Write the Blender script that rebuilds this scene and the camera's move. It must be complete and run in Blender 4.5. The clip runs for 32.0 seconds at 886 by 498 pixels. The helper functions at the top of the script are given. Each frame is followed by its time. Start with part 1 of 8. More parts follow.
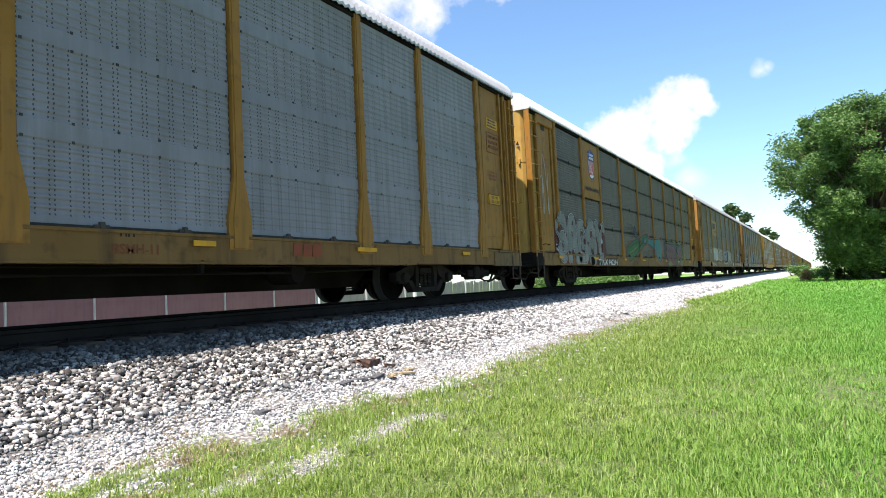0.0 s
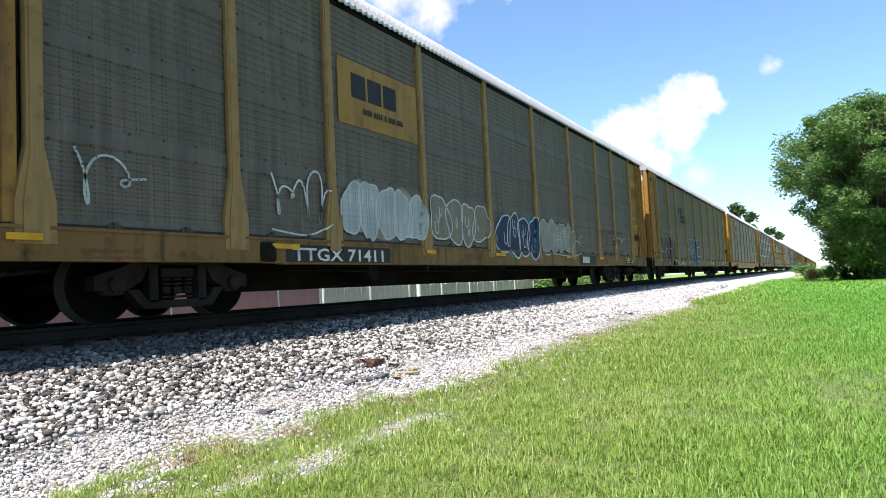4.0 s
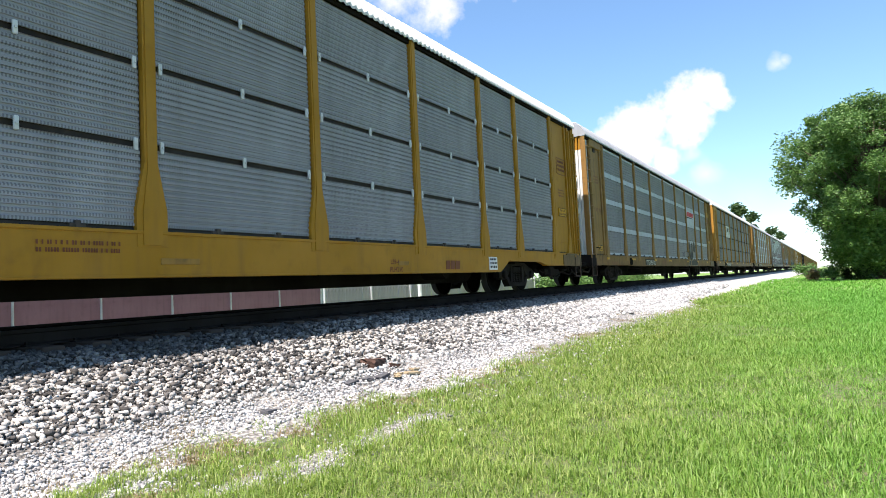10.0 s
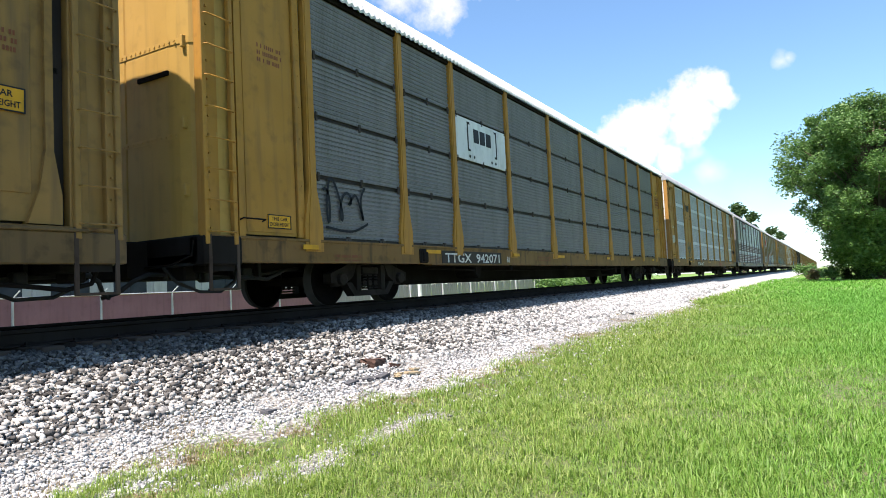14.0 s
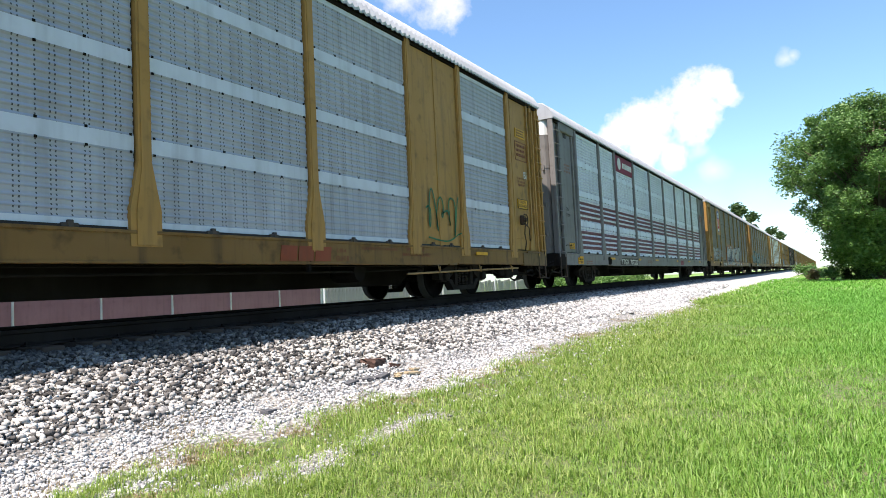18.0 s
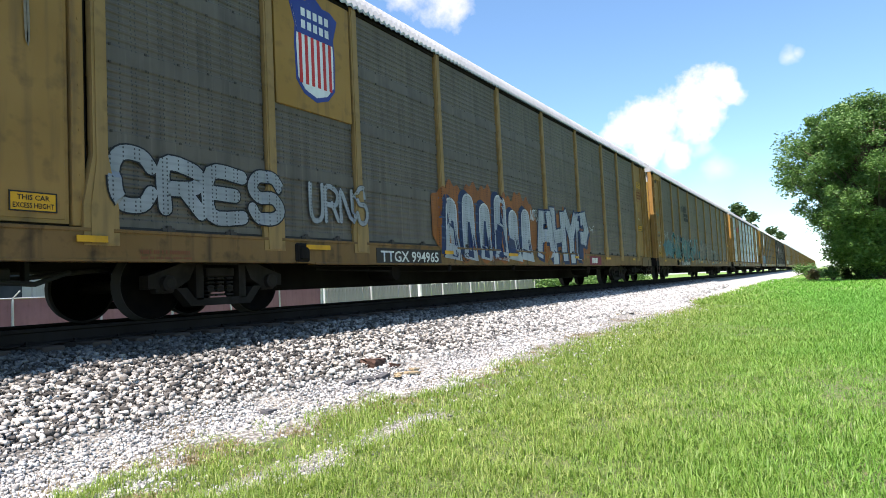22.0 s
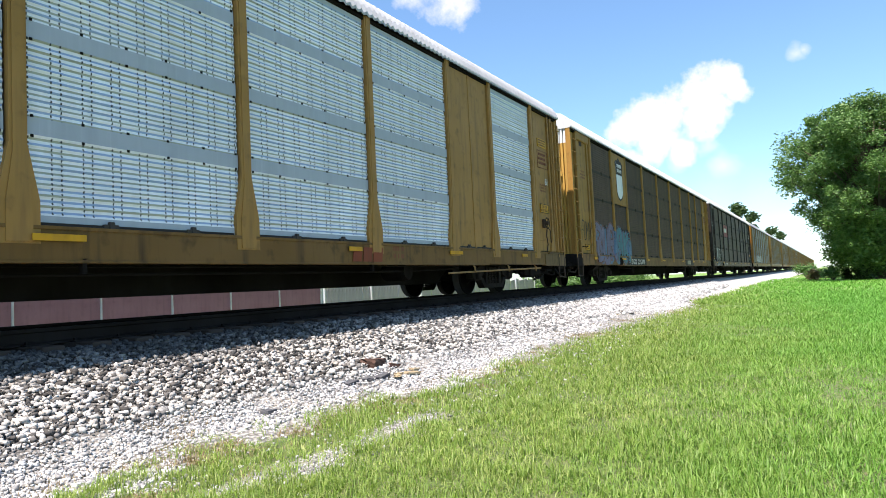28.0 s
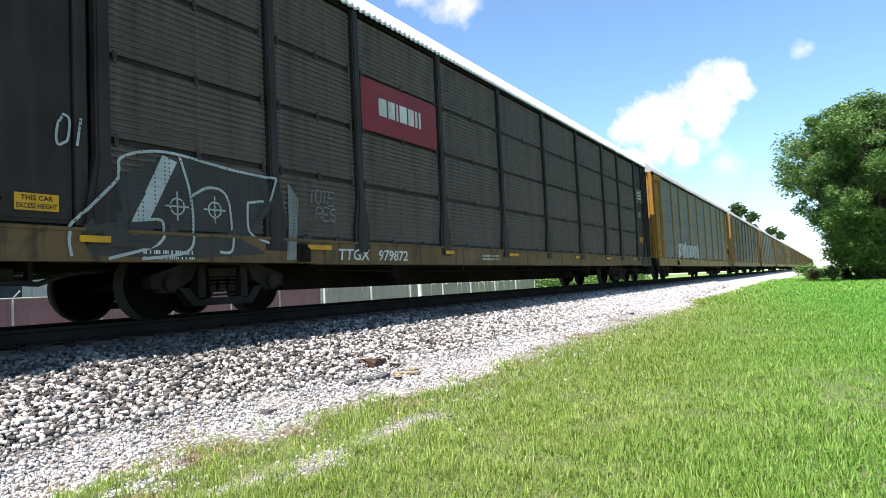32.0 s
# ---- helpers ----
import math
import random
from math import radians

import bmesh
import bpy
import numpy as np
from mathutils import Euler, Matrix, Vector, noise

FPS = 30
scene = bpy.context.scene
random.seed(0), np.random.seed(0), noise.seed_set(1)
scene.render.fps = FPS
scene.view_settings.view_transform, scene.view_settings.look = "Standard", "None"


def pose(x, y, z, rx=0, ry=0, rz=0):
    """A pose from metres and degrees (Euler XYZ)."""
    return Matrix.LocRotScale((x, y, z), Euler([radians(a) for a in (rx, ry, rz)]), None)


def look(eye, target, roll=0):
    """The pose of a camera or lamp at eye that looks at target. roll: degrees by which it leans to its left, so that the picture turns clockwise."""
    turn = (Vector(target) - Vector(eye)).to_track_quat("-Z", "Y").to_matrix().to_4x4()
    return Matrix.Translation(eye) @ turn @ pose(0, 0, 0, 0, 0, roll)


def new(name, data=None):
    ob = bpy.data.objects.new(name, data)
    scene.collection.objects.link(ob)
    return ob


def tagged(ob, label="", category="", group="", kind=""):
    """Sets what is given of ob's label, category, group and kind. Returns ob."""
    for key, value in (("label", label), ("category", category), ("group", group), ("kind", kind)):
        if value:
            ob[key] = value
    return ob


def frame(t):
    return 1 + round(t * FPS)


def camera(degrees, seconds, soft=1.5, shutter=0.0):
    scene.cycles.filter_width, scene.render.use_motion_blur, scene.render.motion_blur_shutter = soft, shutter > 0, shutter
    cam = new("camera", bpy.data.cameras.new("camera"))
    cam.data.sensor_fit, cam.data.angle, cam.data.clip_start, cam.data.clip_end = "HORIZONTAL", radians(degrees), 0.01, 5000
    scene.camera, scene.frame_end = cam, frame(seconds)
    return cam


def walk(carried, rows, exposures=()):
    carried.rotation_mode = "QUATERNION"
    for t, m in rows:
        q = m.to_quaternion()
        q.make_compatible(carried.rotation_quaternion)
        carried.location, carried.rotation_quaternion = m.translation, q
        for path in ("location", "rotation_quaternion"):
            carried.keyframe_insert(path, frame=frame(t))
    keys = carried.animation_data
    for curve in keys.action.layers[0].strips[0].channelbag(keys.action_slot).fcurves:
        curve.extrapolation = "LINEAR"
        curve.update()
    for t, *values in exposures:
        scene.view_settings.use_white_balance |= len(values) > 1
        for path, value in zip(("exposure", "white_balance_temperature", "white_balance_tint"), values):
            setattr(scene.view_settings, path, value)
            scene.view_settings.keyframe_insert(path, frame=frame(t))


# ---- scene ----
# All in metres, z up. The track runs along +x, its centre line at y = TRACK_Y, the head of the rail at RAIL_Z.
TRACK_Y, RAIL_Z = 8.17, 0.945
BODY_Z = 1.0                                    # datum of the wagons' bodies
EYE = Vector((0.0, 0.0, 1.2))


def aim(yaw, pitch=3.168):
    """A point ahead of the eye, yaw degrees to the left of the track's direction."""
    a, b = radians(yaw), radians(pitch)
    return EYE + 10 * Vector((math.cos(a) * math.cos(b), math.sin(a) * math.cos(b), math.sin(b)))


cam = camera(68.29, 32.0, soft=0.9)
# a tripod head that settles by half a degree in the first seconds and then stands still
PATH = [(0.0, 29.76), (0.6, 29.77), (1.2, 29.80), (2.0, 29.90), (2.8, 30.00), (3.5, 30.07), (4.5, 30.15),
        (5.5, 30.19), (7.0, 30.20), (9.0, 30.212), (12.0, 30.215), (32.0, 30.215)]
EXPOSURE = 1.205
walk(cam, [(t, look(EYE, aim(yaw), -2.776)) for t, yaw in PATH], [(0.0, EXPOSURE, 6600, 16.0), (32.0, EXPOSURE, 6600, 16.0)])

# ---- light ----
SUN_WAY = Vector((-0.41, 0.058, 0.88)).normalized()      # towards the sun
world = bpy.data.worlds.new("sky")
scene.world = world
world.use_nodes = True
wt = world.node_tree
sky = wt.nodes.new("ShaderNodeTexSky")
sky.sky_type, sky.sun_disc = "NISHITA", False
sky.sun_elevation = math.asin(SUN_WAY.z)
sky.sun_rotation = math.atan2(SUN_WAY.x, SUN_WAY.y)
sky.air_density, sky.dust_density, sky.ozone_density = 1.0, 0.45, 1.5
hue = wt.nodes.new("ShaderNodeMix")            # a hazier, more cyan summer sky
hue.data_type, hue.blend_type = "RGBA", "MULTIPLY"
hue.inputs[0].default_value, hue.inputs[7].default_value = 1.0, (0.81, 1.02, 1.10, 1)
wt.links.new(sky.outputs[0], hue.inputs[6])
wt.links.new(hue.outputs[2], wt.nodes["Background"].inputs[0])
wt.nodes["Background"].inputs[1].default_value = 0.10
sun = new("sun", bpy.data.lights.new("sun", "SUN"))
sun.data.energy, sun.data.angle, sun.data.color = 5.0, radians(0.5), (1.0, 0.95, 0.88)
sun.matrix_world = look(SUN_WAY * 50, (0, 0, 0))

# ---- materials ----


def material(name, rough=0.6, metal=0.0):
    m = bpy.data.materials.new(name)
    m.use_nodes = True
    b = m.node_tree.nodes["Principled BSDF"]
    b.inputs["Roughness"].default_value, b.inputs["Metallic"].default_value = rough, metal
    return m, m.node_tree, b


def node(nt, kind, **sets):
    n = nt.nodes.new(kind)
    for k, v in sets.items():
        if k in n.inputs:
            n.inputs[k].default_value = v
    return n


def mixer(nt, fac, a, b, blend="MIX"):
    """Colour mix; a, b and fac may be sockets or values."""
    n = nt.nodes.new("ShaderNodeMix")
    n.data_type, n.blend_type = "RGBA", blend
    for sock, v in ((n.inputs[0], fac), (n.inputs[6], a), (n.inputs[7], b)):
        if isinstance(v, bpy.types.NodeSocket):
            nt.links.new(v, sock)
        else:
            sock.default_value = (*v, 1) if isinstance(v, tuple) and len(v) == 3 else v
    return n.outputs[2]


def maths(nt, op, a, b=0.0):
    n = nt.nodes.new("ShaderNodeMath")
    n.operation = op
    for sock, v in ((n.inputs[0], a), (n.inputs[1], b)):
        if isinstance(v, bpy.types.NodeSocket):
            nt.links.new(v, sock)
        else:
            sock.default_value = v
    return n.outputs[0]


def noise_of(nt, scale, detail=4.0, where=None, stretch=None):
    n = node(nt, "ShaderNodeTexNoise", Scale=scale, Detail=detail)
    if where is None:
        where = nt.nodes.new("ShaderNodeTexCoord").outputs["Object"]
    if stretch:
        mp = nt.nodes.new("ShaderNodeMapping")
        mp.inputs["Scale"].default_value = stretch
        nt.links.new(where, mp.inputs[0])
        where = mp.outputs[0]
    nt.links.new(where, n.inputs["Vector"])
    return n.outputs["Fac"]


def ramp(nt, fac, lo, hi):
    n = nt.nodes.new("ShaderNodeMapRange")
    n.clamp = True
    n.inputs[1].default_value, n.inputs[2].default_value = lo, hi
    nt.links.new(fac, n.inputs[0])
    return n.outputs[0]


def bump(nt, b, height, strength=0.3, distance=0.01):
    n = node(nt, "ShaderNodeBump", Strength=strength, Distance=distance)
    nt.links.new(height, n.inputs["Height"])
    nt.links.new(n.outputs[0], b.inputs["Normal"])


def paint(name, colour, rough=0.55, metal=0.0, dirt=0.45, dirt_colour=(0.07, 0.05, 0.035), streak=1.0, gloss=0.14):
    """Weathered paint: patches of fading, streaks that run down, grime and fine grain."""
    m, nt, b = material(name, rough, metal)
    b.inputs["Specular IOR Level"].default_value = gloss
    fade = ramp(nt, noise_of(nt, 0.9, 5), 0.35, 0.7)
    c = mixer(nt, fade, colour, tuple(min(1, v * 1.18 + 0.01) for v in colour))
    run = ramp(nt, noise_of(nt, 1.0, 6, stretch=(7, 7, 0.6)), 0.5, 0.78)
    c = mixer(nt, maths(nt, "MULTIPLY", run, dirt * streak), c, dirt_colour)
    spots = ramp(nt, noise_of(nt, 5.0, 8), 0.55, 0.75)
    c = mixer(nt, maths(nt, "MULTIPLY", spots, dirt * 0.7), c, tuple(v * 0.6 for v in dirt_colour))
    nt.links.new(c, b.inputs["Base Color"])
    bump(nt, b, noise_of(nt, 40, 3), 0.12, 0.004)
    return m


def sheet(name, colour, holes="columns", dirt=0.4, metal=0.25, rough=0.5, band=None, rib=0.04, hole_colour=(0.03, 0.03, 0.03),
          stripes=None, gloss=0.32):
    """Steel screen of a car carrier: rows or columns of small holes, with plain bands, grime and streaks. Local x and z in metres."""
    m, nt, b = material(name, 0.6, metal)
    b.inputs["Specular IOR Level"].default_value = gloss
    co = nt.nodes.new("ShaderNodeTexCoord").outputs["Object"]
    sep = nt.nodes.new("ShaderNodeSeparateXYZ")
    nt.links.new(co, sep.inputs[0])
    x, z = sep.outputs[0], sep.outputs[2]
    info = nt.nodes.new("ShaderNodeObjectInfo").outputs["Random"]
    fade = ramp(nt, noise_of(nt, 0.8, 5), 0.3, 0.75)
    c = mixer(nt, fade, tuple(v * 0.84 for v in colour), tuple(min(1, v * 1.15) for v in colour))
    c = mixer(nt, maths(nt, "MULTIPLY", info, 0.35), c, tuple(v * 0.72 for v in colour))

    def wrapped(v, pitch, width):
        return maths(nt, "LESS_THAN", maths(nt, "FRACT", maths(nt, "DIVIDE", v, pitch)), width)

    if colour[0] > 0.3 and holes == "columns":       # pale screens have bluish level lines
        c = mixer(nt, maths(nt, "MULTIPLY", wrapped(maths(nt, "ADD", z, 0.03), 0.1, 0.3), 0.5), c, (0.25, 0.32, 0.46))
    bandmask = maths(nt, "LESS_THAN", maths(nt, "FRACT", maths(nt, "ADD", maths(nt, "DIVIDE", z, 0.98), 0.09)), 0.18)
    if stripes:
        for lo, hi, col in stripes:
            s = maths(nt, "MULTIPLY", maths(nt, "GREATER_THAN", z, lo), maths(nt, "LESS_THAN", z, hi))
            c = mixer(nt, s, c, col)
    if holes == "columns":
        pair = maths(nt, "MAXIMUM", wrapped(x, 0.36, 0.045), wrapped(maths(nt, "ADD", x, 0.055), 0.36, 0.045))
        pair = maths(nt, "MAXIMUM", pair, wrapped(maths(nt, "ADD", x, 0.2), 0.36, 0.045))
        h = maths(nt, "MULTIPLY", pair, wrapped(z, 0.05, 0.45))
        h = maths(nt, "MULTIPLY", h, 0.9)
        h = maths(nt, "MULTIPLY", h, maths(nt, "SUBTRACT", 1.0, bandmask))
    elif holes == "slots":                     # long dark slots with bright strips between
        h = maths(nt, "MULTIPLY", wrapped(x, 0.33, 0.05), wrapped(z, 0.05, 0.5))
        h = maths(nt, "MAXIMUM", h, maths(nt, "MULTIPLY", wrapped(maths(nt, "ADD", x, 0.1), 0.33, 0.05), wrapped(z, 0.05, 0.5)))
        plain = maths(nt, "SUBTRACT", 1.0, bandmask)
        # blue and olive lines paint in the sky and greenery seen through slots
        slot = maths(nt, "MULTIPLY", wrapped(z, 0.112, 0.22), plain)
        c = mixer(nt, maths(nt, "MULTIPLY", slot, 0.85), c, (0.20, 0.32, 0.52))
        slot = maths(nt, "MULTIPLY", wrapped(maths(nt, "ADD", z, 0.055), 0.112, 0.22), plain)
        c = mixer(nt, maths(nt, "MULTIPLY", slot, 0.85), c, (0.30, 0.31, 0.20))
        h = maths(nt, "MULTIPLY", h, maths(nt, "SUBTRACT", 1.0, bandmask))
    elif holes == "rows":
        h = maths(nt, "MULTIPLY", wrapped(x, 0.035, 0.5), wrapped(z, rib * 2, 0.45))
        h = maths(nt, "MULTIPLY", h, 0.5)
    if band:
        c = mixer(nt, bandmask, c, band)
    run = ramp(nt, noise_of(nt, 1.0, 6, stretch=(5, 5, 0.5)), 0.48, 0.8)
    stain = tuple(min(v * 0.42, t) for v, t in zip(colour, (0.085, 0.07, 0.05)))
    c = mixer(nt, maths(nt, "MULTIPLY", run, dirt * 1.3), c, stain)
    wash = ramp(nt, noise_of(nt, 1.7, 6, stretch=(9, 9, 0.35)), 0.55, 0.8)
    c = mixer(nt, maths(nt, "MULTIPLY", wash, dirt * 0.7), c, tuple(min(1, v * 1.5 + 0.02) for v in colour))
    spots = ramp(nt, noise_of(nt, 3.0, 8), 0.5, 0.75)
    c = mixer(nt, maths(nt, "MULTIPLY", spots, dirt * 0.6), c, tuple(v * 0.7 for v in stain))
    c = mixer(nt, h, c, hole_colour)
    nt.links.new(c, b.inputs["Base Color"])
    bump(nt, b, noise_of(nt, 30, 3), 0.15, 0.004)
    return m


YELLOW = paint("yellow_paint", (0.255, 0.118, 0.018), dirt=0.65)
YELLOW_NEW = paint("bright_yellow_paint", (0.32, 0.152, 0.011), dirt=0.25)
YELLOW_OLD = paint("olive_yellow_paint", (0.25, 0.120, 0.024), dirt=0.7)
YELLOW_WARM = paint("warm_yellow_paint", (0.34, 0.165, 0.026), dirt=0.45)
OCHRE = paint("sun_faded_ochre", (0.305, 0.162, 0.042), dirt=0.55)
RUSTED = paint("rusty_dark_gear", (0.055, 0.036, 0.025), rough=0.9, dirt=0.7, dirt_colour=(0.015, 0.01, 0.008))
CLIP_IRON = paint("dark_clip_iron", (0.05, 0.042, 0.035), rough=0.8, dirt=0.4)
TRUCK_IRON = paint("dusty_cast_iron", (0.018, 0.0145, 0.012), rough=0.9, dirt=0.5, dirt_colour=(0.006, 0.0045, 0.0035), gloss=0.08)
SILL_MID = paint("stained_yellow_sill", (0.15, 0.078, 0.02), dirt=0.9, dirt_colour=(0.055, 0.032, 0.016))
SILL_OLD = paint("grimy_yellow_sill", (0.15, 0.078, 0.023), dirt=0.95, dirt_colour=(0.045, 0.026, 0.014))
DIRTY = paint("soot_stained_yellow", (0.115, 0.068, 0.026), dirt=0.9, dirt_colour=(0.03, 0.02, 0.014))
DUSTY = paint("dusty_faded_yellow", (0.25, 0.15, 0.052), dirt=0.6)
TAN = paint("faded_tan_yellow", (0.23, 0.125, 0.034), dirt=0.6)
DULL = paint("dull_tan_yellow", (0.255, 0.138, 0.038), dirt=0.6)
SILL_TAN = paint("rust_stained_tan_sill", (0.155, 0.08, 0.022), dirt=0.8, dirt_colour=(0.06, 0.028, 0.013))
# end doors wear the body's paint, lightened here for the sun on them
DOOR_YELLOW = paint("sunlit_yellow_door", (0.385, 0.231, 0.0539), dirt=0.3)
DOOR_BRIGHT = paint("sunlit_bright_yellow_door", (0.462, 0.277, 0.0347), dirt=0.2)
YELLOW_PALE = paint("pale_yellow_paint", (0.28, 0.150, 0.033), dirt=0.55)
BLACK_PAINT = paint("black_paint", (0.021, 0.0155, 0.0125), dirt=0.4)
GREY_PAINT = paint("grey_paint", (0.15, 0.14, 0.13), dirt=0.45)
WHITE_PAINT = paint("white_paint", (0.601, 0.601, 0.578), dirt=0.25)
WHITE_LETTER = paint("white_lettering", (0.52, 0.51, 0.46), dirt=0.55)
BLACK_LETTER = paint("black_lettering", (0.015, 0.015, 0.015), dirt=0.1)
BROWN_LETTER = paint("brown_lettering", (0.16, 0.05, 0.02), dirt=0.2)
RED_PAINT = paint("red_paint", (0.45, 0.03, 0.03), dirt=0.25)
BROWN_RED = paint("worn_brown_red", (0.20, 0.045, 0.018), dirt=0.4)
PLATE_RED = paint("faded_red_plate", (0.20, 0.022, 0.028), dirt=0.3)
PALE_FIELD = paint("pale_field", (0.40, 0.42, 0.44), dirt=0.3)
MAROON = paint("maroon_paint", (0.16, 0.012, 0.03), dirt=0.25)
BLUE_PAINT = paint("blue_paint", (0.03, 0.05, 0.20), dirt=0.2)
SAFETY = paint("safety_yellow", (0.55, 0.27, 0.012), rough=0.45, dirt=0.35)
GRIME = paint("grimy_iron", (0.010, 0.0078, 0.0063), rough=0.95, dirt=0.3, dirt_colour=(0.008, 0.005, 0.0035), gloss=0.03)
STEEL = paint("worn_steel", (0.12, 0.11, 0.10), rough=0.6, metal=0.2, dirt=0.4)
RUBBER = paint("rubber", (0.015, 0.015, 0.015), rough=0.7, dirt=0.3)
RAIL_STEEL = paint("rail_steel", (0.015, 0.0115, 0.0098), rough=0.9, dirt=0.3, dirt_colour=(0.013, 0.009, 0.006), gloss=0.05)
ROOF_METAL = paint("galvanised_roof", (0.339, 0.343, 0.347), rough=0.5, metal=0.2, dirt=0.18)
ROOF_WHITE = paint("white_roof", (0.508, 0.508, 0.493), rough=0.5, dirt=0.25)

# ---- mesh helpers ----


class Shape:
    """Gathers corners and faces of one mesh."""

    def __init__(self):
        self.v, self.f, self.m = [], [], []

    def add(self, verts, faces, mat=0):
        n = len(self.v)
        self.v.extend(tuple(p) for p in verts)
        self.f.extend([[i + n for i in f] for f in faces])
        self.m.extend([mat] * len(faces))
        return self

    def box(self, x0, y0, z0, x1, y1, z1, bev=0.0, mat=0):
        """A box; bev chamfers the edges that run along x and z on the sides."""
        if bev <= 0:
            v = [(x, y, z) for x in (x0, x1) for y in (y0, y1) for z in (z0, z1)]
            return self.add(v, [(0, 1, 3, 2), (4, 6, 7, 5), (0, 4, 5, 1), (2, 3, 7, 6), (0, 2, 6, 4), (1, 5, 7, 3)], mat)
        ring = [(x0 + bev, y0), (x1 - bev, y0), (x1, y0 + bev), (x1, y1 - bev), (x1 - bev, y1), (x0 + bev, y1), (x0, y1 - bev), (x0, y0 + bev)]
        cx, cy = (x0 + x1) / 2, (y0 + y1) / 2
        inner = [(p + (bev if p < cx else -bev) * 0.7, q + (bev if q < cy else -bev) * 0.7) for p, q in ring]
        v = [(*p, z0) for p in inner] + [(*p, z0 + bev) for p in ring] + [(*p, z1 - bev) for p in ring] + [(*p, z1) for p in inner]
        f = [[7, 6, 5, 4, 3, 2, 1, 0], [24 + i for i in range(8)]]
        for k in range(3):
            f += [[k * 8 + i, k * 8 + (i + 1) % 8, k * 8 + 8 + (i + 1) % 8, k * 8 + 8 + i] for i in range(8)]
        return self.add(v, f, mat)

    def prism(self, outline, y0, y1, mat=0):
        """An outline of (x, z) drawn out from y0 to y1."""
        n = len(outline)
        v = [(x, y0, z) for x, z in outline] + [(x, y1, z) for x, z in outline]
        f = [list(range(n)), list(range(2 * n - 1, n - 1, -1))] + [[(i + 1) % n, i, i + n, (i + 1) % n + n] for i in range(n)]
        return self.add(v, f, mat)

    def run(self, outline, x0, x1, mat=0):
        """An outline of (y, z) drawn out along x."""
        n = len(outline)
        v = [(x0, y, z) for y, z in outline] + [(x1, y, z) for y, z in outline]
        f = [list(range(n)), list(range(2 * n - 1, n - 1, -1))] + [[(i + 1) % n, i, i + n, (i + 1) % n + n] for i in range(n)]
        return self.add(v, f, mat)

    def tube(self, pts, r, sides=6, mat=0):
        """A round bar along points."""
        pts = [Vector(p) for p in pts]
        rings = []
        for i, p in enumerate(pts):
            d = (pts[min(i + 1, len(pts) - 1)] - pts[max(i - 1, 0)]).normalized()
            a = d.orthogonal().normalized() if abs(d.z) > 0.9 else d.cross(Vector((0, 0, 1))).normalized()
            b = d.cross(a)
            rr = r[i] if isinstance(r, (list, tuple)) else r
            rings.append([p + (a * math.cos(t) + b * math.sin(t)) * rr for t in (2 * math.pi * k / sides for k in range(sides))])
        v = [q for ring in rings for q in ring]
        f = [list(range(sides))[::-1], [len(v) - sides + k for k in range(sides)]]
        for i in range(len(pts) - 1):
            f += [[i * sides + k, i * sides + (k + 1) % sides, (i + 1) * sides + (k + 1) % sides, (i + 1) * sides + k] for k in range(sides)]
        return self.add(v, f, mat)

    def lathe(self, profile, cx, cy, cz, sides=20, mat=0):
        """A profile of (radius, y) turned about an axle along y."""
        v, f = [], []
        for r, y in profile:
            v += [(cx + r * math.cos(2 * math.pi * k / sides), cy + y, cz + r * math.sin(2 * math.pi * k / sides)) for k in range(sides)]
        for i in range(len(profile) - 1):
            f += [[i * sides + (k + 1) % sides, i * sides + k, (i + 1) * sides + k, (i + 1) * sides + (k + 1) % sides] for k in range(sides)]
        f += [list(range(sides)), [len(v) - 1 - k for k in range(sides)]]
        return self.add(v, f, mat)

    def mesh(self, name, mats, smooth=False):
        me = bpy.data.meshes.new(name)
        me.from_pydata(self.v, [], self.f)
        for m in mats if isinstance(mats, (list, tuple)) else [mats]:
            me.materials.append(m)
        me.polygons.foreach_set("material_index", self.m)
        if smooth:
            me.polygons.foreach_set("use_smooth", [True] * len(self.f))
        me.update()
        return me


def part(name, shape, mats, parent=None, label="", at=None, smooth=False):
    """One mesh object under a thing or a part. shape: a Shape, or a mesh to share."""
    me = shape.mesh(name, mats, smooth) if isinstance(shape, Shape) else shape
    ob = new(name, me)
    ob.parent = parent
    if at is not None:
        ob.location = at
    if label:
        ob["label"] = label
    return ob


def thing(name, label, category, group="", at=(0, 0, 0)):
    ob = new(name)
    ob.location = at
    ob.empty_display_size = 0.2
    return tagged(ob, label, category, group)


def fast_mesh(name, verts, quads, mats, index=None, smooth=False):
    """A big mesh out of numpy arrays: corners (n, 3), faces (m, k)."""
    me = bpy.data.meshes.new(name)
    k = quads.shape[1]
    me.vertices.add(len(verts))
    me.vertices.foreach_set("co", np.ascontiguousarray(verts, dtype=np.float32).ravel())
    me.loops.add(quads.size)
    me.loops.foreach_set("vertex_index", np.ascontiguousarray(quads, dtype=np.int32).ravel())
    me.polygons.add(len(quads))
    me.polygons.foreach_set("loop_start", np.arange(0, quads.size, k, dtype=np.int32))
    for m in mats:
        me.materials.append(m)
    if index is not None:
        me.polygons.foreach_set("material_index", np.ascontiguousarray(index, dtype=np.int32))
    if smooth:
        me.polygons.foreach_set("use_smooth", np.ones(len(quads), dtype=bool))
    me.update(calc_edges=True)
    return me


# lettering is made first, while the scene is small
TEXTS = {}


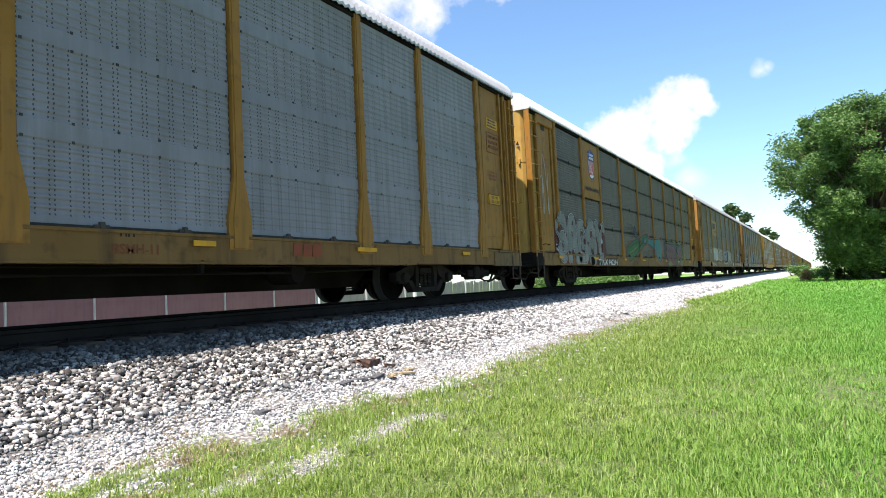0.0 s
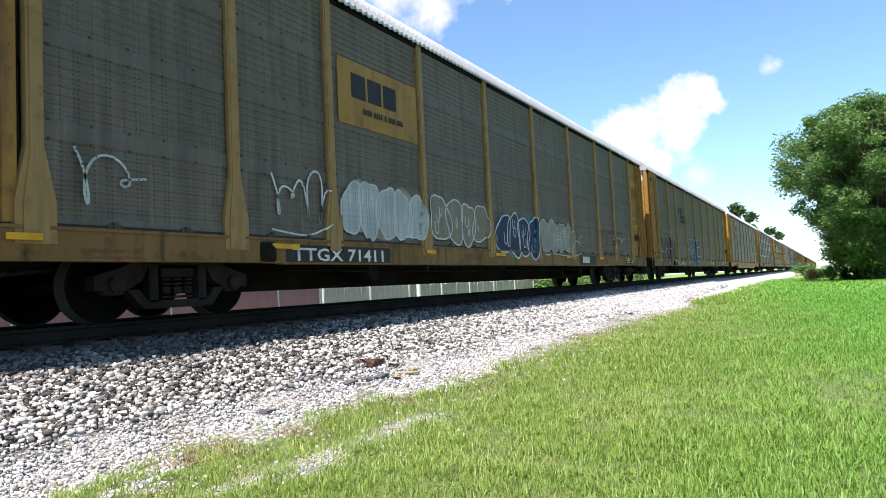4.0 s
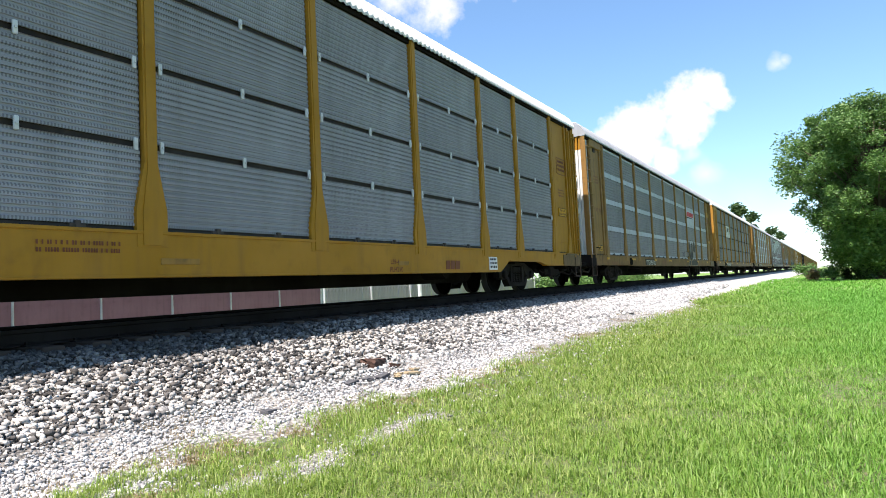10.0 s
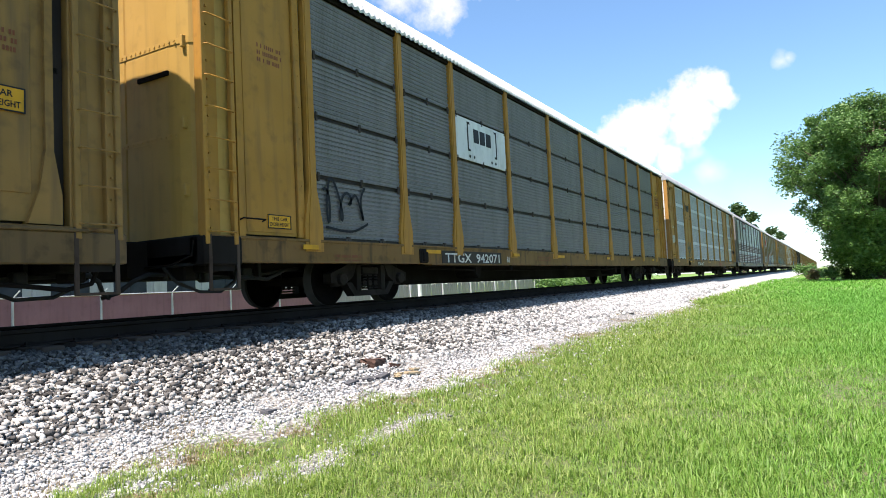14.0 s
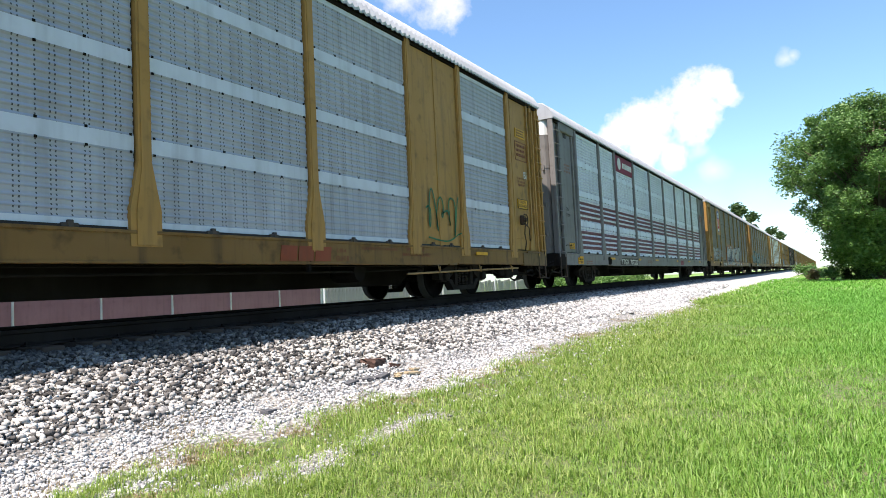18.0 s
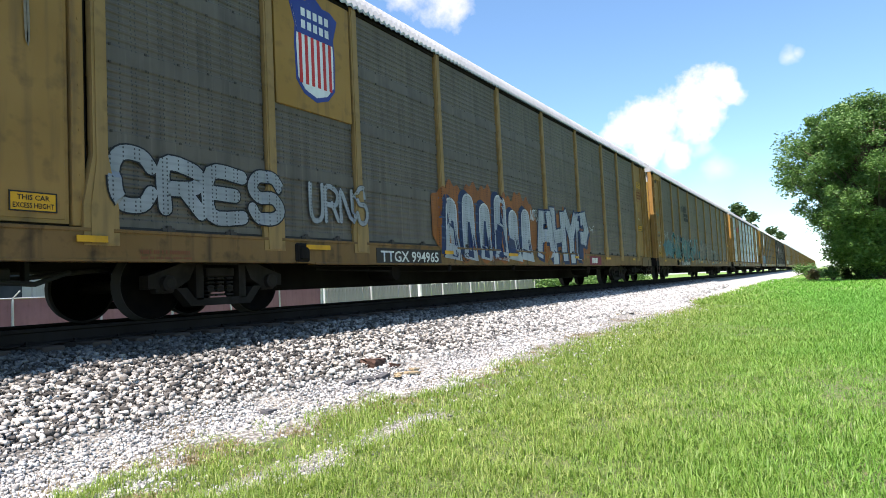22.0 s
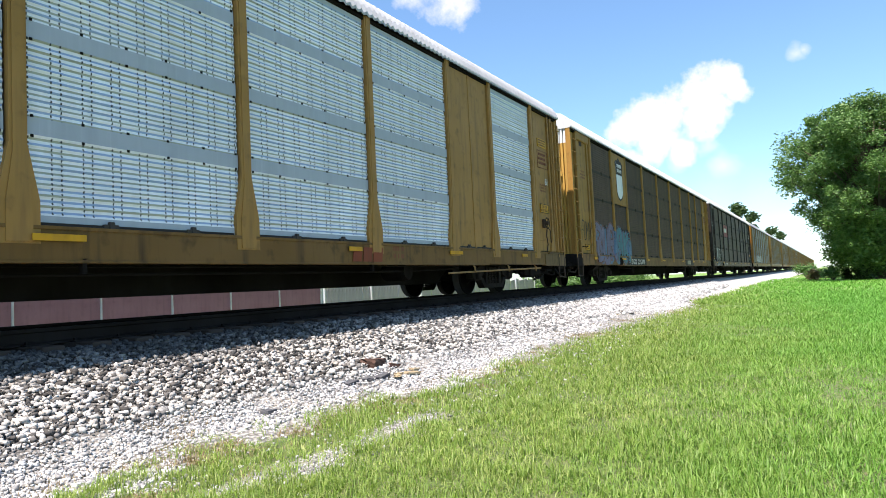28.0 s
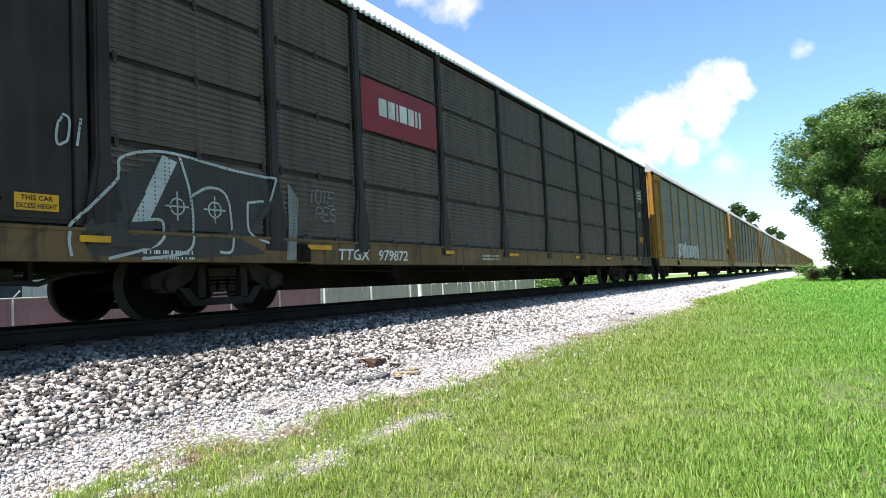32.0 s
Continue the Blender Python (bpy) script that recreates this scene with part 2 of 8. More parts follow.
def letters(words, size=1.0, shear=0.0):
    """A flat mesh of words in the built-in font, standing upright and read from -y."""
    key = (words, round(size, 3), shear)
    if key not in TEXTS:
        cu = bpy.data.curves.new("lettering", "FONT")
        cu.body, cu.size, cu.shear, cu.resolution_u = words, size, shear, 2
        cu.offset = 0.018 * size
        ob = new("lettering", cu)
        me = bpy.data.meshes.new_from_object(ob.evaluated_get(bpy.context.evaluated_depsgraph_get()))
        bpy.data.objects.remove(ob)
        me.transform(Matrix.Rotation(radians(90), 4, "X"))
        TEXTS[key] = me
    return TEXTS[key].copy()

# ---- the train: car carriers ----
LENGTH, PITCH = 27.5, 28.6                      # one car, and coupled from car to car
HALF = 1.53                                     # half its width, over the posts
FLOOR, EAVE = 1.0, 4.98                         # foot and head of the side screens, over the rail
POSTS = [2.05, 4.6, 6.6, 9.4, 12.3, 15.2, 18.1, 20.9, 22.9, 25.45]
TRUCKS = (4.0, 23.5)
WHEEL_R = 0.44
AXLE_Z = RAIL_Z - BODY_Z + WHEEL_R
SKIN = HALF - 0.06                              # plane of the screens
ROWS = [1.0, 1.98, 2.93, 3.9, 4.92]


def roof_shape(pitch=0.16, ribs=0.022):
    """A bowed roof of cross-corrugated sheet with its drip edge."""
    prof = [(-HALF - 0.02, 4.97), (-HALF - 0.03, 5.02), (-HALF + 0.03, 5.17), (-HALF + 0.12, 5.30), (-1.24, 5.44), (-0.75, 5.57), (0, 5.62)]
    prof = prof + [(-y, z) for y, z in prof[-2::-1]]
    nx = int(LENGTH / (pitch / 2))
    s = Shape()
    xs = [0.02 + (LENGTH - 0.04) * i / nx for i in range(nx + 1)]
    v = []
    for i, x in enumerate(xs):
        lift = ribs if i % 2 else -ribs
        v += [(x, y * (1 + (0.012 if i % 2 else 0)), z + lift * (1 if 0 < k < len(prof) - 1 else 0.6)) for k, (y, z) in enumerate(prof)]
    n = len(prof)
    f = [[i * n + k, (i + 1) * n + k, (i + 1) * n + k + 1, i * n + k + 1] for i in range(nx) for k in range(n - 1)]
    s.add(v, f)
    for x in (0.02, LENGTH - 0.02):          # closed ends
        s.add([(x, y, z) for y, z in prof], [list(range(n))])
    return s


def post_shape(flare=0.20, foot=0.0):
    """A side post: a channel that spreads at its foot, with its side lips."""
    w = 0.085
    out = [(-w, EAVE), (-w, 1.78), (-flare, 1.22 + foot), (-flare, 0.80), (flare, 0.80), (flare, 1.22 + foot), (w, 1.78), (w, EAVE)]
    s = Shape().prism(out, -HALF + 0.012, -SKIN + 0.05)
    rib = [(-w + 0.03, EAVE), (-w + 0.03, 1.7), (-flare * 0.62, 1.2), (-flare * 0.62, 0.82), (flare * 0.62, 0.82), (flare * 0.62, 1.2), (w - 0.03, 1.7), (w - 0.03, EAVE)]
    return s.prism(rib, -HALF, -HALF + 0.014)


def screen_columns(w, h):
    """A bay-high sheet of level pleats between plain bolted bands; origin at its lower corner."""
    s = Shape()
    bands = [(0.98 * j - 0.09, 0.98 * j + 0.09) for j in range(0, 5)]
    prof = [(0.0, 0.0)]
    for (a0, a1), (b0, b1) in zip(bands, bands[1:]):
        prof.append((0.0, max(0.0, a1)))
        top = min(b0, h)
        n = 8
        for i in range(n):
            z0, dz = a1 + (top - a1) * i / n, (top - a1) / n
            prof += [(0.0, z0 + dz * 0.12), (0.013, z0 + dz * 0.3), (0.013, z0 + dz * 0.72), (0.0, z0 + dz * 0.9)]
        prof.append((0.0, top))
    prof.append((0.0, h))
    v = [(x, y, z) for x in (0, w) for y, z in prof]
    m = len(prof)
    s.add(v, [[i, m + i, m + i + 1, i + 1] for i in range(m - 1)])
    s.box(0, 0.014, 0, w, 0.02, h)
    for a0, a1 in bands[1:]:
        if a1 < h:
            s.box(0.0, -0.004, a0, w, 0.002, a1)
            for i in range(max(2, round(w / 0.5)) + 1):
                x = 0.04 + (w - 0.08) * i / max(2, round(w / 0.5))
                for z in (a0 - 0.01, a1 + 0.01):
                    s.box(x - 0.014, -0.014, z - 0.014, x + 0.014, -0.003, z + 0.014, mat=1)
    return s


def screen_rows(w, h):
    """A panel of fine level pleats; origin at its lower corner."""
    s = Shape()
    n = 12
    prof = []
    for i in range(n):
        for dz, dy in ((0.0, 0.0), (0.45, 0.0), (0.55, 0.014), (0.92, 0.014)):
            prof.append((dy, (i + dz) * h / n))
    prof.append((0.0, h))
    v = [(x, y, z) for x in (0, w) for y, z in prof]
    m = len(prof)
    s.add(v, [[i, m + i, m + i + 1, i + 1] for i in range(m - 1)])
    s.box(0, 0.014, 0, w, 0.022, h)
    return s


def wheel_profile(r=WHEEL_R):
    return [(0.10, -0.10), (r * 0.30, -0.10), (r * 0.42, -0.035), (r * 0.78, -0.045), (r * 0.84, -0.075), (r * 0.99, -0.075),
            (r, -0.06), (r, 0.04), (r + 0.028, 0.05), (r + 0.028, 0.075), (r * 0.84, 0.075), (r * 0.78, 0.03), (0.2, 0.06), (0.1, 0.06)]


def truck_frame_shape(side):
    """One cast side frame with its spring group, journals and half of the bolster."""
    s = Shape()
    y0, y1 = (-1.10, -0.93) if side < 0 else (0.93, 1.10)
    s.prism([(-1.12, 0.36), (-0.72, 0.35), (-0.52, 0.46), (-0.42, 0.66), (0.42, 0.66), (0.52, 0.46), (0.72, 0.35), (1.12, 0.36), (1.12, 0.52), (0.80, 0.62), (0.48, 0.74), (-0.48, 0.74), (-0.80, 0.62), (-1.12, 0.52)], y0, y1)
    s.prism([(-0.72, 0.36), (-0.50, 0.12), (0.50, 0.12), (0.72, 0.36), (0.56, 0.36), (0.44, 0.22), (-0.44, 0.22), (-0.56, 0.36)], y0, y1)
    for a in (-0.42, 0.30):
        s.box(a, y0, 0.2, a + 0.12, y1, 0.68)
    for a in (-0.22, -0.06, 0.10):                 # springs
        s.lathe([(0.055, -0.0), (0.055, 0.02)], a + 0.06, y0 + 0.03 if side < 0 else y1 - 0.05, 0.34, 10)
        for k in range(5):
            s.box(a, y0 + 0.02, 0.24 + k * 0.055, a + 0.12, y1 - 0.02, 0.27 + k * 0.055, 0.008)
    s.box(-0.24, y0 + 0.01, 0.5, 0.24, y1 - 0.01, 0.62, 0.015)
    for a in (-0.865, 0.865):                      # journal boxes and roller end caps
        s.box(a - 0.13, y0 + 0.01, 0.30, a + 0.13, y1 - 0.01, 0.54, 0.02)
        s.lathe([(0.10, 0.0), (0.10, -0.07), (0.06, -0.09)] if side < 0 else [(0.06, 0.09), (0.10, 0.07), (0.10, 0.0)], a, y0 if side < 0 else y1, 0.42, 12)
    return s


def coupler_shape():
    """The drawbar and its knuckle, reaching out along -x from x = 0."""
    s = Shape().box(-0.42, -0.09, 0.78, 0.5, 0.09, 0.96, 0.02)
    s.prism([(-0.62, 0.72), (-0.40, 0.72), (-0.40, 1.02), (-0.62, 1.02)], -0.17, 0.12)
    s.prism([(-0.70, 0.74), (-0.60, 0.74), (-0.60, 1.0), (-0.70, 1.0)], -0.20, -0.05)
    s.tube([(-0.05, -0.2, 0.62), (-0.1, -1.0, 0.62), (-0.12, -1.42, 0.72), (-0.12, -1.46, 0.9)], 0.014, 6)
    return s


def hose_shape(turn):
    """Train pipe, brackets and the sagging air hose at one end."""
    s = Shape()
    k = 1 if turn == 0 else -1
    s.tube([(-0.15 * k, -0.62, 0.52), (0.5 * k, -0.66, 0.50), (1.2 * k, -0.62, 0.46), (2.0 * k, -0.5, 0.52), (2.8 * k, -0.45, 0.6)], 0.028, 7)
    s.tube([(-0.15 * k, -0.62, 0.52), (-0.32 * k, -0.55, 0.44), (-0.45 * k, -0.42, 0.30), (-0.60 * k, -0.3, 0.24)], 0.03, 7)
    s.tube([(-0.05 * k, -0.75, 0.62), (0.10 * k, -0.85, 0.40), (0.42 * k, -0.9, 0.27), (0.8 * k, -0.86, 0.26), (1.1 * k, -0.8, 0.40), (1.2 * k, -0.78, 0.6)], 0.022, 7)
    s.tube([(1.2 * k, -0.8, 0.46), (1.7 * k, -0.86, 0.42), (2.1 * k, -0.8, 0.55)], 0.03, 7)
    for x in (0.1, 0.6, 1.2, 1.7):
        s.box(x * k - 0.025, -0.7, 0.44, x * k + 0.025, -0.6, 0.68)
    s.box(0.68 * k - 0.07, -0.78, 0.40, 0.68 * k + 0.07, -0.6, 0.56, 0.02)
    s.box(1.42 * k - 0.1, -0.74, 0.42, 1.42 * k + 0.1, -0.55, 0.6, 0.02)
    s.box(-0.02 if k > 0 else -0.10, -1.35, 0.60, 0.10 if k > 0 else 0.02, 1.35, 0.74)
    return s


def sill_shape(kind):
    """A side sill seen from outside, with its lips and stiffeners; z over the rail."""
    L = LENGTH
    if kind == "belly":        # bends down between the wheels
        lo = [(0.0, 0.62), (2.9, 0.62), (3.45, 0.72), (5.35, 0.72), (5.85, 0.46), (L - 5.85, 0.46), (L - 5.35, 0.72), (L - 3.45, 0.72), (L - 2.9, 0.62), (L, 0.62)]
    else:
        lo = [(0.0, 0.64), (5.0, 0.64), (5.4, 0.62), (L - 5.4, 0.62), (L - 5.0, 0.64), (L, 0.64)]
    s = Shape().prism([(L, 0.955), (0.0, 0.955)] + lo, -HALF + 0.02, -HALF + 0.14)
    s.box(0.1, -HALF + 0.005, 0.945, L - 0.1, -HALF + 0.16, 0.985, 0.006)
    for (xa, za), (xb, zb) in zip(lo, lo[1:]):
        if abs(za - zb) < 0.03:
            s.box(xa + 0.03, -HALF + 0.008, za - 0.012, xb - 0.03, -HALF + 0.16, za + 0.02, 0.004)
    return s


def underframe_shape():
    L = LENGTH
    s = Shape()
    s.prism([(0.3, 0.58), (5.1, 0.58), (5.6, 0.25), (L - 5.6, 0.25), (L - 5.1, 0.58), (L - 0.3, 0.58), (L - 0.3, 0.95), (0.3, 0.95)], -0.42, 0.42)
    for x in [0.4 + 1.49 * i for i in range(18)]:
        s.prism([(x, 0.93), (x, 0.66), (x + 0.1, 0.66), (x + 0.1, 0.93)], -1.38, 1.38)
    s.box(0.1, -1.40, 0.9, L - 0.1, 1.40, 0.96)
    for x in (8.0, 19.5):                          # hanging tanks and the brake gear
        s.lathe([(0.02, -0.5), (0.16, -0.48), (0.18, -0.4), (0.18, 0.0), (0.16, 0.06)], x, -0.75, 0.5, 14)
    s.tube([(5.8, -1.18, 0.55), (8.5, -1.2, 0.5), (14, -1.2, 0.5), (19.5, -1.2, 0.5), (21.6, -1.18, 0.55)], 0.02, 6)
    s.tube([(5.4, -1.3, 0.60), (14, -1.3, 0.58), (22.0, -1.3, 0.60)], 0.012, 5)
    return s


def end_door_shape(kind):
    """The bowed end doors, seen from -x; x = 0 is the foremost plane."""
    s = Shape()
    plan = [(0.52, -1.44), (0.34, -1.42), (0.18, -1.36), (0.07, -1.24), (0.02, -1.08), (0.0, -0.9), (0.0, -0.02), (0.02, 0.0), (0.0, 0.02), (0.0, 0.9), (0.02, 1.08), (0.18, 1.36), (0.52, 1.44)]
    if kind == "ribbed":
        fine = []
        n = 26
        for i in range(n):
            y = -1.36 + 2.72 * i / n
            for d, x in ((0.0, 0.0), (0.55, 0.0), (0.62, 0.06), (0.93, 0.06)):
                fine.append((x + 0.12 * max(0, abs(y) - 0.9), y + d * 2.72 / n))
        plan = [(0.52, -1.44), (0.12, -1.4)] + fine + [(0.12, 1.4), (0.52, 1.44)]
    zs = [0.98, 2.3, 3.55, 4.52, 4.98, 5.2]
    v = [(x + (0.0 if z < 5 else 0.06), y * (1 if z < 5 else 0.8), z) for z in zs for x, y in plan]
    n = len(plan)
    s.add(v, [])
    for j in range(len(zs) - 1):
        s.f += [[j * n + i + 1, j * n + i, (j + 1) * n + i, (j + 1) * n + i + 1] for i in range(n - 1)]
        s.m += [1 if zs[j] >= 4.5 and max(plan[i][0], plan[i + 1][0]) < 0.3 else 0 for i in range(n - 1)]
    return s


def door_seam_shape():
    """A lapped seam across the bowed doors."""
    plan = [(0.34, -1.425), (0.18, -1.365), (0.07, -1.245), (0.02, -1.085), (0.0, -0.9), (0.0, 0.9), (0.02, 1.085), (0.18, 1.365), (0.34, 1.425)]
    n = len(plan)
    return Shape().add([(x - 0.008, y, -0.04) for x, y in plan] + [(x - 0.008, y, 0.04) for x, y in plan], [[i + 1, i, n + i, n + i + 1] for i in range(n - 1)])


def rivet_row_shape():
    s = Shape()
    for i in range(22):
        s.box(-0.018, -1.062 + 0.1 * i, -0.012, -0.006, -1.038 + 0.1 * i, 0.012)
    return s


def ladder_shape(z0=0.86, z1=4.8):
    s = Shape()
    for x in (0.04, 0.50):
        s.box(x - 0.035, -0.045, z0, x + 0.035, 0.03, z1, 0.008)
    z = z0 + 0.16
    while z < z1 - 0.05:
        s.tube([(0.04, -0.02, z), (0.06, -0.085, z), (0.48, -0.085, z), (0.50, -0.02, z)], 0.011, 5)
        z += 0.40
    return s


def end_panel_shape(back=False):
    """The plated stretch beside the end doors: ladder bay, channel, inset plate with lips, vent hole and rivets. mat 1
    is black sheet added as shade in the gap and hole.
    """
    s = Shape()
    s.box(0.06, -SKIN + 0.10, 0.90, 1.98, -SKIN + 0.12, EAVE, mat=1)
    s.box(0.10, -SKIN + 0.05, 0.98, 0.46, -SKIN + 0.1, EAVE)                  # behind the ladder
    s.box(0.03, -SKIN - 0.05, 0.90, 0.075, -SKIN + 0.1, EAVE, 0.006)           # corner flange
    if not back:
        s.prism([(0.585, 0.92), (0.69, 0.92), (0.69, EAVE - 0.02), (0.585, EAVE - 0.02)], -HALF + 0.02, -SKIN + 0.08)
        s.box(0.73, -SKIN + 0.03, 1.02, 1.74, -SKIN + 0.08, EAVE)
        s.box(0.77, -SKIN + 0.022, 1.06, 1.70, -SKIN + 0.032, EAVE - 0.42, 0.004)
        s.box(1.12, -SKIN + 0.012, EAVE - 0.40, 1.34, -SKIN + 0.034, EAVE - 0.16, mat=1)
        s.box(1.76, -SKIN - 0.01, 1.0, 1.90, -SKIN + 0.08, EAVE, 0.01)
        s.box(0.66, -HALF + 0.01, 4.72, 1.9, -SKIN + 0.05, EAVE, 0.02)
    else:
        s.box(0.03, -SKIN - 0.03, 0.92, 0.16, -SKIN + 0.1, EAVE, 0.01)
        s.box(0.44, -SKIN - 0.03, 0.92, 0.56, -SKIN + 0.1, EAVE, 0.01)
        s.prism([(0.72, EAVE), (0.72, 1.75), (0.64, 1.30), (0.64, 1.0), (0.98, 1.0), (0.86, 1.35), (0.80, 1.75), (0.80, EAVE)], -HALF + 0.03, -SKIN + 0.08)
        s.box(0.80, -SKIN + 0.02, 1.02, 1.86, -SKIN + 0.08, EAVE)
        s.box(0.92, -SKIN + 0.008, 1.3, 1.80, -SKIN + 0.03, EAVE - 0.1, 0.006)
    for k in range(16):
        s.box(0.10, -SKIN - 0.062, 1.05 + k * 0.24, 0.125, -SKIN - 0.03, 1.075 + k * 0.24)
        s.box(1.83, -SKIN - 0.018, 1.05 + k * 0.24, 1.85, -SKIN - 0.008, 1.075 + k * 0.24)
    return s


MESHES = {}


def shared(key, make, mats, smooth=False):
    """A mesh that alike parts of all cars share."""
    if key not in MESHES:
        MESHES[key] = make().mesh(key[0] if isinstance(key, tuple) else key, mats, smooth)
    return MESHES[key]


def depth_at(x, z):
    """How far the near side stands out at a place: posts, sill or screen."""
    if z < 0.97:
        return HALF if z > 0.79 and any(abs(x - p) < 0.24 for p in POSTS) else HALF - 0.02
    if x < 1.75:                                 # the plated ends stand back
        return SKIN - 0.05 if x < 0.56 else SKIN - 0.021
    if x > LENGTH - 1.86:
        return SKIN - 0.007
    for p in POSTS:
        w = 0.10 if z > 1.75 else 0.10 + (0.14 * (1.75 - z) / 0.5 if z > 1.25 else 0.14)
        if abs(x - p) < w:
            return HALF
    return SKIN + 0.012


def ribbon(s, pts, width, layer=0.006, mat=0):
    """A sprayed line along points (x, z) on the near side."""
    fine = []
    for (xa, za), (xb, zb) in zip(pts, pts[1:]):
        n = max(1, int(math.hypot(xb - xa, zb - za) / 0.05))
        fine += [(xa + (xb - xa) * i / n, za + (zb - za) * i / n) for i in range(n)]
    fine.append(pts[-1])
    v = []
    for i, (x, z) in enumerate(fine):
        a, b = fine[max(0, i - 1)], fine[min(len(fine) - 1, i + 1)]
        dx, dz = b[0] - a[0], b[1] - a[1]
        d = math.hypot(dx, dz) or 1
        nx, nz = -dz / d * width / 2, dx / d * width / 2
        for k in (1, -1):
            px, pz = x + nx * k, max(z + nz * k, 0.632)
            v.append((px, -depth_at(x, max(z, 0.632)) - layer, pz))
    s.add(v, [[2 * i, 2 * i + 1, 2 * i + 3, 2 * i + 2] for i in range(len(fine) - 1)], mat)


def blob(s, outline, layer=0.004, mat=0):
    """A filled shape on the near side, rings about its middle so that it follows posts and sill."""
    cx, cz = sum(p[0] for p in outline) / len(outline), sum(p[1] for p in outline) / len(outline)
    size = max(math.hypot(x - cx, z - cz) for x, z in outline)
    rings = max(2, int(size / 0.07))
    n = len(outline)
    v = [(cx, -depth_at(cx, cz) - layer, cz)]
    for r in range(1, rings + 1):
        for x, z in outline:
            px, pz = cx + (x - cx) * r / rings, max(0.632, cz + (z - cz) * r / rings)
            v.append((px, -depth_at(px, pz) - layer, pz))
    f = [[0, 1 + i, 1 + (i + 1) % n] for i in range(n)]
    for r in range(rings - 1):
        a, b = 1 + r * n, 1 + (r + 1) * n
        f += [[a + i, b + i, b + (i + 1) % n, a + (i + 1) % n] for i in range(n)]
    s.add(v, f, mat)


def wobble(rng, cx, cz, w, h, n=40, lumps=0.12, lean=0.0, square=3.0):
    """A rounded, uneven outline of width w and height h."""
    ph = [rng.uniform(0, 6.28) for _ in range(3)]
    out = []
    for i in range(n):
        t = 2 * math.pi * i / n
        c, s = math.cos(t), math.sin(t)
        k = (abs(c) ** square + abs(s) ** square) ** (-1 / square)
        k *= 1 + lumps * (math.sin(2 * t + ph[0]) * 0.5 + math.sin(3 * t + ph[1]) * 0.6 + math.sin(5 * t + ph[2]) * 0.3)
        out.append((cx + w / 2 * k * c + lean * h / 2 * k * s, cz + h / 2 * k * s))
    return out


SPRAY = {}


def spray(name, colour, rough=0.5):
    """Spray paint on a punched screen: its columns of holes stay open above the sill, with streaks of grime over it."""
    if name not in SPRAY:
        m, nt, b = material("spray_" + name, rough)
        b.inputs["Specular IOR Level"].default_value = 0.12
        sep = nt.nodes.new("ShaderNodeSeparateXYZ")
        nt.links.new(nt.nodes.new("ShaderNodeTexCoord").outputs["Object"], sep.inputs[0])
        x, z = sep.outputs[0], sep.outputs[2]
        c = mixer(nt, ramp(nt, noise_of(nt, 2.2, 5), 0.35, 0.7), tuple(v * 0.82 for v in colour), tuple(min(1, v * 1.1) for v in colour))
        run = ramp(nt, noise_of(nt, 1.0, 6, stretch=(7, 7, 0.6)), 0.5, 0.8)
        c = mixer(nt, maths(nt, "MULTIPLY", run, 0.3), c, tuple(v * 0.45 for v in colour))

        def wrapped(v, pitch, width):
            return maths(nt, "LESS_THAN", maths(nt, "FRACT", maths(nt, "DIVIDE", v, pitch)), width)

        cols = maths(nt, "MAXIMUM", wrapped(x, 0.36, 0.05), wrapped(maths(nt, "ADD", x, 0.06), 0.36, 0.05))
        cols = maths(nt, "MAXIMUM", cols, wrapped(maths(nt, "ADD", x, 0.2), 0.36, 0.05))
        holes = maths(nt, "MULTIPLY", maths(nt, "MULTIPLY", cols, wrapped(z, 0.05, 0.45)), maths(nt, "GREATER_THAN", z, 1.0))
        c = mixer(nt, maths(nt, "MULTIPLY", holes, 0.85), c, (0.02, 0.02, 0.02))
        # darker lines paint the shade of the screen's pleats onto the spray
        pleat = wrapped(z, 0.1, 0.3)
        c = mixer(nt, maths(nt, "MULTIPLY", maths(nt, "MULTIPLY", pleat, maths(nt, "GREATER_THAN", z, 1.0)), 0.18), c, tuple(v * 0.5 for v in colour))
        nt.links.new(c, b.inputs["Base Color"])
        bump(nt, b, noise_of(nt, 40, 3), 0.12, 0.004)
        SPRAY[name] = m
    return SPRAY[name]


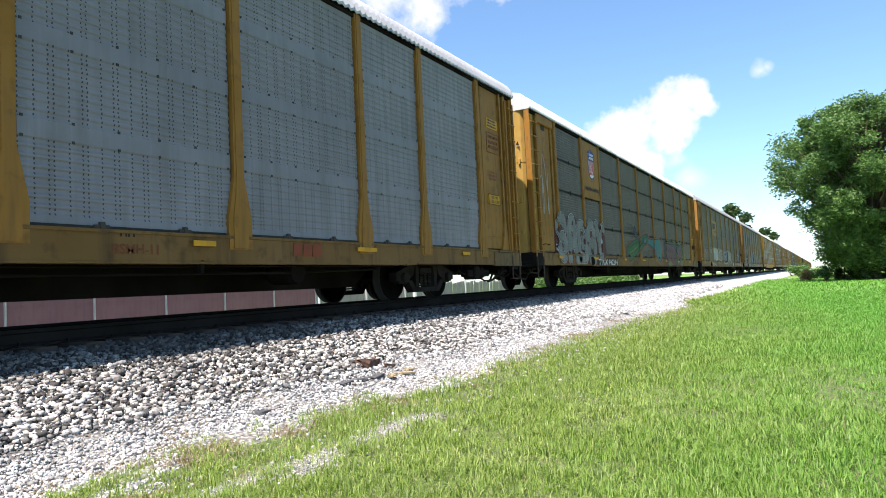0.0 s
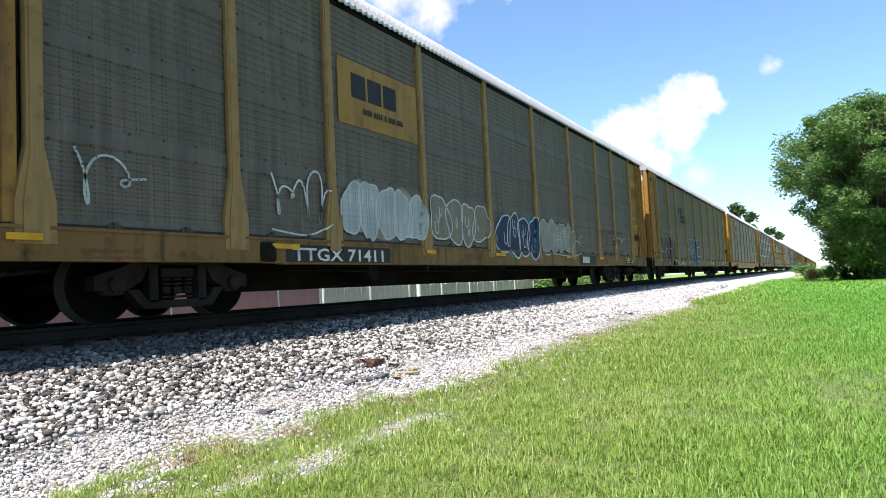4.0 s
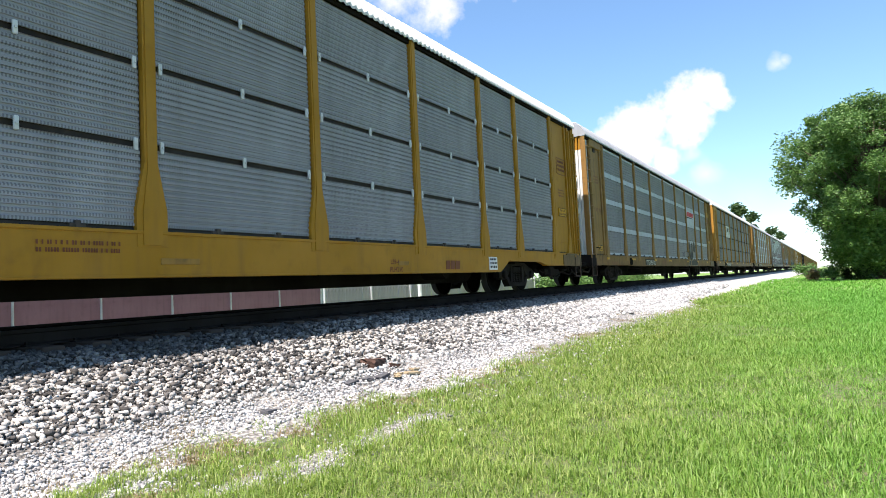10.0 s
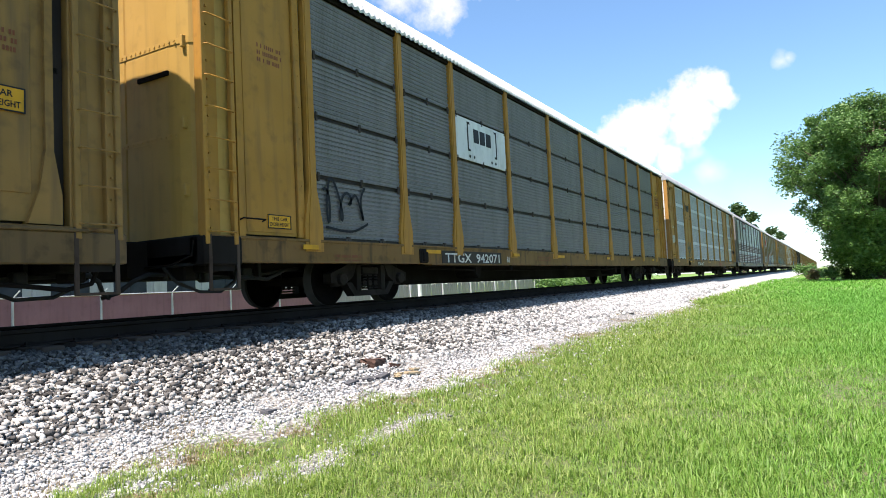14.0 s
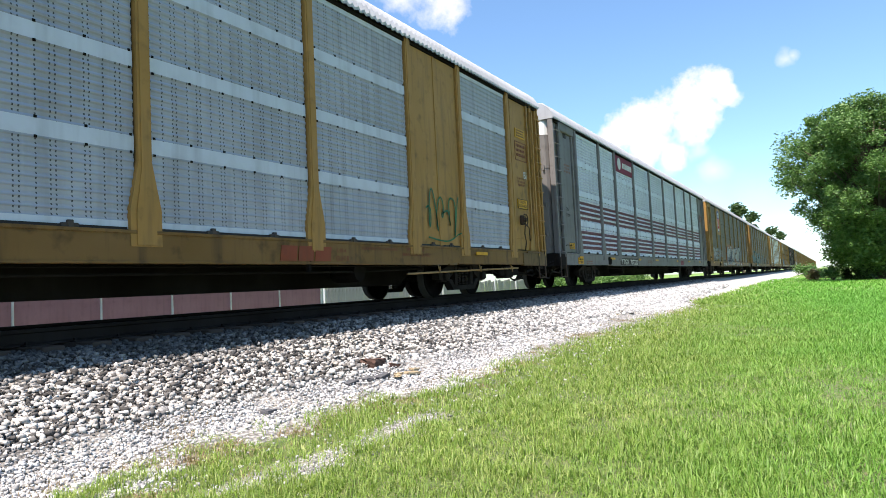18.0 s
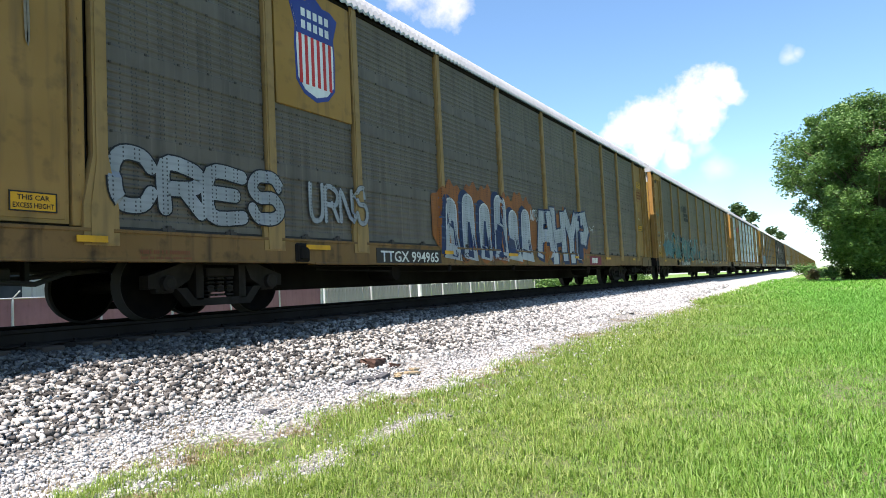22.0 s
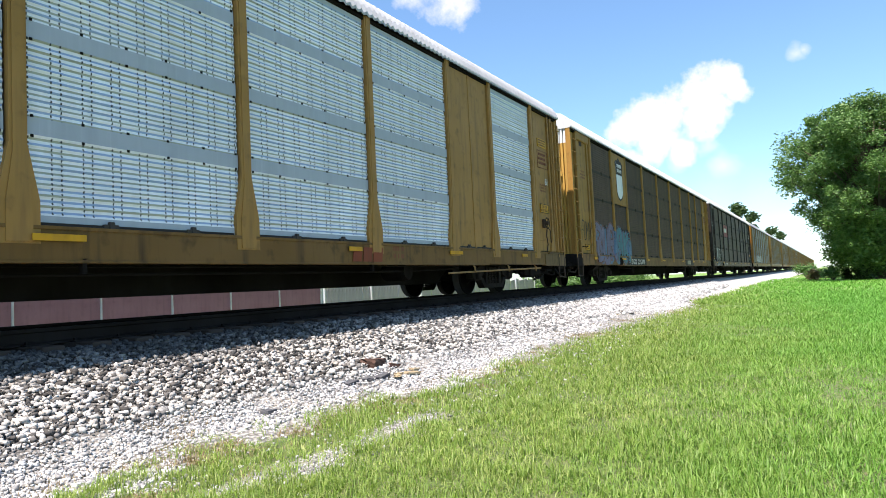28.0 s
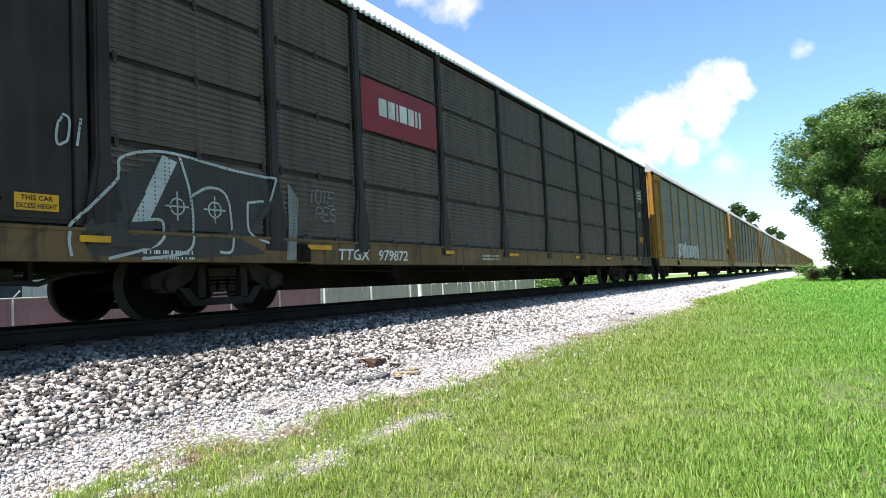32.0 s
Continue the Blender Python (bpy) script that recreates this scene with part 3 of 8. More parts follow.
GRAFFITI_COLOURS = {"white": (0.52, 0.52, 0.5), "chrome": (0.5, 0.51, 0.52), "black": (0.015, 0.015, 0.018), "maroon": (0.06, 0.022, 0.022),
                    "navy": (0.02, 0.032, 0.085), "teal": (0.03, 0.17, 0.175), "turquoise": (0.055, 0.21, 0.22), "green": (0.035, 0.13, 0.06), "orange": (0.26, 0.085, 0.02),
                    "salmon": (0.21, 0.10, 0.07), "leaf": (0.13, 0.19, 0.05), "violet": (0.15, 0.08, 0.13), "sky": (0.10, 0.17, 0.24), "dust": (0.28, 0.25, 0.21), "yellow": (0.5, 0.4, 0.04),
                    "lilac": (0.16, 0.145, 0.2), "pale": (0.38, 0.40, 0.38), "red": (0.15, 0.03, 0.03), "tan": (0.22, 0.18, 0.13), "night": (0.022, 0.02, 0.022), "shade": (0.05, 0.045, 0.04), "mist": (0.19, 0.195, 0.175), "brick": (0.10, 0.035, 0.03), "steel": (0.06, 0.085, 0.15), "deep": (0.02, 0.07, 0.08), "rose": (0.17, 0.05, 0.06), "plum": (0.125, 0.08, 0.105), "ash": (0.27, 0.275, 0.28), "faint": (0.135, 0.125, 0.11), "drab": (0.2, 0.185, 0.16), "aqua": (0.075, 0.19, 0.215), "chalk": (0.34, 0.35, 0.36)}


def colour_of(k):
    return spray(k, GRAFFITI_COLOURS[k])


# letters drawn on a grid of five by five, stroke by stroke
GRID_LETTERS = {"A": "00-14-34-40 12-32", "B": "00-04-34-43-22-41-30-00", "C": "43-34-14-03-01-10-30-41", "D": "00-04-24-42-20-00", "E": "40-00-04-44 02-32",
                "H": "00-04 40-44 02-42", "I": "20-24", "K": "00-04 44-02-40", "L": "04-00-40", "M": "00-04-22-44-40", "N": "00-04-40-44",
                "O": "14-03-01-10-30-41-43-34-14", "R": "00-04-34-43-32-02 22-40", "S": "43-34-14-03-12-32-41-30-10-01", "T": "20-24 04-44", "U": "04-01-10-30-41-44",
                "V": "04-20-44", "W": "04-10-22-30-44", "Y": "04-22-44 22-20", "Z": "04-44-00-40", "P": "00-04-34-43-32-02", "F": "00-04-44 02-32", "G": "43-34-14-03-01-10-30-41-42-22"}


def letter_strokes(ch):
    return [[(int(p[0]) / 4, int(p[1]) / 4) for p in run.split("-")] for run in GRID_LETTERS[ch].split()]


def places(text):
    """Points (x, z) out of a short text."""
    return [tuple(float(v) for v in p.split(",")) for p in text.split()]


def disc(s, x, z, rad, layer, mat):
    blob(s, [(x + rad * math.cos(0.524 * k), z + rad * math.sin(0.524 * k)) for k in range(12)], layer, mat)


def puffed_word(car, words, x0, z0, w, h, fill, line, thick=0.03, seed=1, fat=0.27, lean=0.0, drop=0.0, rim=""):
    """Hand-sprayed letters with round strokes, an outline and an outer rim if asked."""
    rng = random.Random(seed)
    step = w / len(words)
    for i, ch in enumerate(words):
        if ch == " ":
            continue
        bw, bh = step * rng.uniform(0.9, 1.04), h * rng.uniform(0.88, 1.0)
        wide = min(bw, bh) * fat
        cx, cz = x0 + step * (i + 0.5), z0 + h / 2 + h * rng.uniform(-0.05, 0.05) - drop * i
        runs = []
        for g in letter_strokes(ch):
            runs.append(smooth_line([(cx + (px - 0.5) * (bw - wide) + lean * (pz - 0.5) * bh, cz + (pz - 0.5) * (bh - wide) + rng.uniform(-0.03, 0.03) * bh) for px, pz in g], 4))
        s, base = Shape(), 0.006 + 0.0005 * i
        for extra, layer, mat in ((4.5 * thick, 0.0, 2), (2 * thick, 0.003, 0), (0.0, 0.006, 1)):
            if mat == 2 and not rim:
                continue
            for k, run in enumerate(runs):
                ribbon(s, run, wide + extra, base + layer + 0.0003 * k, mat)
                for p in (run[0], run[-1]):
                    disc(s, p[0], max(p[1], 0.66), (wide + extra) / 2, base + layer + 0.00015 + 0.0003 * k, mat)
        part("graffiti_letter", s, [colour_of(line), colour_of(fill), colour_of(rim or line)], car, fill + " sprayed letter with " + line + " outline")


def thin_word(car, words, x0, z0, w, h, line, thick=0.03, seed=1, drop=0.0, lean=0.15):
    """A tag written with one thin can, letter by letter."""
    rng = random.Random(seed)
    step = w / len(words)
    for i, ch in enumerate(words):
        if ch == " ":
            continue
        s = Shape()
        for k, g in enumerate(letter_strokes(ch)):
            pts = [(x0 + step * (i + 0.08 + 0.8 * px) + lean * pz * h, z0 - drop * i + h * (pz + rng.uniform(-0.06, 0.06))) for px, pz in g]
            ribbon(s, smooth_line(pts, 3), thick * rng.uniform(0.85, 1.15), 0.016 + 0.0004 * k)
        part("sprayed_letter", s, [colour_of(line)], car, line + " thin sprayed letter")


def outlined_shapes(car, fills, lines, fill, line, width, base=0.006, closed=True):
    """Rounded sprayed shapes, each with its own outline, and loose lines over them."""
    for i, text in enumerate(fills):
        pts = places(text)
        o = smooth_line(pts + [pts[0]], 4)
        s = Shape()
        blob(s, o[:-1], base + 0.0004 * i, 1)
        if closed:
            ribbon(s, o, width, base + 0.008 + 0.0004 * i, 0)
        part("spray_shape", s, [colour_of(line), colour_of(fill)], car, fill + " sprayed shape with " + line + " outline")
    for i, text in enumerate(lines):
        s = Shape()
        ribbon(s, smooth_line(places(text), 4), width, base + 0.014 + 0.0003 * i)
        part("sprayed_outline", s, [colour_of(line)], car, line + " sprayed line")


def cloud_ground(car, x0, z0, w, h, col, seed, ragged=0.12):
    """A sprayed ground of uneven outline behind a piece."""
    n, m, s = max(12, int(w / 0.06)), 14, Shape()
    v = []
    for i in range(n + 1):
        x = x0 + w * i / n
        end = min(1.0, 0.45 + 5.0 * min(i, n - i) / n)
        top = z0 + h * (0.5 + end * (0.5 - ragged * (0.5 + 0.5 * math.sin(x * 5.1 + seed) * math.sin(x * 2.3 + 2 * seed) + 0.25 * math.sin(x * 17.0 + seed))))
        low = max(0.634, z0 + h * (0.5 - end * (0.5 - 0.4 * ragged * (1 + math.sin(x * 6.3 + seed)))))
        v += [(x, -depth_at(x, low + (top - low) * k / m) - 0.003, low + (top - low) * k / m) for k in range(m + 1)]
    s.add(v, [[i * (m + 1) + k, (i + 1) * (m + 1) + k, (i + 1) * (m + 1) + k + 1, i * (m + 1) + k + 1] for i in range(n) for k in range(m)])
    part("spray_cloud", s, [colour_of(col)], car, col + " sprayed ground of a piece")


def pillar_piece(car, x0, z0, w, h, count, seed, slim=0.62):
    """Tall pale letters with round heads and split feet, a white rim and a navy depth of bars."""
    rng = random.Random(seed)
    step = w / count
    for i in range(count):
        cx, top = x0 + step * (i + 0.5), z0 + h * rng.uniform(0.78, 1.0)
        half, foot = step * slim * 0.5, step * rng.uniform(0.42, 0.56)
        head = [(cx + half * math.cos(math.pi * k / 8), top - half * 0.9 + half * 0.9 * math.sin(math.pi * k / 8)) for k in range(9)]
        o = [(cx - foot * 0.9, z0 + h * 0.06), (cx + foot, z0 + h * 0.02), (cx + half * 1.05, z0 + h * 0.36)] + head + [(cx - half * 1.1, z0 + h * 0.4)]
        base = 0.006 + 0.0008 * i
        s = Shape()
        blob(s, [(x - 0.15, z + 0.07) for x, z in o], base, 1)
        blob(s, [(x - 0.05, z + 0.02) for x, z in o], base + 0.001, 1)
        for k in range(5):                                     # paler bars in the depth
            z = z0 + h * (0.3 + 0.12 * k) + rng.uniform(-0.03, 0.03)
            ribbon(s, [(cx - half - 0.2, z), (cx - half - 0.05, z - 0.01)], 0.035, base + 0.003, 3)
        blob(s, o, base + 0.005, 0)
        ribbon(s, [(x * 0.94 + cx * 0.06, z * 0.97 + (z0 + h * 0.5) * 0.03) for x, z in o[2:]], 0.035, base + 0.010, 2)
        if rng.random() < 0.75:                                # the split between the feet
            a, t = cx + rng.uniform(-0.06, 0.06), z0 + h * rng.uniform(0.42, 0.66)
            blob(s, [(a - step * 0.16, z0 + h * 0.08), (a + step * 0.17, z0 + h * 0.06), (a + 0.05, t), (a - 0.04, t)], base + 0.012, 1)
        part("graffiti_letter", s, [colour_of("chalk"), colour_of("navy"), colour_of("white"), colour_of("steel")], car, "pale round-headed sprayed letter with navy depth")


# strokes of letter-like shapes in a unit box
STROKES = [                                     # hooks, bolts, loops and waves
    [[(0, 1), (0.7, 0.75), (0.25, 0.45), (1, 0.2), (0.6, 0)]],
    [[(0, 0.2), (0.5, 1), (0.9, 0.5), (0.3, 0.15), (0.1, 0.7), (0.8, 1)]],
    [[(0, 0.1), (1, 0.9)], [(0.5, 1), (1, 0.9), (0.95, 0.35)]],
    [[(0, 0.1), (0.3, 0.9), (0.6, 0.2)], [(0.45, 0.6), (0.75, 1), (1, 0.1)]],
    [[(0, 0.4), (0.25, 1), (0.5, 0.2), (0.75, 0.9), (1, 0.1)]],
    [[(0.5, 0), (0.4, 0.5), (0, 0.75)], [(0.4, 0.5), (1, 0.95)], [(0.4, 0.5), (0.95, 0.2)]],
    [[(1, 0.9), (0.3, 1), (0.8, 0.4), (0.1, 0.1), (0.9, 0)]],
    [[(0.5, 0.5), (0.65, 0.65), (0.4, 0.8), (0.15, 0.5), (0.4, 0.1), (0.95, 0.2), (0.9, 0.95)]],
    [[(0, 0.05), (0.1, 0.9), (0.4, 0.5)], [(0.35, 0), (0.6, 0.8), (1, 0.55), (0.75, 0.05)]],
    [[(0, 0.9), (0.45, 0.6), (0.1, 0.3), (0.6, 0)], [(0.5, 1), (1, 0.65), (0.7, 0.35)]],
]


def stroke(s, pts, width, layer, mat, step=0.0004):
    """A broad brush stroke with square ends, segment by segment."""
    for k, ((xa, za), (xb, zb)) in enumerate(zip(pts, pts[1:])):
        d = math.hypot(xb - xa, zb - za) or 1
        ex, ez = (xb - xa) / d * width * 0.42, (zb - za) / d * width * 0.42
        ribbon(s, [(xa - ex, za - ez), (xb + ex, zb + ez)], width, layer + step * k, mat)


def graffiti(car, x0, z0, w, h, count, fill="white", line="black", back="", seed=1, thick=0.035, style="bubble", edge="", words=""):
    """Spray-painted lettering, letter by letter: thin tags, puffed letters or broad angular ones, on a coloured cloud if back is given."""
    rng = random.Random(seed)
    if back:
        s = Shape()
        n = max(8, int(w / 0.06))
        top, low = [], []
        for i in range(n + 1):
            x = x0 - 0.12 + (w + 0.24) * i / n
            end = min(1, 3.0 * min(i, n - i) / n + 0.35)
            top.append((x, z0 + h * (0.5 + end * (0.42 + 0.10 * math.sin(x * 4.1 + seed) + 0.07 * math.sin(x * 9.7 + seed * 2)))))
            low.append((x, max(0.634, z0 + h * (0.5 - end * (0.45 + 0.06 * math.sin(x * 5.3 + seed))))))
        m = 14
        v = []
        for (xt, zt), (xl, zl) in zip(top, low):
            for k in range(m + 1):
                z = zl + (zt - zl) * k / m
                v.append((xt, -depth_at(xt, z) - 0.003, z))
        s.add(v, [[i * (m + 1) + k, (i + 1) * (m + 1) + k, (i + 1) * (m + 1) + k + 1, i * (m + 1) + k + 1] for i in range(n) for k in range(m)])
        part("spray_cloud", s, [colour_of(back)], car, back + " sprayed cloud behind graffiti letters")
    step = w / count
    tones = fill.split("+")
    if style == "tag":                            # one running scribble of loops, with a flourish
        s = Shape()
        m = count * 16
        pts = []
        for i in range(m + 1):
            u = i / m
            ph = 2 * math.pi * u * count
            tall = 0.24 + 0.16 * math.sin(ph * 0.31 + seed) + 0.06 * math.sin(ph * 0.73 + 2 * seed)
            pts.append((x0 + w * (0.08 + 0.84 * u) + 0.26 * w / count * math.sin(ph + 0.6 * math.sin(ph * 0.5 + seed)), z0 + h * (0.5 + tall * math.cos(ph * 1.0 + 0.8 * math.sin(ph * 0.41 + seed)))))
        ribbon(s, pts, thick, 0.016)
        part("graffiti_tag", s, [colour_of(line)], car, line + " sprayed scribble")
        if count > 2:
            s = Shape()
            ribbon(s, smooth_line([(x0 + w * 0.1, z0 + h * 0.05), (x0 + w * 0.6, z0), (x0 + w * 0.95, z0 + h * 0.16)], 5), thick * 0.8, 0.0175)
            part("graffiti_underline", s, [colour_of(line)], car, line + " sprayed underline")
        return
    for i in range(count):
        cx, cz = x0 + step * (i + 0.5), z0 + h / 2 + h * rng.uniform(-0.04, 0.04)
        bw, bh = step * rng.uniform(1.0, 1.18), h * rng.uniform(0.85, 1.0)
        lean = rng.uniform(-0.15, 0.22)
        s = Shape()
        glyph = letter_strokes(words[i]) if words else STROKES[rng.randrange(len(STROKES))]
        base = 0.006 + 0.0009 * i
        if style == "bubble":
            o = wobble(rng, cx, cz, bw * 1.08, bh, 44, 0.16, lean, 2.6)
            blob(s, o, base, 1)
            ribbon(s, o + [o[0]], thick, base + 0.004, 0)
            for k in range(rng.randrange(1, 4)):             # a fold or a small hole
                fx, fz, fw = cx + rng.uniform(-0.25, 0.25) * bw, cz + rng.uniform(-0.25, 0.3) * bh, bw * rng.uniform(0.05, 0.13)
                if rng.random() < 0.5:
                    pts = [(fx - fw, fz + fw * 1.6), (fx - fw * 0.8, fz - fw), (fx, fz - fw * 1.6), (fx + fw * 0.8, fz - fw), (fx + fw, fz + fw * 1.2)]
                else:
                    pts = [(fx, fz), (fx + fw * 0.3, fz - fw * 2), (fx - fw * 0.2, fz - fw * 4)]
                ribbon(s, smooth_line(pts, 4), thick * 0.75, base + 0.0055 + 0.0004 * k, 0)
        else:
            wide = min(bw * 0.34, bh * 0.3) * rng.uniform(0.85, 1.1)
            for k, g in enumerate(glyph):
                pts = [(cx + (px - 0.5) * (bw - wide) + lean * (pz - 0.5) * bh * 0.5, cz + (pz - 0.5) * (bh - wide) + rng.uniform(-0.05, 0.05) * bh) for px, pz in g]
                stroke(s, [(x + wide * 0.28, z - wide * 0.22) for x, z in pts], wide + thick, base + 0.002 * k, 0)
                if edge:
                    stroke(s, pts, wide + 3.2 * thick, base + 0.0005 + 0.002 * k, 3)
                stroke(s, pts, wide + 2 * thick, base + 0.005 + 0.002 * k, 0)
                stroke(s, pts, wide, base + 0.011 + 0.002 * k, 4 + k % len(tones))
                if len(tones) > 1:                           # a second tone along one side, and a wedge of a third
                    for q, (pa, pb) in enumerate(zip(pts, pts[1:])):
                        ribbon(s, [(pa[0] + wide * 0.22, pa[1]), (pb[0] + wide * 0.22, pb[1])], wide * 0.42, base + 0.0135 + 0.0004 * q + 0.002 * k, 4 + (k + q + 1) % len(tones))
                if rng.random() < 0.7:                       # a highlight along the stroke
                    ribbon(s, [(pts[0][0] - wide * 0.2, pts[0][1]), (pts[1][0] - wide * 0.2, pts[1][1])], thick * 0.4, base + 0.016 + 0.002 * k, 2)
        part("graffiti_letter", s, [colour_of(line), colour_of(tones[0]), colour_of("pale"), colour_of(edge or line)] + [colour_of(t) for t in tones], car, tones[0] + " sprayed letter with " + line + " outline")


def smooth_line(pts, n=6):
    """Points rounded off by a Catmull-Rom curve."""
    p = [pts[0], *pts, pts[-1]]
    out = []
    for a, b, c, d in zip(p, p[1:], p[2:], p[3:]):
        for k in range(n):
            t = k / n
            out.append(tuple(0.5 * (2 * b[i] + (c[i] - a[i]) * t + (2 * a[i] - 5 * b[i] + 4 * c[i] - d[i]) * t * t + (3 * b[i] - a[i] - 3 * c[i] + d[i]) * t ** 3) for i in (0, 1)))
    return out + [pts[-1]]


def plate(car, name, x0, z0, x1, z1, mat, label="", out=0.012):
    """A flat painted or riveted plate on the near side."""
    y = -max(depth_at((x0 + x1) / 2, (z0 + z1) / 2), depth_at(x0, (z0 + z1) / 2), depth_at(x1, (z0 + z1) / 2) if z0 > 1 else 0)
    return part(name, Shape().box(x0, y - out, z0, x1, y + 0.01, z1, 0.003), [mat], car, label)


def write(car, words, x, z, size, mat, y=None, shear=0.0, label="", name="lettering"):
    me = letters(words, size, shear)
    me.materials.clear()
    me.materials.append(mat)
    yy = -depth_at(x + 0.05, z) - 0.006 if y is None else y
    return tagged(part(name, me, None, car, at=(x, yy, z)), label, kind="stuff")


def bars(car, x0, z0, w, lines, height, mat, seed=0, out=0.006, fill=0.7):
    """Lines of writing too small or too worn to read, as plain bars."""
    rng = random.Random(seed)
    s = Shape()
    y = -depth_at(x0 + w / 2, z0) - out
    for i in range(lines):
        z = z0 - i * height * 1.7
        x = x0
        while x < x0 + w - height * 0.3:
            a = height * rng.uniform(0.36, 0.52)
            s.add([(x, y, z), (x + a, y, z), (x + a, y, z + height), (x, y, z + height)], [[0, 1, 2, 3]])
            x += a + height * (0.22 if rng.random() < fill else 0.8)
    return tagged(part("worn_lettering", s, [mat], car), kind="stuff")


def shield(car, x0, z0, w, h, white=False):
    """A striped shield: dark blue head over red and white stripes."""
    y = -SKIN - 0.056

    def edge(k):
        return [(x0 + w / 2 + (px - 0.5) * w * k, z0 + h / 2 + (pz - 0.5) * h * k) for px, pz in
                ((0.5, 0.0), (0.25, 0.05), (0.1, 0.16), (0.08, 0.5), (0.1, 0.66), (0.0, 0.86), (0.16, 0.92), (0.32, 0.92), (0.5, 1.0), (0.68, 0.92), (0.84, 0.92), (1.0, 0.86), (0.9, 0.66), (0.92, 0.5), (0.9, 0.16), (0.75, 0.05))]
    part("shield_border", Shape().prism(edge(1.06), y + 0.008, y + 0.014), [BLUE_PAINT if not white else BLACK_PAINT], car, "dark border of a shield emblem")
    part("shield_field", Shape().prism(edge(0.97), y + 0.004, y + 0.01), [WHITE_PAINT], car, "white field of a shield emblem")
    head = [(x, max(z, z0 + h * 0.60)) for x, z in edge(0.97)]
    part("shield_head", Shape().prism(head, y - 0.001, y + 0.005), [BLUE_PAINT if not white else BLACK_PAINT], car, "dark blue head of a shield emblem")
    s = Shape()
    for row in (0.66, 0.78):
        for i in range(5):
            a = x0 + w * (0.2 + 0.13 * i)
            s.box(a, y - 0.004, z0 + h * row, a + w * 0.085, y - 0.001, z0 + h * (row + 0.08))
    tagged(part("shield_lettering", s, [WHITE_PAINT], car), kind="stuff")
    if not white:
        s = Shape()
        for i in range(6):
            a = x0 + w * (0.14 + 0.13 * i)
            s.box(a, y - 0.002, z0 + h * 0.12, a + w * 0.06, y + 0.004, z0 + h * 0.60)
        tagged(part("shield_striping", s, [RED_PAINT], car, "red stripes of a shield emblem"), kind="stuff")


def block_letters(car, x0, z0, h, glyphs, mat, slant=0.0, y=None, label=""):
    """A company mark drawn as plain slanted blocks."""
    yy = (-depth_at(x0, z0) - 0.012) if y is None else y
    x = x0
    for g in glyphs:
        w = h * g
        part("mark_block", Shape().prism([(x, z0), (x + w, z0), (x + w + slant * h, z0 + h), (x + slant * h, z0 + h)], yy, yy + 0.006), [mat], car, label)
        x += w + h * 0.16


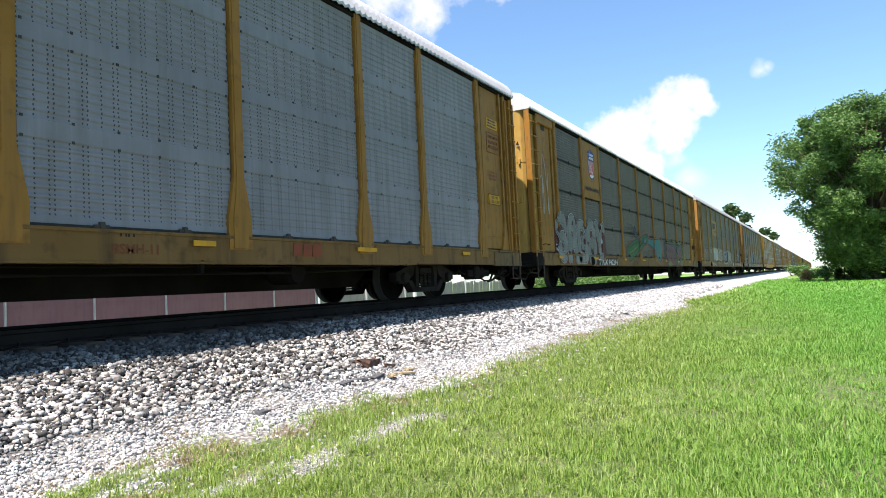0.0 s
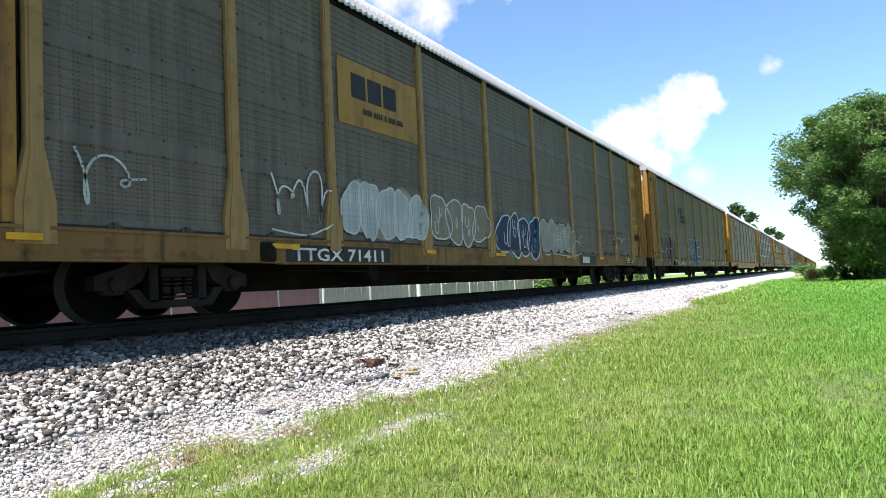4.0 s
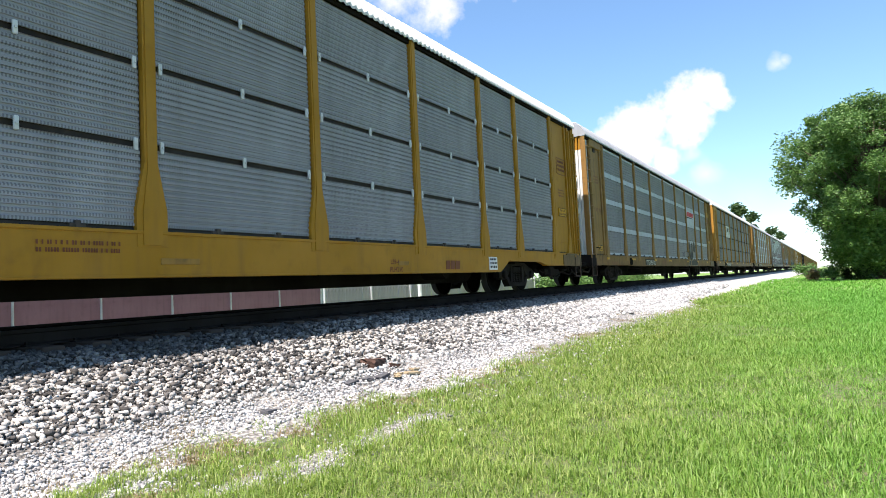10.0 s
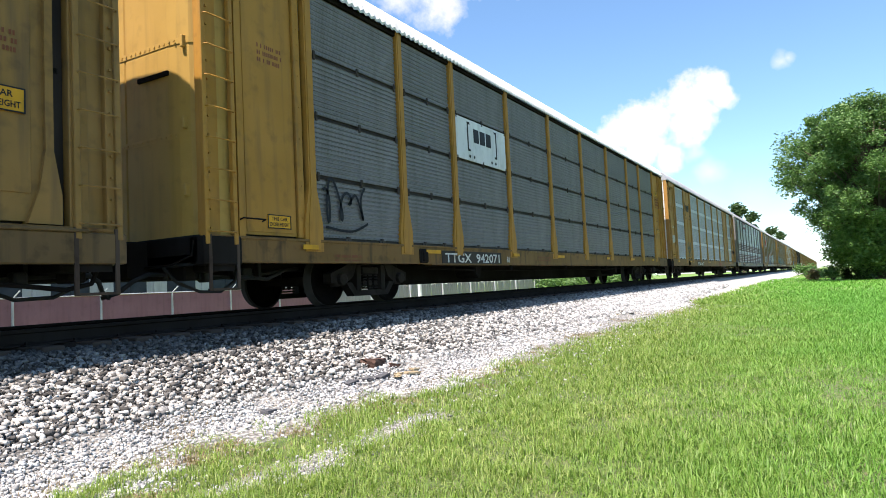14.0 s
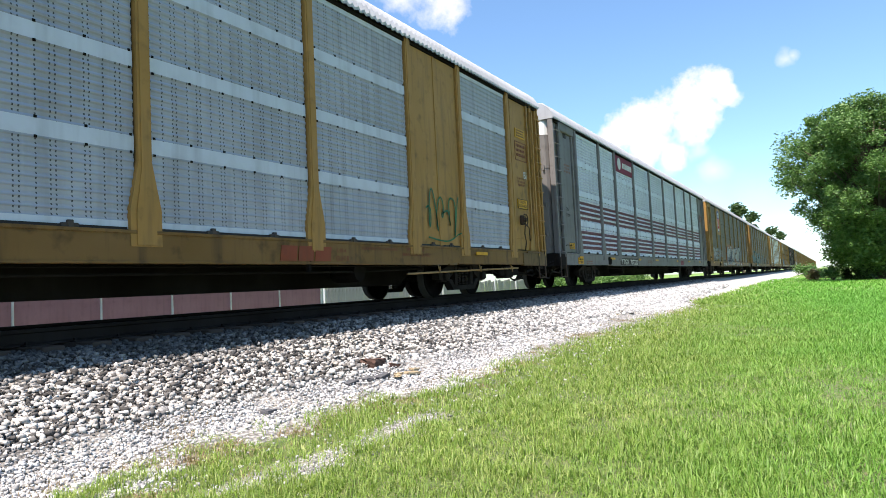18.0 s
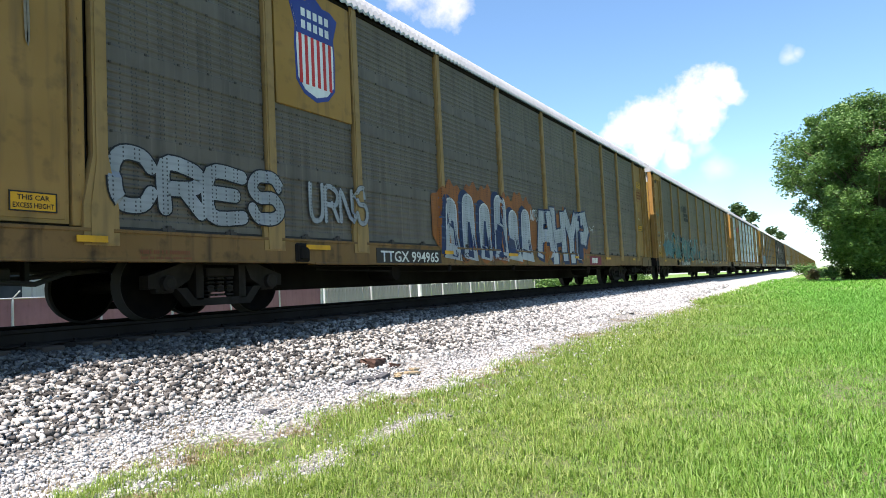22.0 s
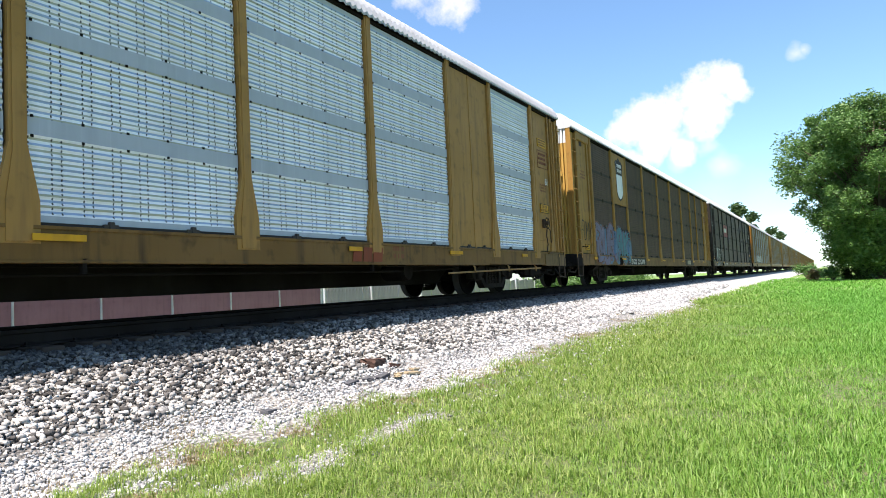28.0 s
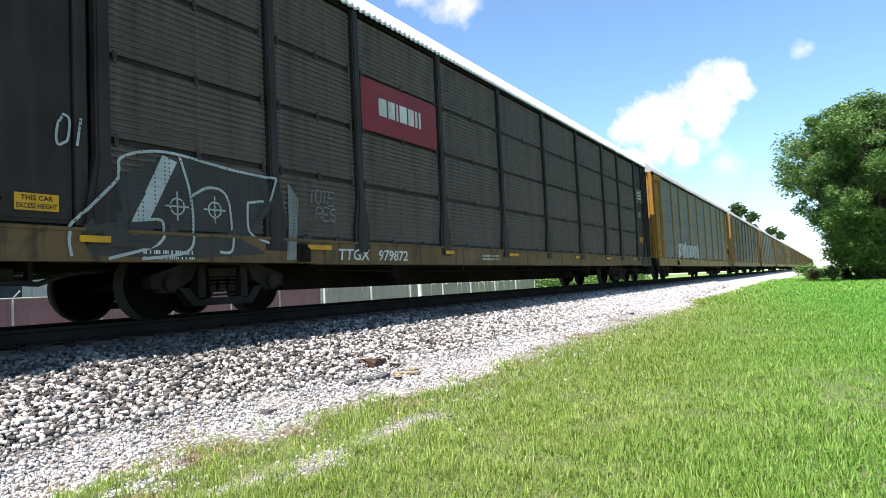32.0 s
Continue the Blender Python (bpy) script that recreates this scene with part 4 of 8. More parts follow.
def car_carrier(spec):
    """One enclosed car carrier; x runs from its leading end, z from the head of the rail, -y is the near side."""
    near = spec.get("detail", True)
    body = spec.get("body", YELLOW)
    roof_mat = spec.get("roof", ROOF_METAL)
    key = body.name
    car = thing("car_carrier_wagon", spec["label"], "railway wagon", "wagons of the freight train", (0, TRACK_Y, BODY_Z))
    part("roof", shared(("roof", roof_mat.name), roof_shape, [roof_mat]), None, car)
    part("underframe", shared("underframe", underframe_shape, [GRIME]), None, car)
    sill_mat = spec.get("sill_mat", body)
    sill = shared(("side_sill", spec.get("sill", "plain"), sill_mat.name), lambda: sill_shape(spec.get("sill", "plain")), [sill_mat])
    part("side_sill", sill, None, car)
    far = part("side_sill", sill, None, car)
    far.rotation_euler, far.location = (0, 0, math.pi), (LENGTH, 0, 0)
    part("far_side_wall", shared(("far_side_wall", key), lambda: Shape().box(0.1, SKIN - 0.05, 0.97, LENGTH - 0.1, SKIN, EAVE), [body]), None, car)
    part("deck", shared("deck", lambda: Shape().box(0.1, -SKIN + 0.1, 0.96, LENGTH - 0.1, SKIN - 0.05, 1.0).box(0.6, -SKIN + 0.1, 2.6, LENGTH - 0.6, SKIN - 0.05, 2.66).box(0.6, -SKIN + 0.1, 4.2, LENGTH - 0.6, SKIN - 0.05, 4.26), [GRIME]), None, car)
    part("top_rail", shared(("top_rail", key), lambda: Shape().box(0.05, -HALF + 0.03, 4.91, LENGTH - 0.05, -HALF + 0.10, 4.985, 0.01), [GRIME]), None, car)
    for p in POSTS:
        part("post", shared(("post", spec.get("post_mat", body).name), post_shape, [spec.get("post_mat", body)]), None, car, at=(p, 0, 0))
    # ends
    door = spec.get("door", "smooth")
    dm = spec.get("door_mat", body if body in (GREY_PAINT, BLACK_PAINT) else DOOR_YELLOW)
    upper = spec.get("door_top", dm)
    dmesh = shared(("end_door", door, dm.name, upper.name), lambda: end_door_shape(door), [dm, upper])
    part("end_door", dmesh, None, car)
    if door != "ribbed" and near:
        for z in (2.3, 3.55):
            seam = part("door_seam", shared(("door_seam", dm.name), door_seam_shape, [dm]), None, car, at=(0, 0, z))
            tagged(part("rivets", shared(("rivets", dm.name), rivet_row_shape, [dm]), None, seam), kind="stuff")
    d2 = part("end_door", shared(("end_door", door, body.name, body.name), lambda: end_door_shape(door), [body, body]), None, car)
    d2.rotation_euler, d2.location = (0, 0, math.pi), (LENGTH, 0, 0)
    pm = shared(("end_panel", key), end_panel_shape, [body, BLACK_PAINT])
    part("end_panel", pm, None, car)
    mir = shared(("end_panel_back", key), lambda: mirrored(end_panel_shape(True)), [body, BLACK_PAINT])
    part("end_panel", mir, None, car, at=(LENGTH, 0, 0))
    lad = shared(("ladder", key), ladder_shape, [body])
    part("ladder", lad, None, car, at=(0.0, -HALF + 0.03, 0))
    part("ladder", lad, None, car, at=(LENGTH - 0.54, -HALF + 0.03, 0))
    # screens
    ends = POSTS
    skip = spec.get("solid", {})
    for i, (a, b) in enumerate(zip(ends, ends[1:])):
        a, b = a + 0.11, b - 0.11
        w = round(b - a, 2)
        if i in skip:
            part("side_panel", shared(("side_panel", w, key), lambda: Shape().box(0, -0.004, 0, w, 0.03, EAVE - FLOOR - 0.05, 0.004).box(w * 0.48, -0.02, 0, w * 0.52, 0.0, EAVE - FLOOR - 0.05, 0.004), [body]), None, car, "plain painted steel panel", at=(a, -SKIN, FLOOR))
            continue
        # black sheet added behind the screens, as shade in their gaps
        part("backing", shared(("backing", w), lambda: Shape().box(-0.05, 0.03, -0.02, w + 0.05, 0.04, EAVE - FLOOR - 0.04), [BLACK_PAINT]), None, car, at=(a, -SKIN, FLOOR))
        if spec["screen"] == "columns":
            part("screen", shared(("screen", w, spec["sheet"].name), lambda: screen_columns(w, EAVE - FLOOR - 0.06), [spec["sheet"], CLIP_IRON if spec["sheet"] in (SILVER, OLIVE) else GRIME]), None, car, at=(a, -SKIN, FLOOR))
        else:
            for j, (z0, z1) in enumerate(zip(ROWS, ROWS[1:])):
                h = round(z1 - z0 - 0.07, 3)
                part("screen", shared(("screen_panel", w, h, spec["sheet"].name), lambda: screen_rows(w, h), [spec["sheet"]]), None, car, at=(a, -SKIN - 0.002 * ((i * 7 + j * 3) % 4), z0 + 0.035))
            if near:
                clip_mat = spec.get("clip", CLIP_IRON)
                for z in ROWS[1:4]:
                    for x in (a + 0.06, (a + b) / 2, b - 0.06):
                        part("panel_clip", shared(("panel_clip", clip_mat.name), lambda: Shape().box(-0.024, -0.03, -0.07, 0.024, 0.0, 0.07, 0.006).box(-0.012, -0.045, -0.012, 0.012, -0.028, 0.012), [clip_mat]), None, car, at=(x, -SKIN, z))
    if near:
        for a, b in zip(POSTS, POSTS[1:]):           # the dark slot at the foot of each bay, with its latches
            part("drain_slot", shared(("drain_slot", round(b - a, 2)), lambda: Shape().box(0.22, -SKIN - 0.016, 0.975, b - a - 0.22, -SKIN + 0.02, 1.018), [BLACK_PAINT]), None, car, at=(a, 0, 0))
            for f in (0.33, 0.7):
                part("screen_latch", shared("screen_latch", lambda: Shape().box(-0.09, -SKIN - 0.035, 0.985, 0.09, -SKIN, 1.03, 0.006).box(-0.03, -SKIN - 0.05, 0.96, 0.03, -SKIN, 1.06, 0.006), [CLIP_IRON]), None, car, at=(a + (b - a) * f, 0, 0))
        part("door_latch", shared("door_latch", lambda: Shape().prism([(-0.03, 3.12), (0.01, 3.12), (0.01, 3.18), (-0.03, 3.18)], -0.92, -0.3), [GRIME]), None, car)
        for z in (1.5, 2.38, 3.45):
            part("door_hinge", shared(("door_hinge", dm.name), lambda: Shape().box(-0.005, -1.2, 0, 0.06, -1.15, 0.16, 0.008), [dm]), None, car, at=(0, 0, z))
    # running gear
    for c in TRUCKS:
        for side in (-1, 1):
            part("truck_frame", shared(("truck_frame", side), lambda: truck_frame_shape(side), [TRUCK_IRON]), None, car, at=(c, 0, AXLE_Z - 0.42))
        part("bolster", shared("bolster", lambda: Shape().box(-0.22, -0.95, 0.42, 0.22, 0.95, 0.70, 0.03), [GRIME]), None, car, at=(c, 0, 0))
        for dx in (-0.865, 0.865):
            axle = part("wheelset", shared("axle", lambda: Shape().lathe([(0.08, -0.95), (0.08, 0.95)], 0, 0, 0, 12), [GRIME]), None, car, at=(c + dx, 0, AXLE_Z))
            part("wheel", shared("wheel", lambda: Shape().lathe(wheel_profile(), 0, 0, 0, 36), [WHEEL], True), None, axle, at=(0, -0.75, 0))
            w2 = part("wheel", MESHES["wheel"], None, axle, at=(0, 0.75, 0))
            w2.rotation_euler = (0, 0, math.pi)
    for x, turn in ((0.0, 0), (LENGTH, math.pi)):
        cp = part("coupler", shared("coupler", coupler_shape, [GRIME]), None, car, at=(x, 0, 0))
        cp.rotation_euler = (0, 0, turn)
        part("brake_pipe", shared(("brake_pipe", turn), lambda: hose_shape(turn), [RUBBER]), None, car, at=(x, 0, 0))
    # steps and buffers at the corners
    for x in (0.05, LENGTH - 0.55):
        step = part("sill_step", shared("sill_step", lambda: Shape().box(0.0, -HALF - 0.012, 0.27, 0.05, -HALF + 0.012, 0.98, 0.004).box(0.45, -HALF - 0.012, 0.27, 0.5, -HALF + 0.012, 0.98, 0.004).box(0.05, -HALF - 0.01, 0.27, 0.45, -HALF + 0.09, 0.30), [RUSTED]), None, car, at=(x, 0, 0))
        part("step_plate", shared("step_plate", lambda: Shape().box(0.05, -HALF + 0.05, 0.52, 0.45, -HALF + 0.07, 0.96), [GRIME]), None, step)
    if near:
        part("end_sill", shared(("end_sill", sill_mat.name), lambda: Shape().box(25.95, -HALF - 0.006, 0.60, LENGTH + 0.04, -HALF + 0.1, 0.93, 0.012).box(26.2, -HALF - 0.03, 0.93, 27.1, -HALF + 0.06, 0.965, 0.008).box(LENGTH, -1.3, 0.6, LENGTH + 0.05, 1.3, 0.95), [body if body in (GREY_PAINT, BLACK_PAINT) else DIRTY]), None, car, "grimy end of the side sill")
        part("corner_pocket", shared("corner_pocket", lambda: Shape().box(-0.02, -HALF - 0.005, 0.60, 0.6, -1.25, 0.968, 0.015), [GRIME]), None, car, "near-black corner of the underframe")
        for x, way in ((0.0, 1), (LENGTH, -1)):
            draft = part("draft_sill", shared("draft_sill", lambda: Shape().box(-0.3, -0.42, 0.46, 1.6, 0.42, 0.96, 0.03).box(-0.02, -1.42, 0.62, 0.24, 1.42, 0.985, 0.02).box(0.24, -1.2, 0.52, 0.5, -0.5, 0.8, 0.02).box(0.1, -1.0, 0.42, 0.3, -0.72, 0.62, 0.02), [GRIME]), None, car, at=(x, 0, 0))
            draft.scale = (way, 1, 1)
        part("brake_gear", shared("brake_gear", lambda: Shape().box(24.95, -1.32, 0.36, 26.05, -1.12, 0.52, 0.02).box(25.2, -1.38, 0.30, 25.45, -1.05, 0.6, 0.03).lathe([(0.13, -0.3), (0.15, -0.25), (0.15, 0.0)], 25.8, -0.95, 0.45, 12)
             .tube([(26.0, -1.25, 0.45), (26.5, -1.3, 0.4), (27.0, -1.3, 0.34), (27.3, -1.25, 0.4), (27.42, -1.2, 0.6)], 0.026, 7).tube([(24.6, -1.25, 0.5), (24.9, -1.25, 0.42), (25.2, -1.25, 0.42)], 0.02, 6), [GRIME]), None, car, "black brake gear and sagging hose")
    return car


def mirrored(s):
    s.v = [(-x, y, z) for x, y, z in s.v]
    s.f = [f[::-1] for f in s.f]
    return s


def wheel_steel():
    """Dark wheel with a bright worn rim and grease marks."""
    m, nt, b = material("wheel_steel", 0.9)
    b.inputs["Specular IOR Level"].default_value = 0.06
    co = nt.nodes.new("ShaderNodeTexCoord").outputs["Object"]
    sep = nt.nodes.new("ShaderNodeSeparateXYZ")
    nt.links.new(co, sep.inputs[0])
    r = maths(nt, "SQRT", maths(nt, "ADD", maths(nt, "MULTIPLY", sep.outputs[0], sep.outputs[0]), maths(nt, "MULTIPLY", sep.outputs[2], sep.outputs[2])))
    rim = maths(nt, "GREATER_THAN", r, 0.432)
    c = mixer(nt, ramp(nt, noise_of(nt, 6, 4), 0.4, 0.7), (0.003, 0.0026, 0.0023), (0.007, 0.005, 0.004))
    c = mixer(nt, rim, c, (0.05, 0.047, 0.045))
    nt.links.new(c, b.inputs["Base Color"])
    return m


WHEEL = wheel_steel()

# ---- ground, bed of the track, rails ----


def grass_edge(x):
    """Where the grass gives way to the stone, on the near side of the track."""
    base = np.interp(x, [-60, 2, 2.8, 3.4, 4.7, 5.8, 6.5, 8.4, 11.5, 14, 18.6, 20.5, 24.5, 29, 50, 120], [3.9, 3.85, 4.05, 4.45, 4.5, 4.35, 3.85, 4.25, 4.75, 4.6, 5.35, 4.6, 4.3, 5.4, 5.8, 6.0])
    return base + 0.06 * np.sin(x * 2.1) + 0.07 * np.sin(x * 5.3 + 1) + 0.05 * np.sin(x * 11.7)


def bed_height(y):
    """Height of the stone bed across the track."""
    return np.interp(y, [3.0, 4.1, 4.7, 6.7, 7.1, 9.25, 9.6, 12.2, 13.0], [-0.06, 0.0, 0.06, 0.66, 0.69, 0.69, 0.66, -0.3, -0.45])


def soil_material():
    """Mown grass seen from far: green patches, straw, bare soil, mottled at several sizes."""
    m, nt, b = material("grass_ground", 0.9)
    c = mixer(nt, ramp(nt, noise_of(nt, 0.25, 6), 0.35, 0.65), (0.1, 0.2, 0.0231), (0.146, 0.246, 0.0347))
    c = mixer(nt, ramp(nt, noise_of(nt, 3.0, 6), 0.4, 0.7), c, (0.0693, 0.146, 0.0154))
    c = mixer(nt, ramp(nt, noise_of(nt, 30.0, 5), 0.5, 0.75), c, (0.2, 0.239, 0.0616))
    c = mixer(nt, maths(nt, "MULTIPLY", ramp(nt, noise_of(nt, 1.3, 5), 0.5, 0.68), 0.2), c, (0.231, 0.208, 0.115))
    # close by, thatch and earth show between the blades
    sep = nt.nodes.new("ShaderNodeSeparateXYZ")
    nt.links.new(nt.nodes.new("ShaderNodeTexCoord").outputs["Object"], sep.inputs[0])
    earth = mixer(nt, ramp(nt, noise_of(nt, 6.0, 6), 0.4, 0.65), (0.0886, 0.112, 0.0308), (0.0655, 0.104, 0.0216))
    earth = mixer(nt, ramp(nt, noise_of(nt, 26.0, 6), 0.5, 0.75), earth, (0.208, 0.185, 0.1))
    strip = maths(nt, "ABSOLUTE", maths(nt, "SUBTRACT", maths(nt, "ADD", sep.outputs[1], maths(nt, "MULTIPLY", noise_of(nt, 2.2, 5), 0.5)), 3.49))
    strip = maths(nt, "MULTIPLY", maths(nt, "SUBTRACT", 1.0, ramp(nt, strip, 0.05, 0.26)), maths(nt, "MULTIPLY", ramp(nt, sep.outputs[0], 2.3, 2.8), maths(nt, "SUBTRACT", 1.0, ramp(nt, sep.outputs[0], 5.0, 5.8))))
    gritty = mixer(nt, ramp(nt, noise_of(nt, 40.0, 6), 0.42, 0.62), (0.20, 0.18, 0.145), (0.42, 0.405, 0.375))
    earth = mixer(nt, strip, earth, gritty)
    c = mixer(nt, ramp(nt, sep.outputs[0], 14.0, 50.0), earth, c)
    nt.links.new(c, b.inputs["Base Color"])
    bump(nt, b, noise_of(nt, 25, 6), 0.8, 0.06)
    return m


def dust_material():
    """Crushed limestone dust between the stones."""
    m, nt, b = material("stone_dust", 0.95)
    c = mixer(nt, ramp(nt, noise_of(nt, 1.2, 6), 0.35, 0.65), (0.339, 0.32, 0.289), (0.462, 0.447, 0.42))
    c = mixer(nt, ramp(nt, noise_of(nt, 14.0, 7), 0.45, 0.7), c, (0.193, 0.169, 0.139))
    v = node(nt, "ShaderNodeTexVoronoi", Scale=22.0)
    nt.links.new(nt.nodes.new("ShaderNodeTexCoord").outputs["Object"], v.inputs["Vector"])
    c = mixer(nt, ramp(nt, v.outputs["Distance"], 0.35, 0.8), c, (0.131, 0.119, 0.104))
    sep = nt.nodes.new("ShaderNodeSeparateXYZ")
    nt.links.new(nt.nodes.new("ShaderNodeTexCoord").outputs["Object"], sep.inputs[0])
    # bed blackened under the bank's stones, painting shade into their gaps
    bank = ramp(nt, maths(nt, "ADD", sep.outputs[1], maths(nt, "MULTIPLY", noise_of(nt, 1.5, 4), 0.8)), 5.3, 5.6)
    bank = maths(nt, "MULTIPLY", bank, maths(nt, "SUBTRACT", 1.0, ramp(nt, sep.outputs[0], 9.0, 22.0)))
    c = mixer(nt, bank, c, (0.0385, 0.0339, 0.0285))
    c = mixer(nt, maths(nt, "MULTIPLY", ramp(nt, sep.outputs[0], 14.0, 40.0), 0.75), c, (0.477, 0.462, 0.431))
    nt.links.new(c, b.inputs["Base Color"])
    bump(nt, b, maths(nt, "SUBTRACT", 1.0, v.outputs["Distance"]), 0.9, 0.05)
    return m


def stone_material():
    m, nt, b = material("ballast_stone", 0.85)
    rnd = nt.nodes.new("ShaderNodeNewGeometry").outputs["Random Per Island"]
    r = nt.nodes.new("ShaderNodeValToRGB")
    r.color_ramp.elements[0].color, r.color_ramp.elements[1].color = (0.027, 0.0231, 0.02, 1), (0.57, 0.551, 0.516, 1)
    for at, col in ((0.20, (0.0462, 0.0408, 0.0354, 1)), (0.36, (0.131, 0.119, 0.106, 1)), (0.52, (0.323, 0.308, 0.285, 1)), (0.72, (0.508, 0.493, 0.462, 1)), (0.88, (0.424, 0.377, 0.316, 1))):
        r.color_ramp.elements.new(at).color = col
    nt.links.new(rnd, r.inputs[0])
    c = mixer(nt, ramp(nt, noise_of(nt, 60, 4), 0.4, 0.7), r.outputs[0], (0.231, 0.216, 0.2), "MULTIPLY")
    c = mixer(nt, 0.35, r.outputs[0], c)
    soot = ramp(nt, noise_of(nt, 0.9, 5), 0.48, 0.7)
    c = mixer(nt, maths(nt, "MULTIPLY", soot, 0.22), c, (0.055, 0.053, 0.049))
    # washed, dusty stone at the foot of the bank and farther along
    sep = nt.nodes.new("ShaderNodeSeparateXYZ")
    nt.links.new(nt.nodes.new("ShaderNodeTexCoord").outputs["Object"], sep.inputs[0])
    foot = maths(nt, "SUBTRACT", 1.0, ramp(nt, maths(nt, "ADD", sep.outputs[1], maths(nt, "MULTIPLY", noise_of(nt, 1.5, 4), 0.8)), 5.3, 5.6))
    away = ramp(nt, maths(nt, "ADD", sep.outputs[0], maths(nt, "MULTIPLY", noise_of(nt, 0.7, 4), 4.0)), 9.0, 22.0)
    grime_shade = maths(nt, "MULTIPLY", ramp(nt, maths(nt, "ADD", sep.outputs[1], maths(nt, "MULTIPLY", noise_of(nt, 0.8, 4), 1.2)), 6.5, 7.3), 0.86)
    c = mixer(nt, grime_shade, c, (0.036, 0.034, 0.031))    # the train's shade beside the rail, put into the stone colour
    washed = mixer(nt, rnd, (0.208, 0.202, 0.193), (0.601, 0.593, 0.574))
    c = mixer(nt, maths(nt, "MULTIPLY", maths(nt, "MULTIPLY", maths(nt, "MAXIMUM", foot, away), 0.8), maths(nt, "SUBTRACT", 1.0, grime_shade)), c, washed)
    nt.links.new(c, b.inputs["Base Color"])
    bump(nt, b, noise_of(nt, 90, 3), 0.3, 0.004)
    return m


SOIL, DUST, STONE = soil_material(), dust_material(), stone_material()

# one sheet to the horizon: level grass on the near side, a little lower beyond the track
gx = np.array([-400, -120, -40, -12, *np.arange(-6, 60, 2.0), 70, 90, 120, 180, 300, 600, 1200, 2600])
gy = np.array([-1500, -500, -150, -60, -30, -16, -8, -4, -2, 0, 1.5, 3, 4, 5.5, 8, 10.5, 13, 18, 24, 40, 80, 200, 600, 1800])
GX, GY = np.meshgrid(gx, gy, indexing="ij")
rng = np.random.default_rng(3)
GZ = np.where(GY > 9, -0.55, np.where(GY > 5, -0.25, 0.0)) + np.where((GY < 3.5) & (GX < 100), rng.normal(0, 0.025, GX.shape), 0)
n1, n2 = GX.shape
idx = np.arange(n1 * n2).reshape(n1, n2)
quads = np.stack([idx[:-1, :-1], idx[1:, :-1], idx[1:, 1:], idx[:-1, 1:]], -1).reshape(-1, 4)
ground = new("ground", fast_mesh("ground", np.stack([GX, GY, GZ], -1).reshape(-1, 3), quads, [SOIL], smooth=True))
tagged(ground, "mown green lawn reaching to the horizon", "ground", kind="structure")

bx = np.concatenate([np.arange(-60, -4, 4.0), np.arange(-4, 60, 0.5), np.arange(60, 900, 12.0)])
by = np.array([3.2, 3.7, 4.1, 4.4, 4.7, 5.2, 5.7, 6.2, 6.75, 7.1, 8.17, 9.25, 9.6, 10.5, 12.2, 13.0])
BX, BY = np.meshgrid(bx, by, indexing="ij")
BZ = bed_height(BY) + rng.normal(0, 0.012, BX.shape)
BZ = np.where(BY < grass_edge(BX) - 0.5, np.minimum(BZ, -0.05), BZ)
n1, n2 = BX.shape
idx = np.arange(n1 * n2).reshape(n1, n2)
quads = np.stack([idx[:-1, :-1], idx[1:, :-1], idx[1:, 1:], idx[:-1, 1:]], -1).reshape(-1, 4)
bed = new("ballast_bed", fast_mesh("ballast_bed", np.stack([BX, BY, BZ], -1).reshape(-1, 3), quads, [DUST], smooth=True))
tagged(bed, "pale crushed limestone bed under the railway track", "track bed", kind="structure")


def rail_shape(x0, x1):
    prof = [(-0.07, -0.175), (0.07, -0.175), (0.065, -0.162), (0.012, -0.145), (0.010, -0.05), (0.036, -0.036), (0.036, -0.006), (0.028, 0.0), (-0.028, 0.0), (-0.036, -0.006), (-0.036, -0.036), (-0.010, -0.05), (-0.012, -0.145), (-0.065, -0.162)]
    return Shape().run(prof, x0, x1)


track = thing("railway_track", "dark steel rails on ties in pale crushed stone", "railway track", at=(0, TRACK_Y, RAIL_Z))
for side in (-1, 1):
    part("rail", rail_shape(-60, 880), [RAIL_STEEL], track, at=(0, side * 0.7525, 0))
TIE = paint("weathered_tie", (0.06, 0.045, 0.035), rough=0.9, dirt=0.4)
tie_mesh = Shape().box(-0.115, -1.28, -0.40, 0.115, 1.28, -0.178, 0.012).mesh("tie", [TIE])
spike_mesh = Shape().box(-0.1, -0.19, 0.0, 0.1, 0.19, 0.012).box(-0.06, -0.11, 0.0, -0.04, -0.075, 0.045).box(0.04, 0.075, 0.0, 0.06, 0.11, 0.045).mesh("tie_plate", [RAIL_STEEL])
for i in range(90):
    part("tie", tie_mesh, None, track, at=(-4 + 0.52 * i, 0, 0))
    part("tie_plate", spike_mesh, None, track, at=(-4 + 0.52 * i, -0.7525, -0.178))


STONY = ((2.95, 3.28, 0.16), (3.4, 3.08, 0.15), (3.65, 3.2, 0.2), (4.15, 3.2, 0.12), (4.62, 3.26, 0.22), (5.05, 3.3, 0.14), (2.7, 3.75, 0.1))   # patches in the lawn


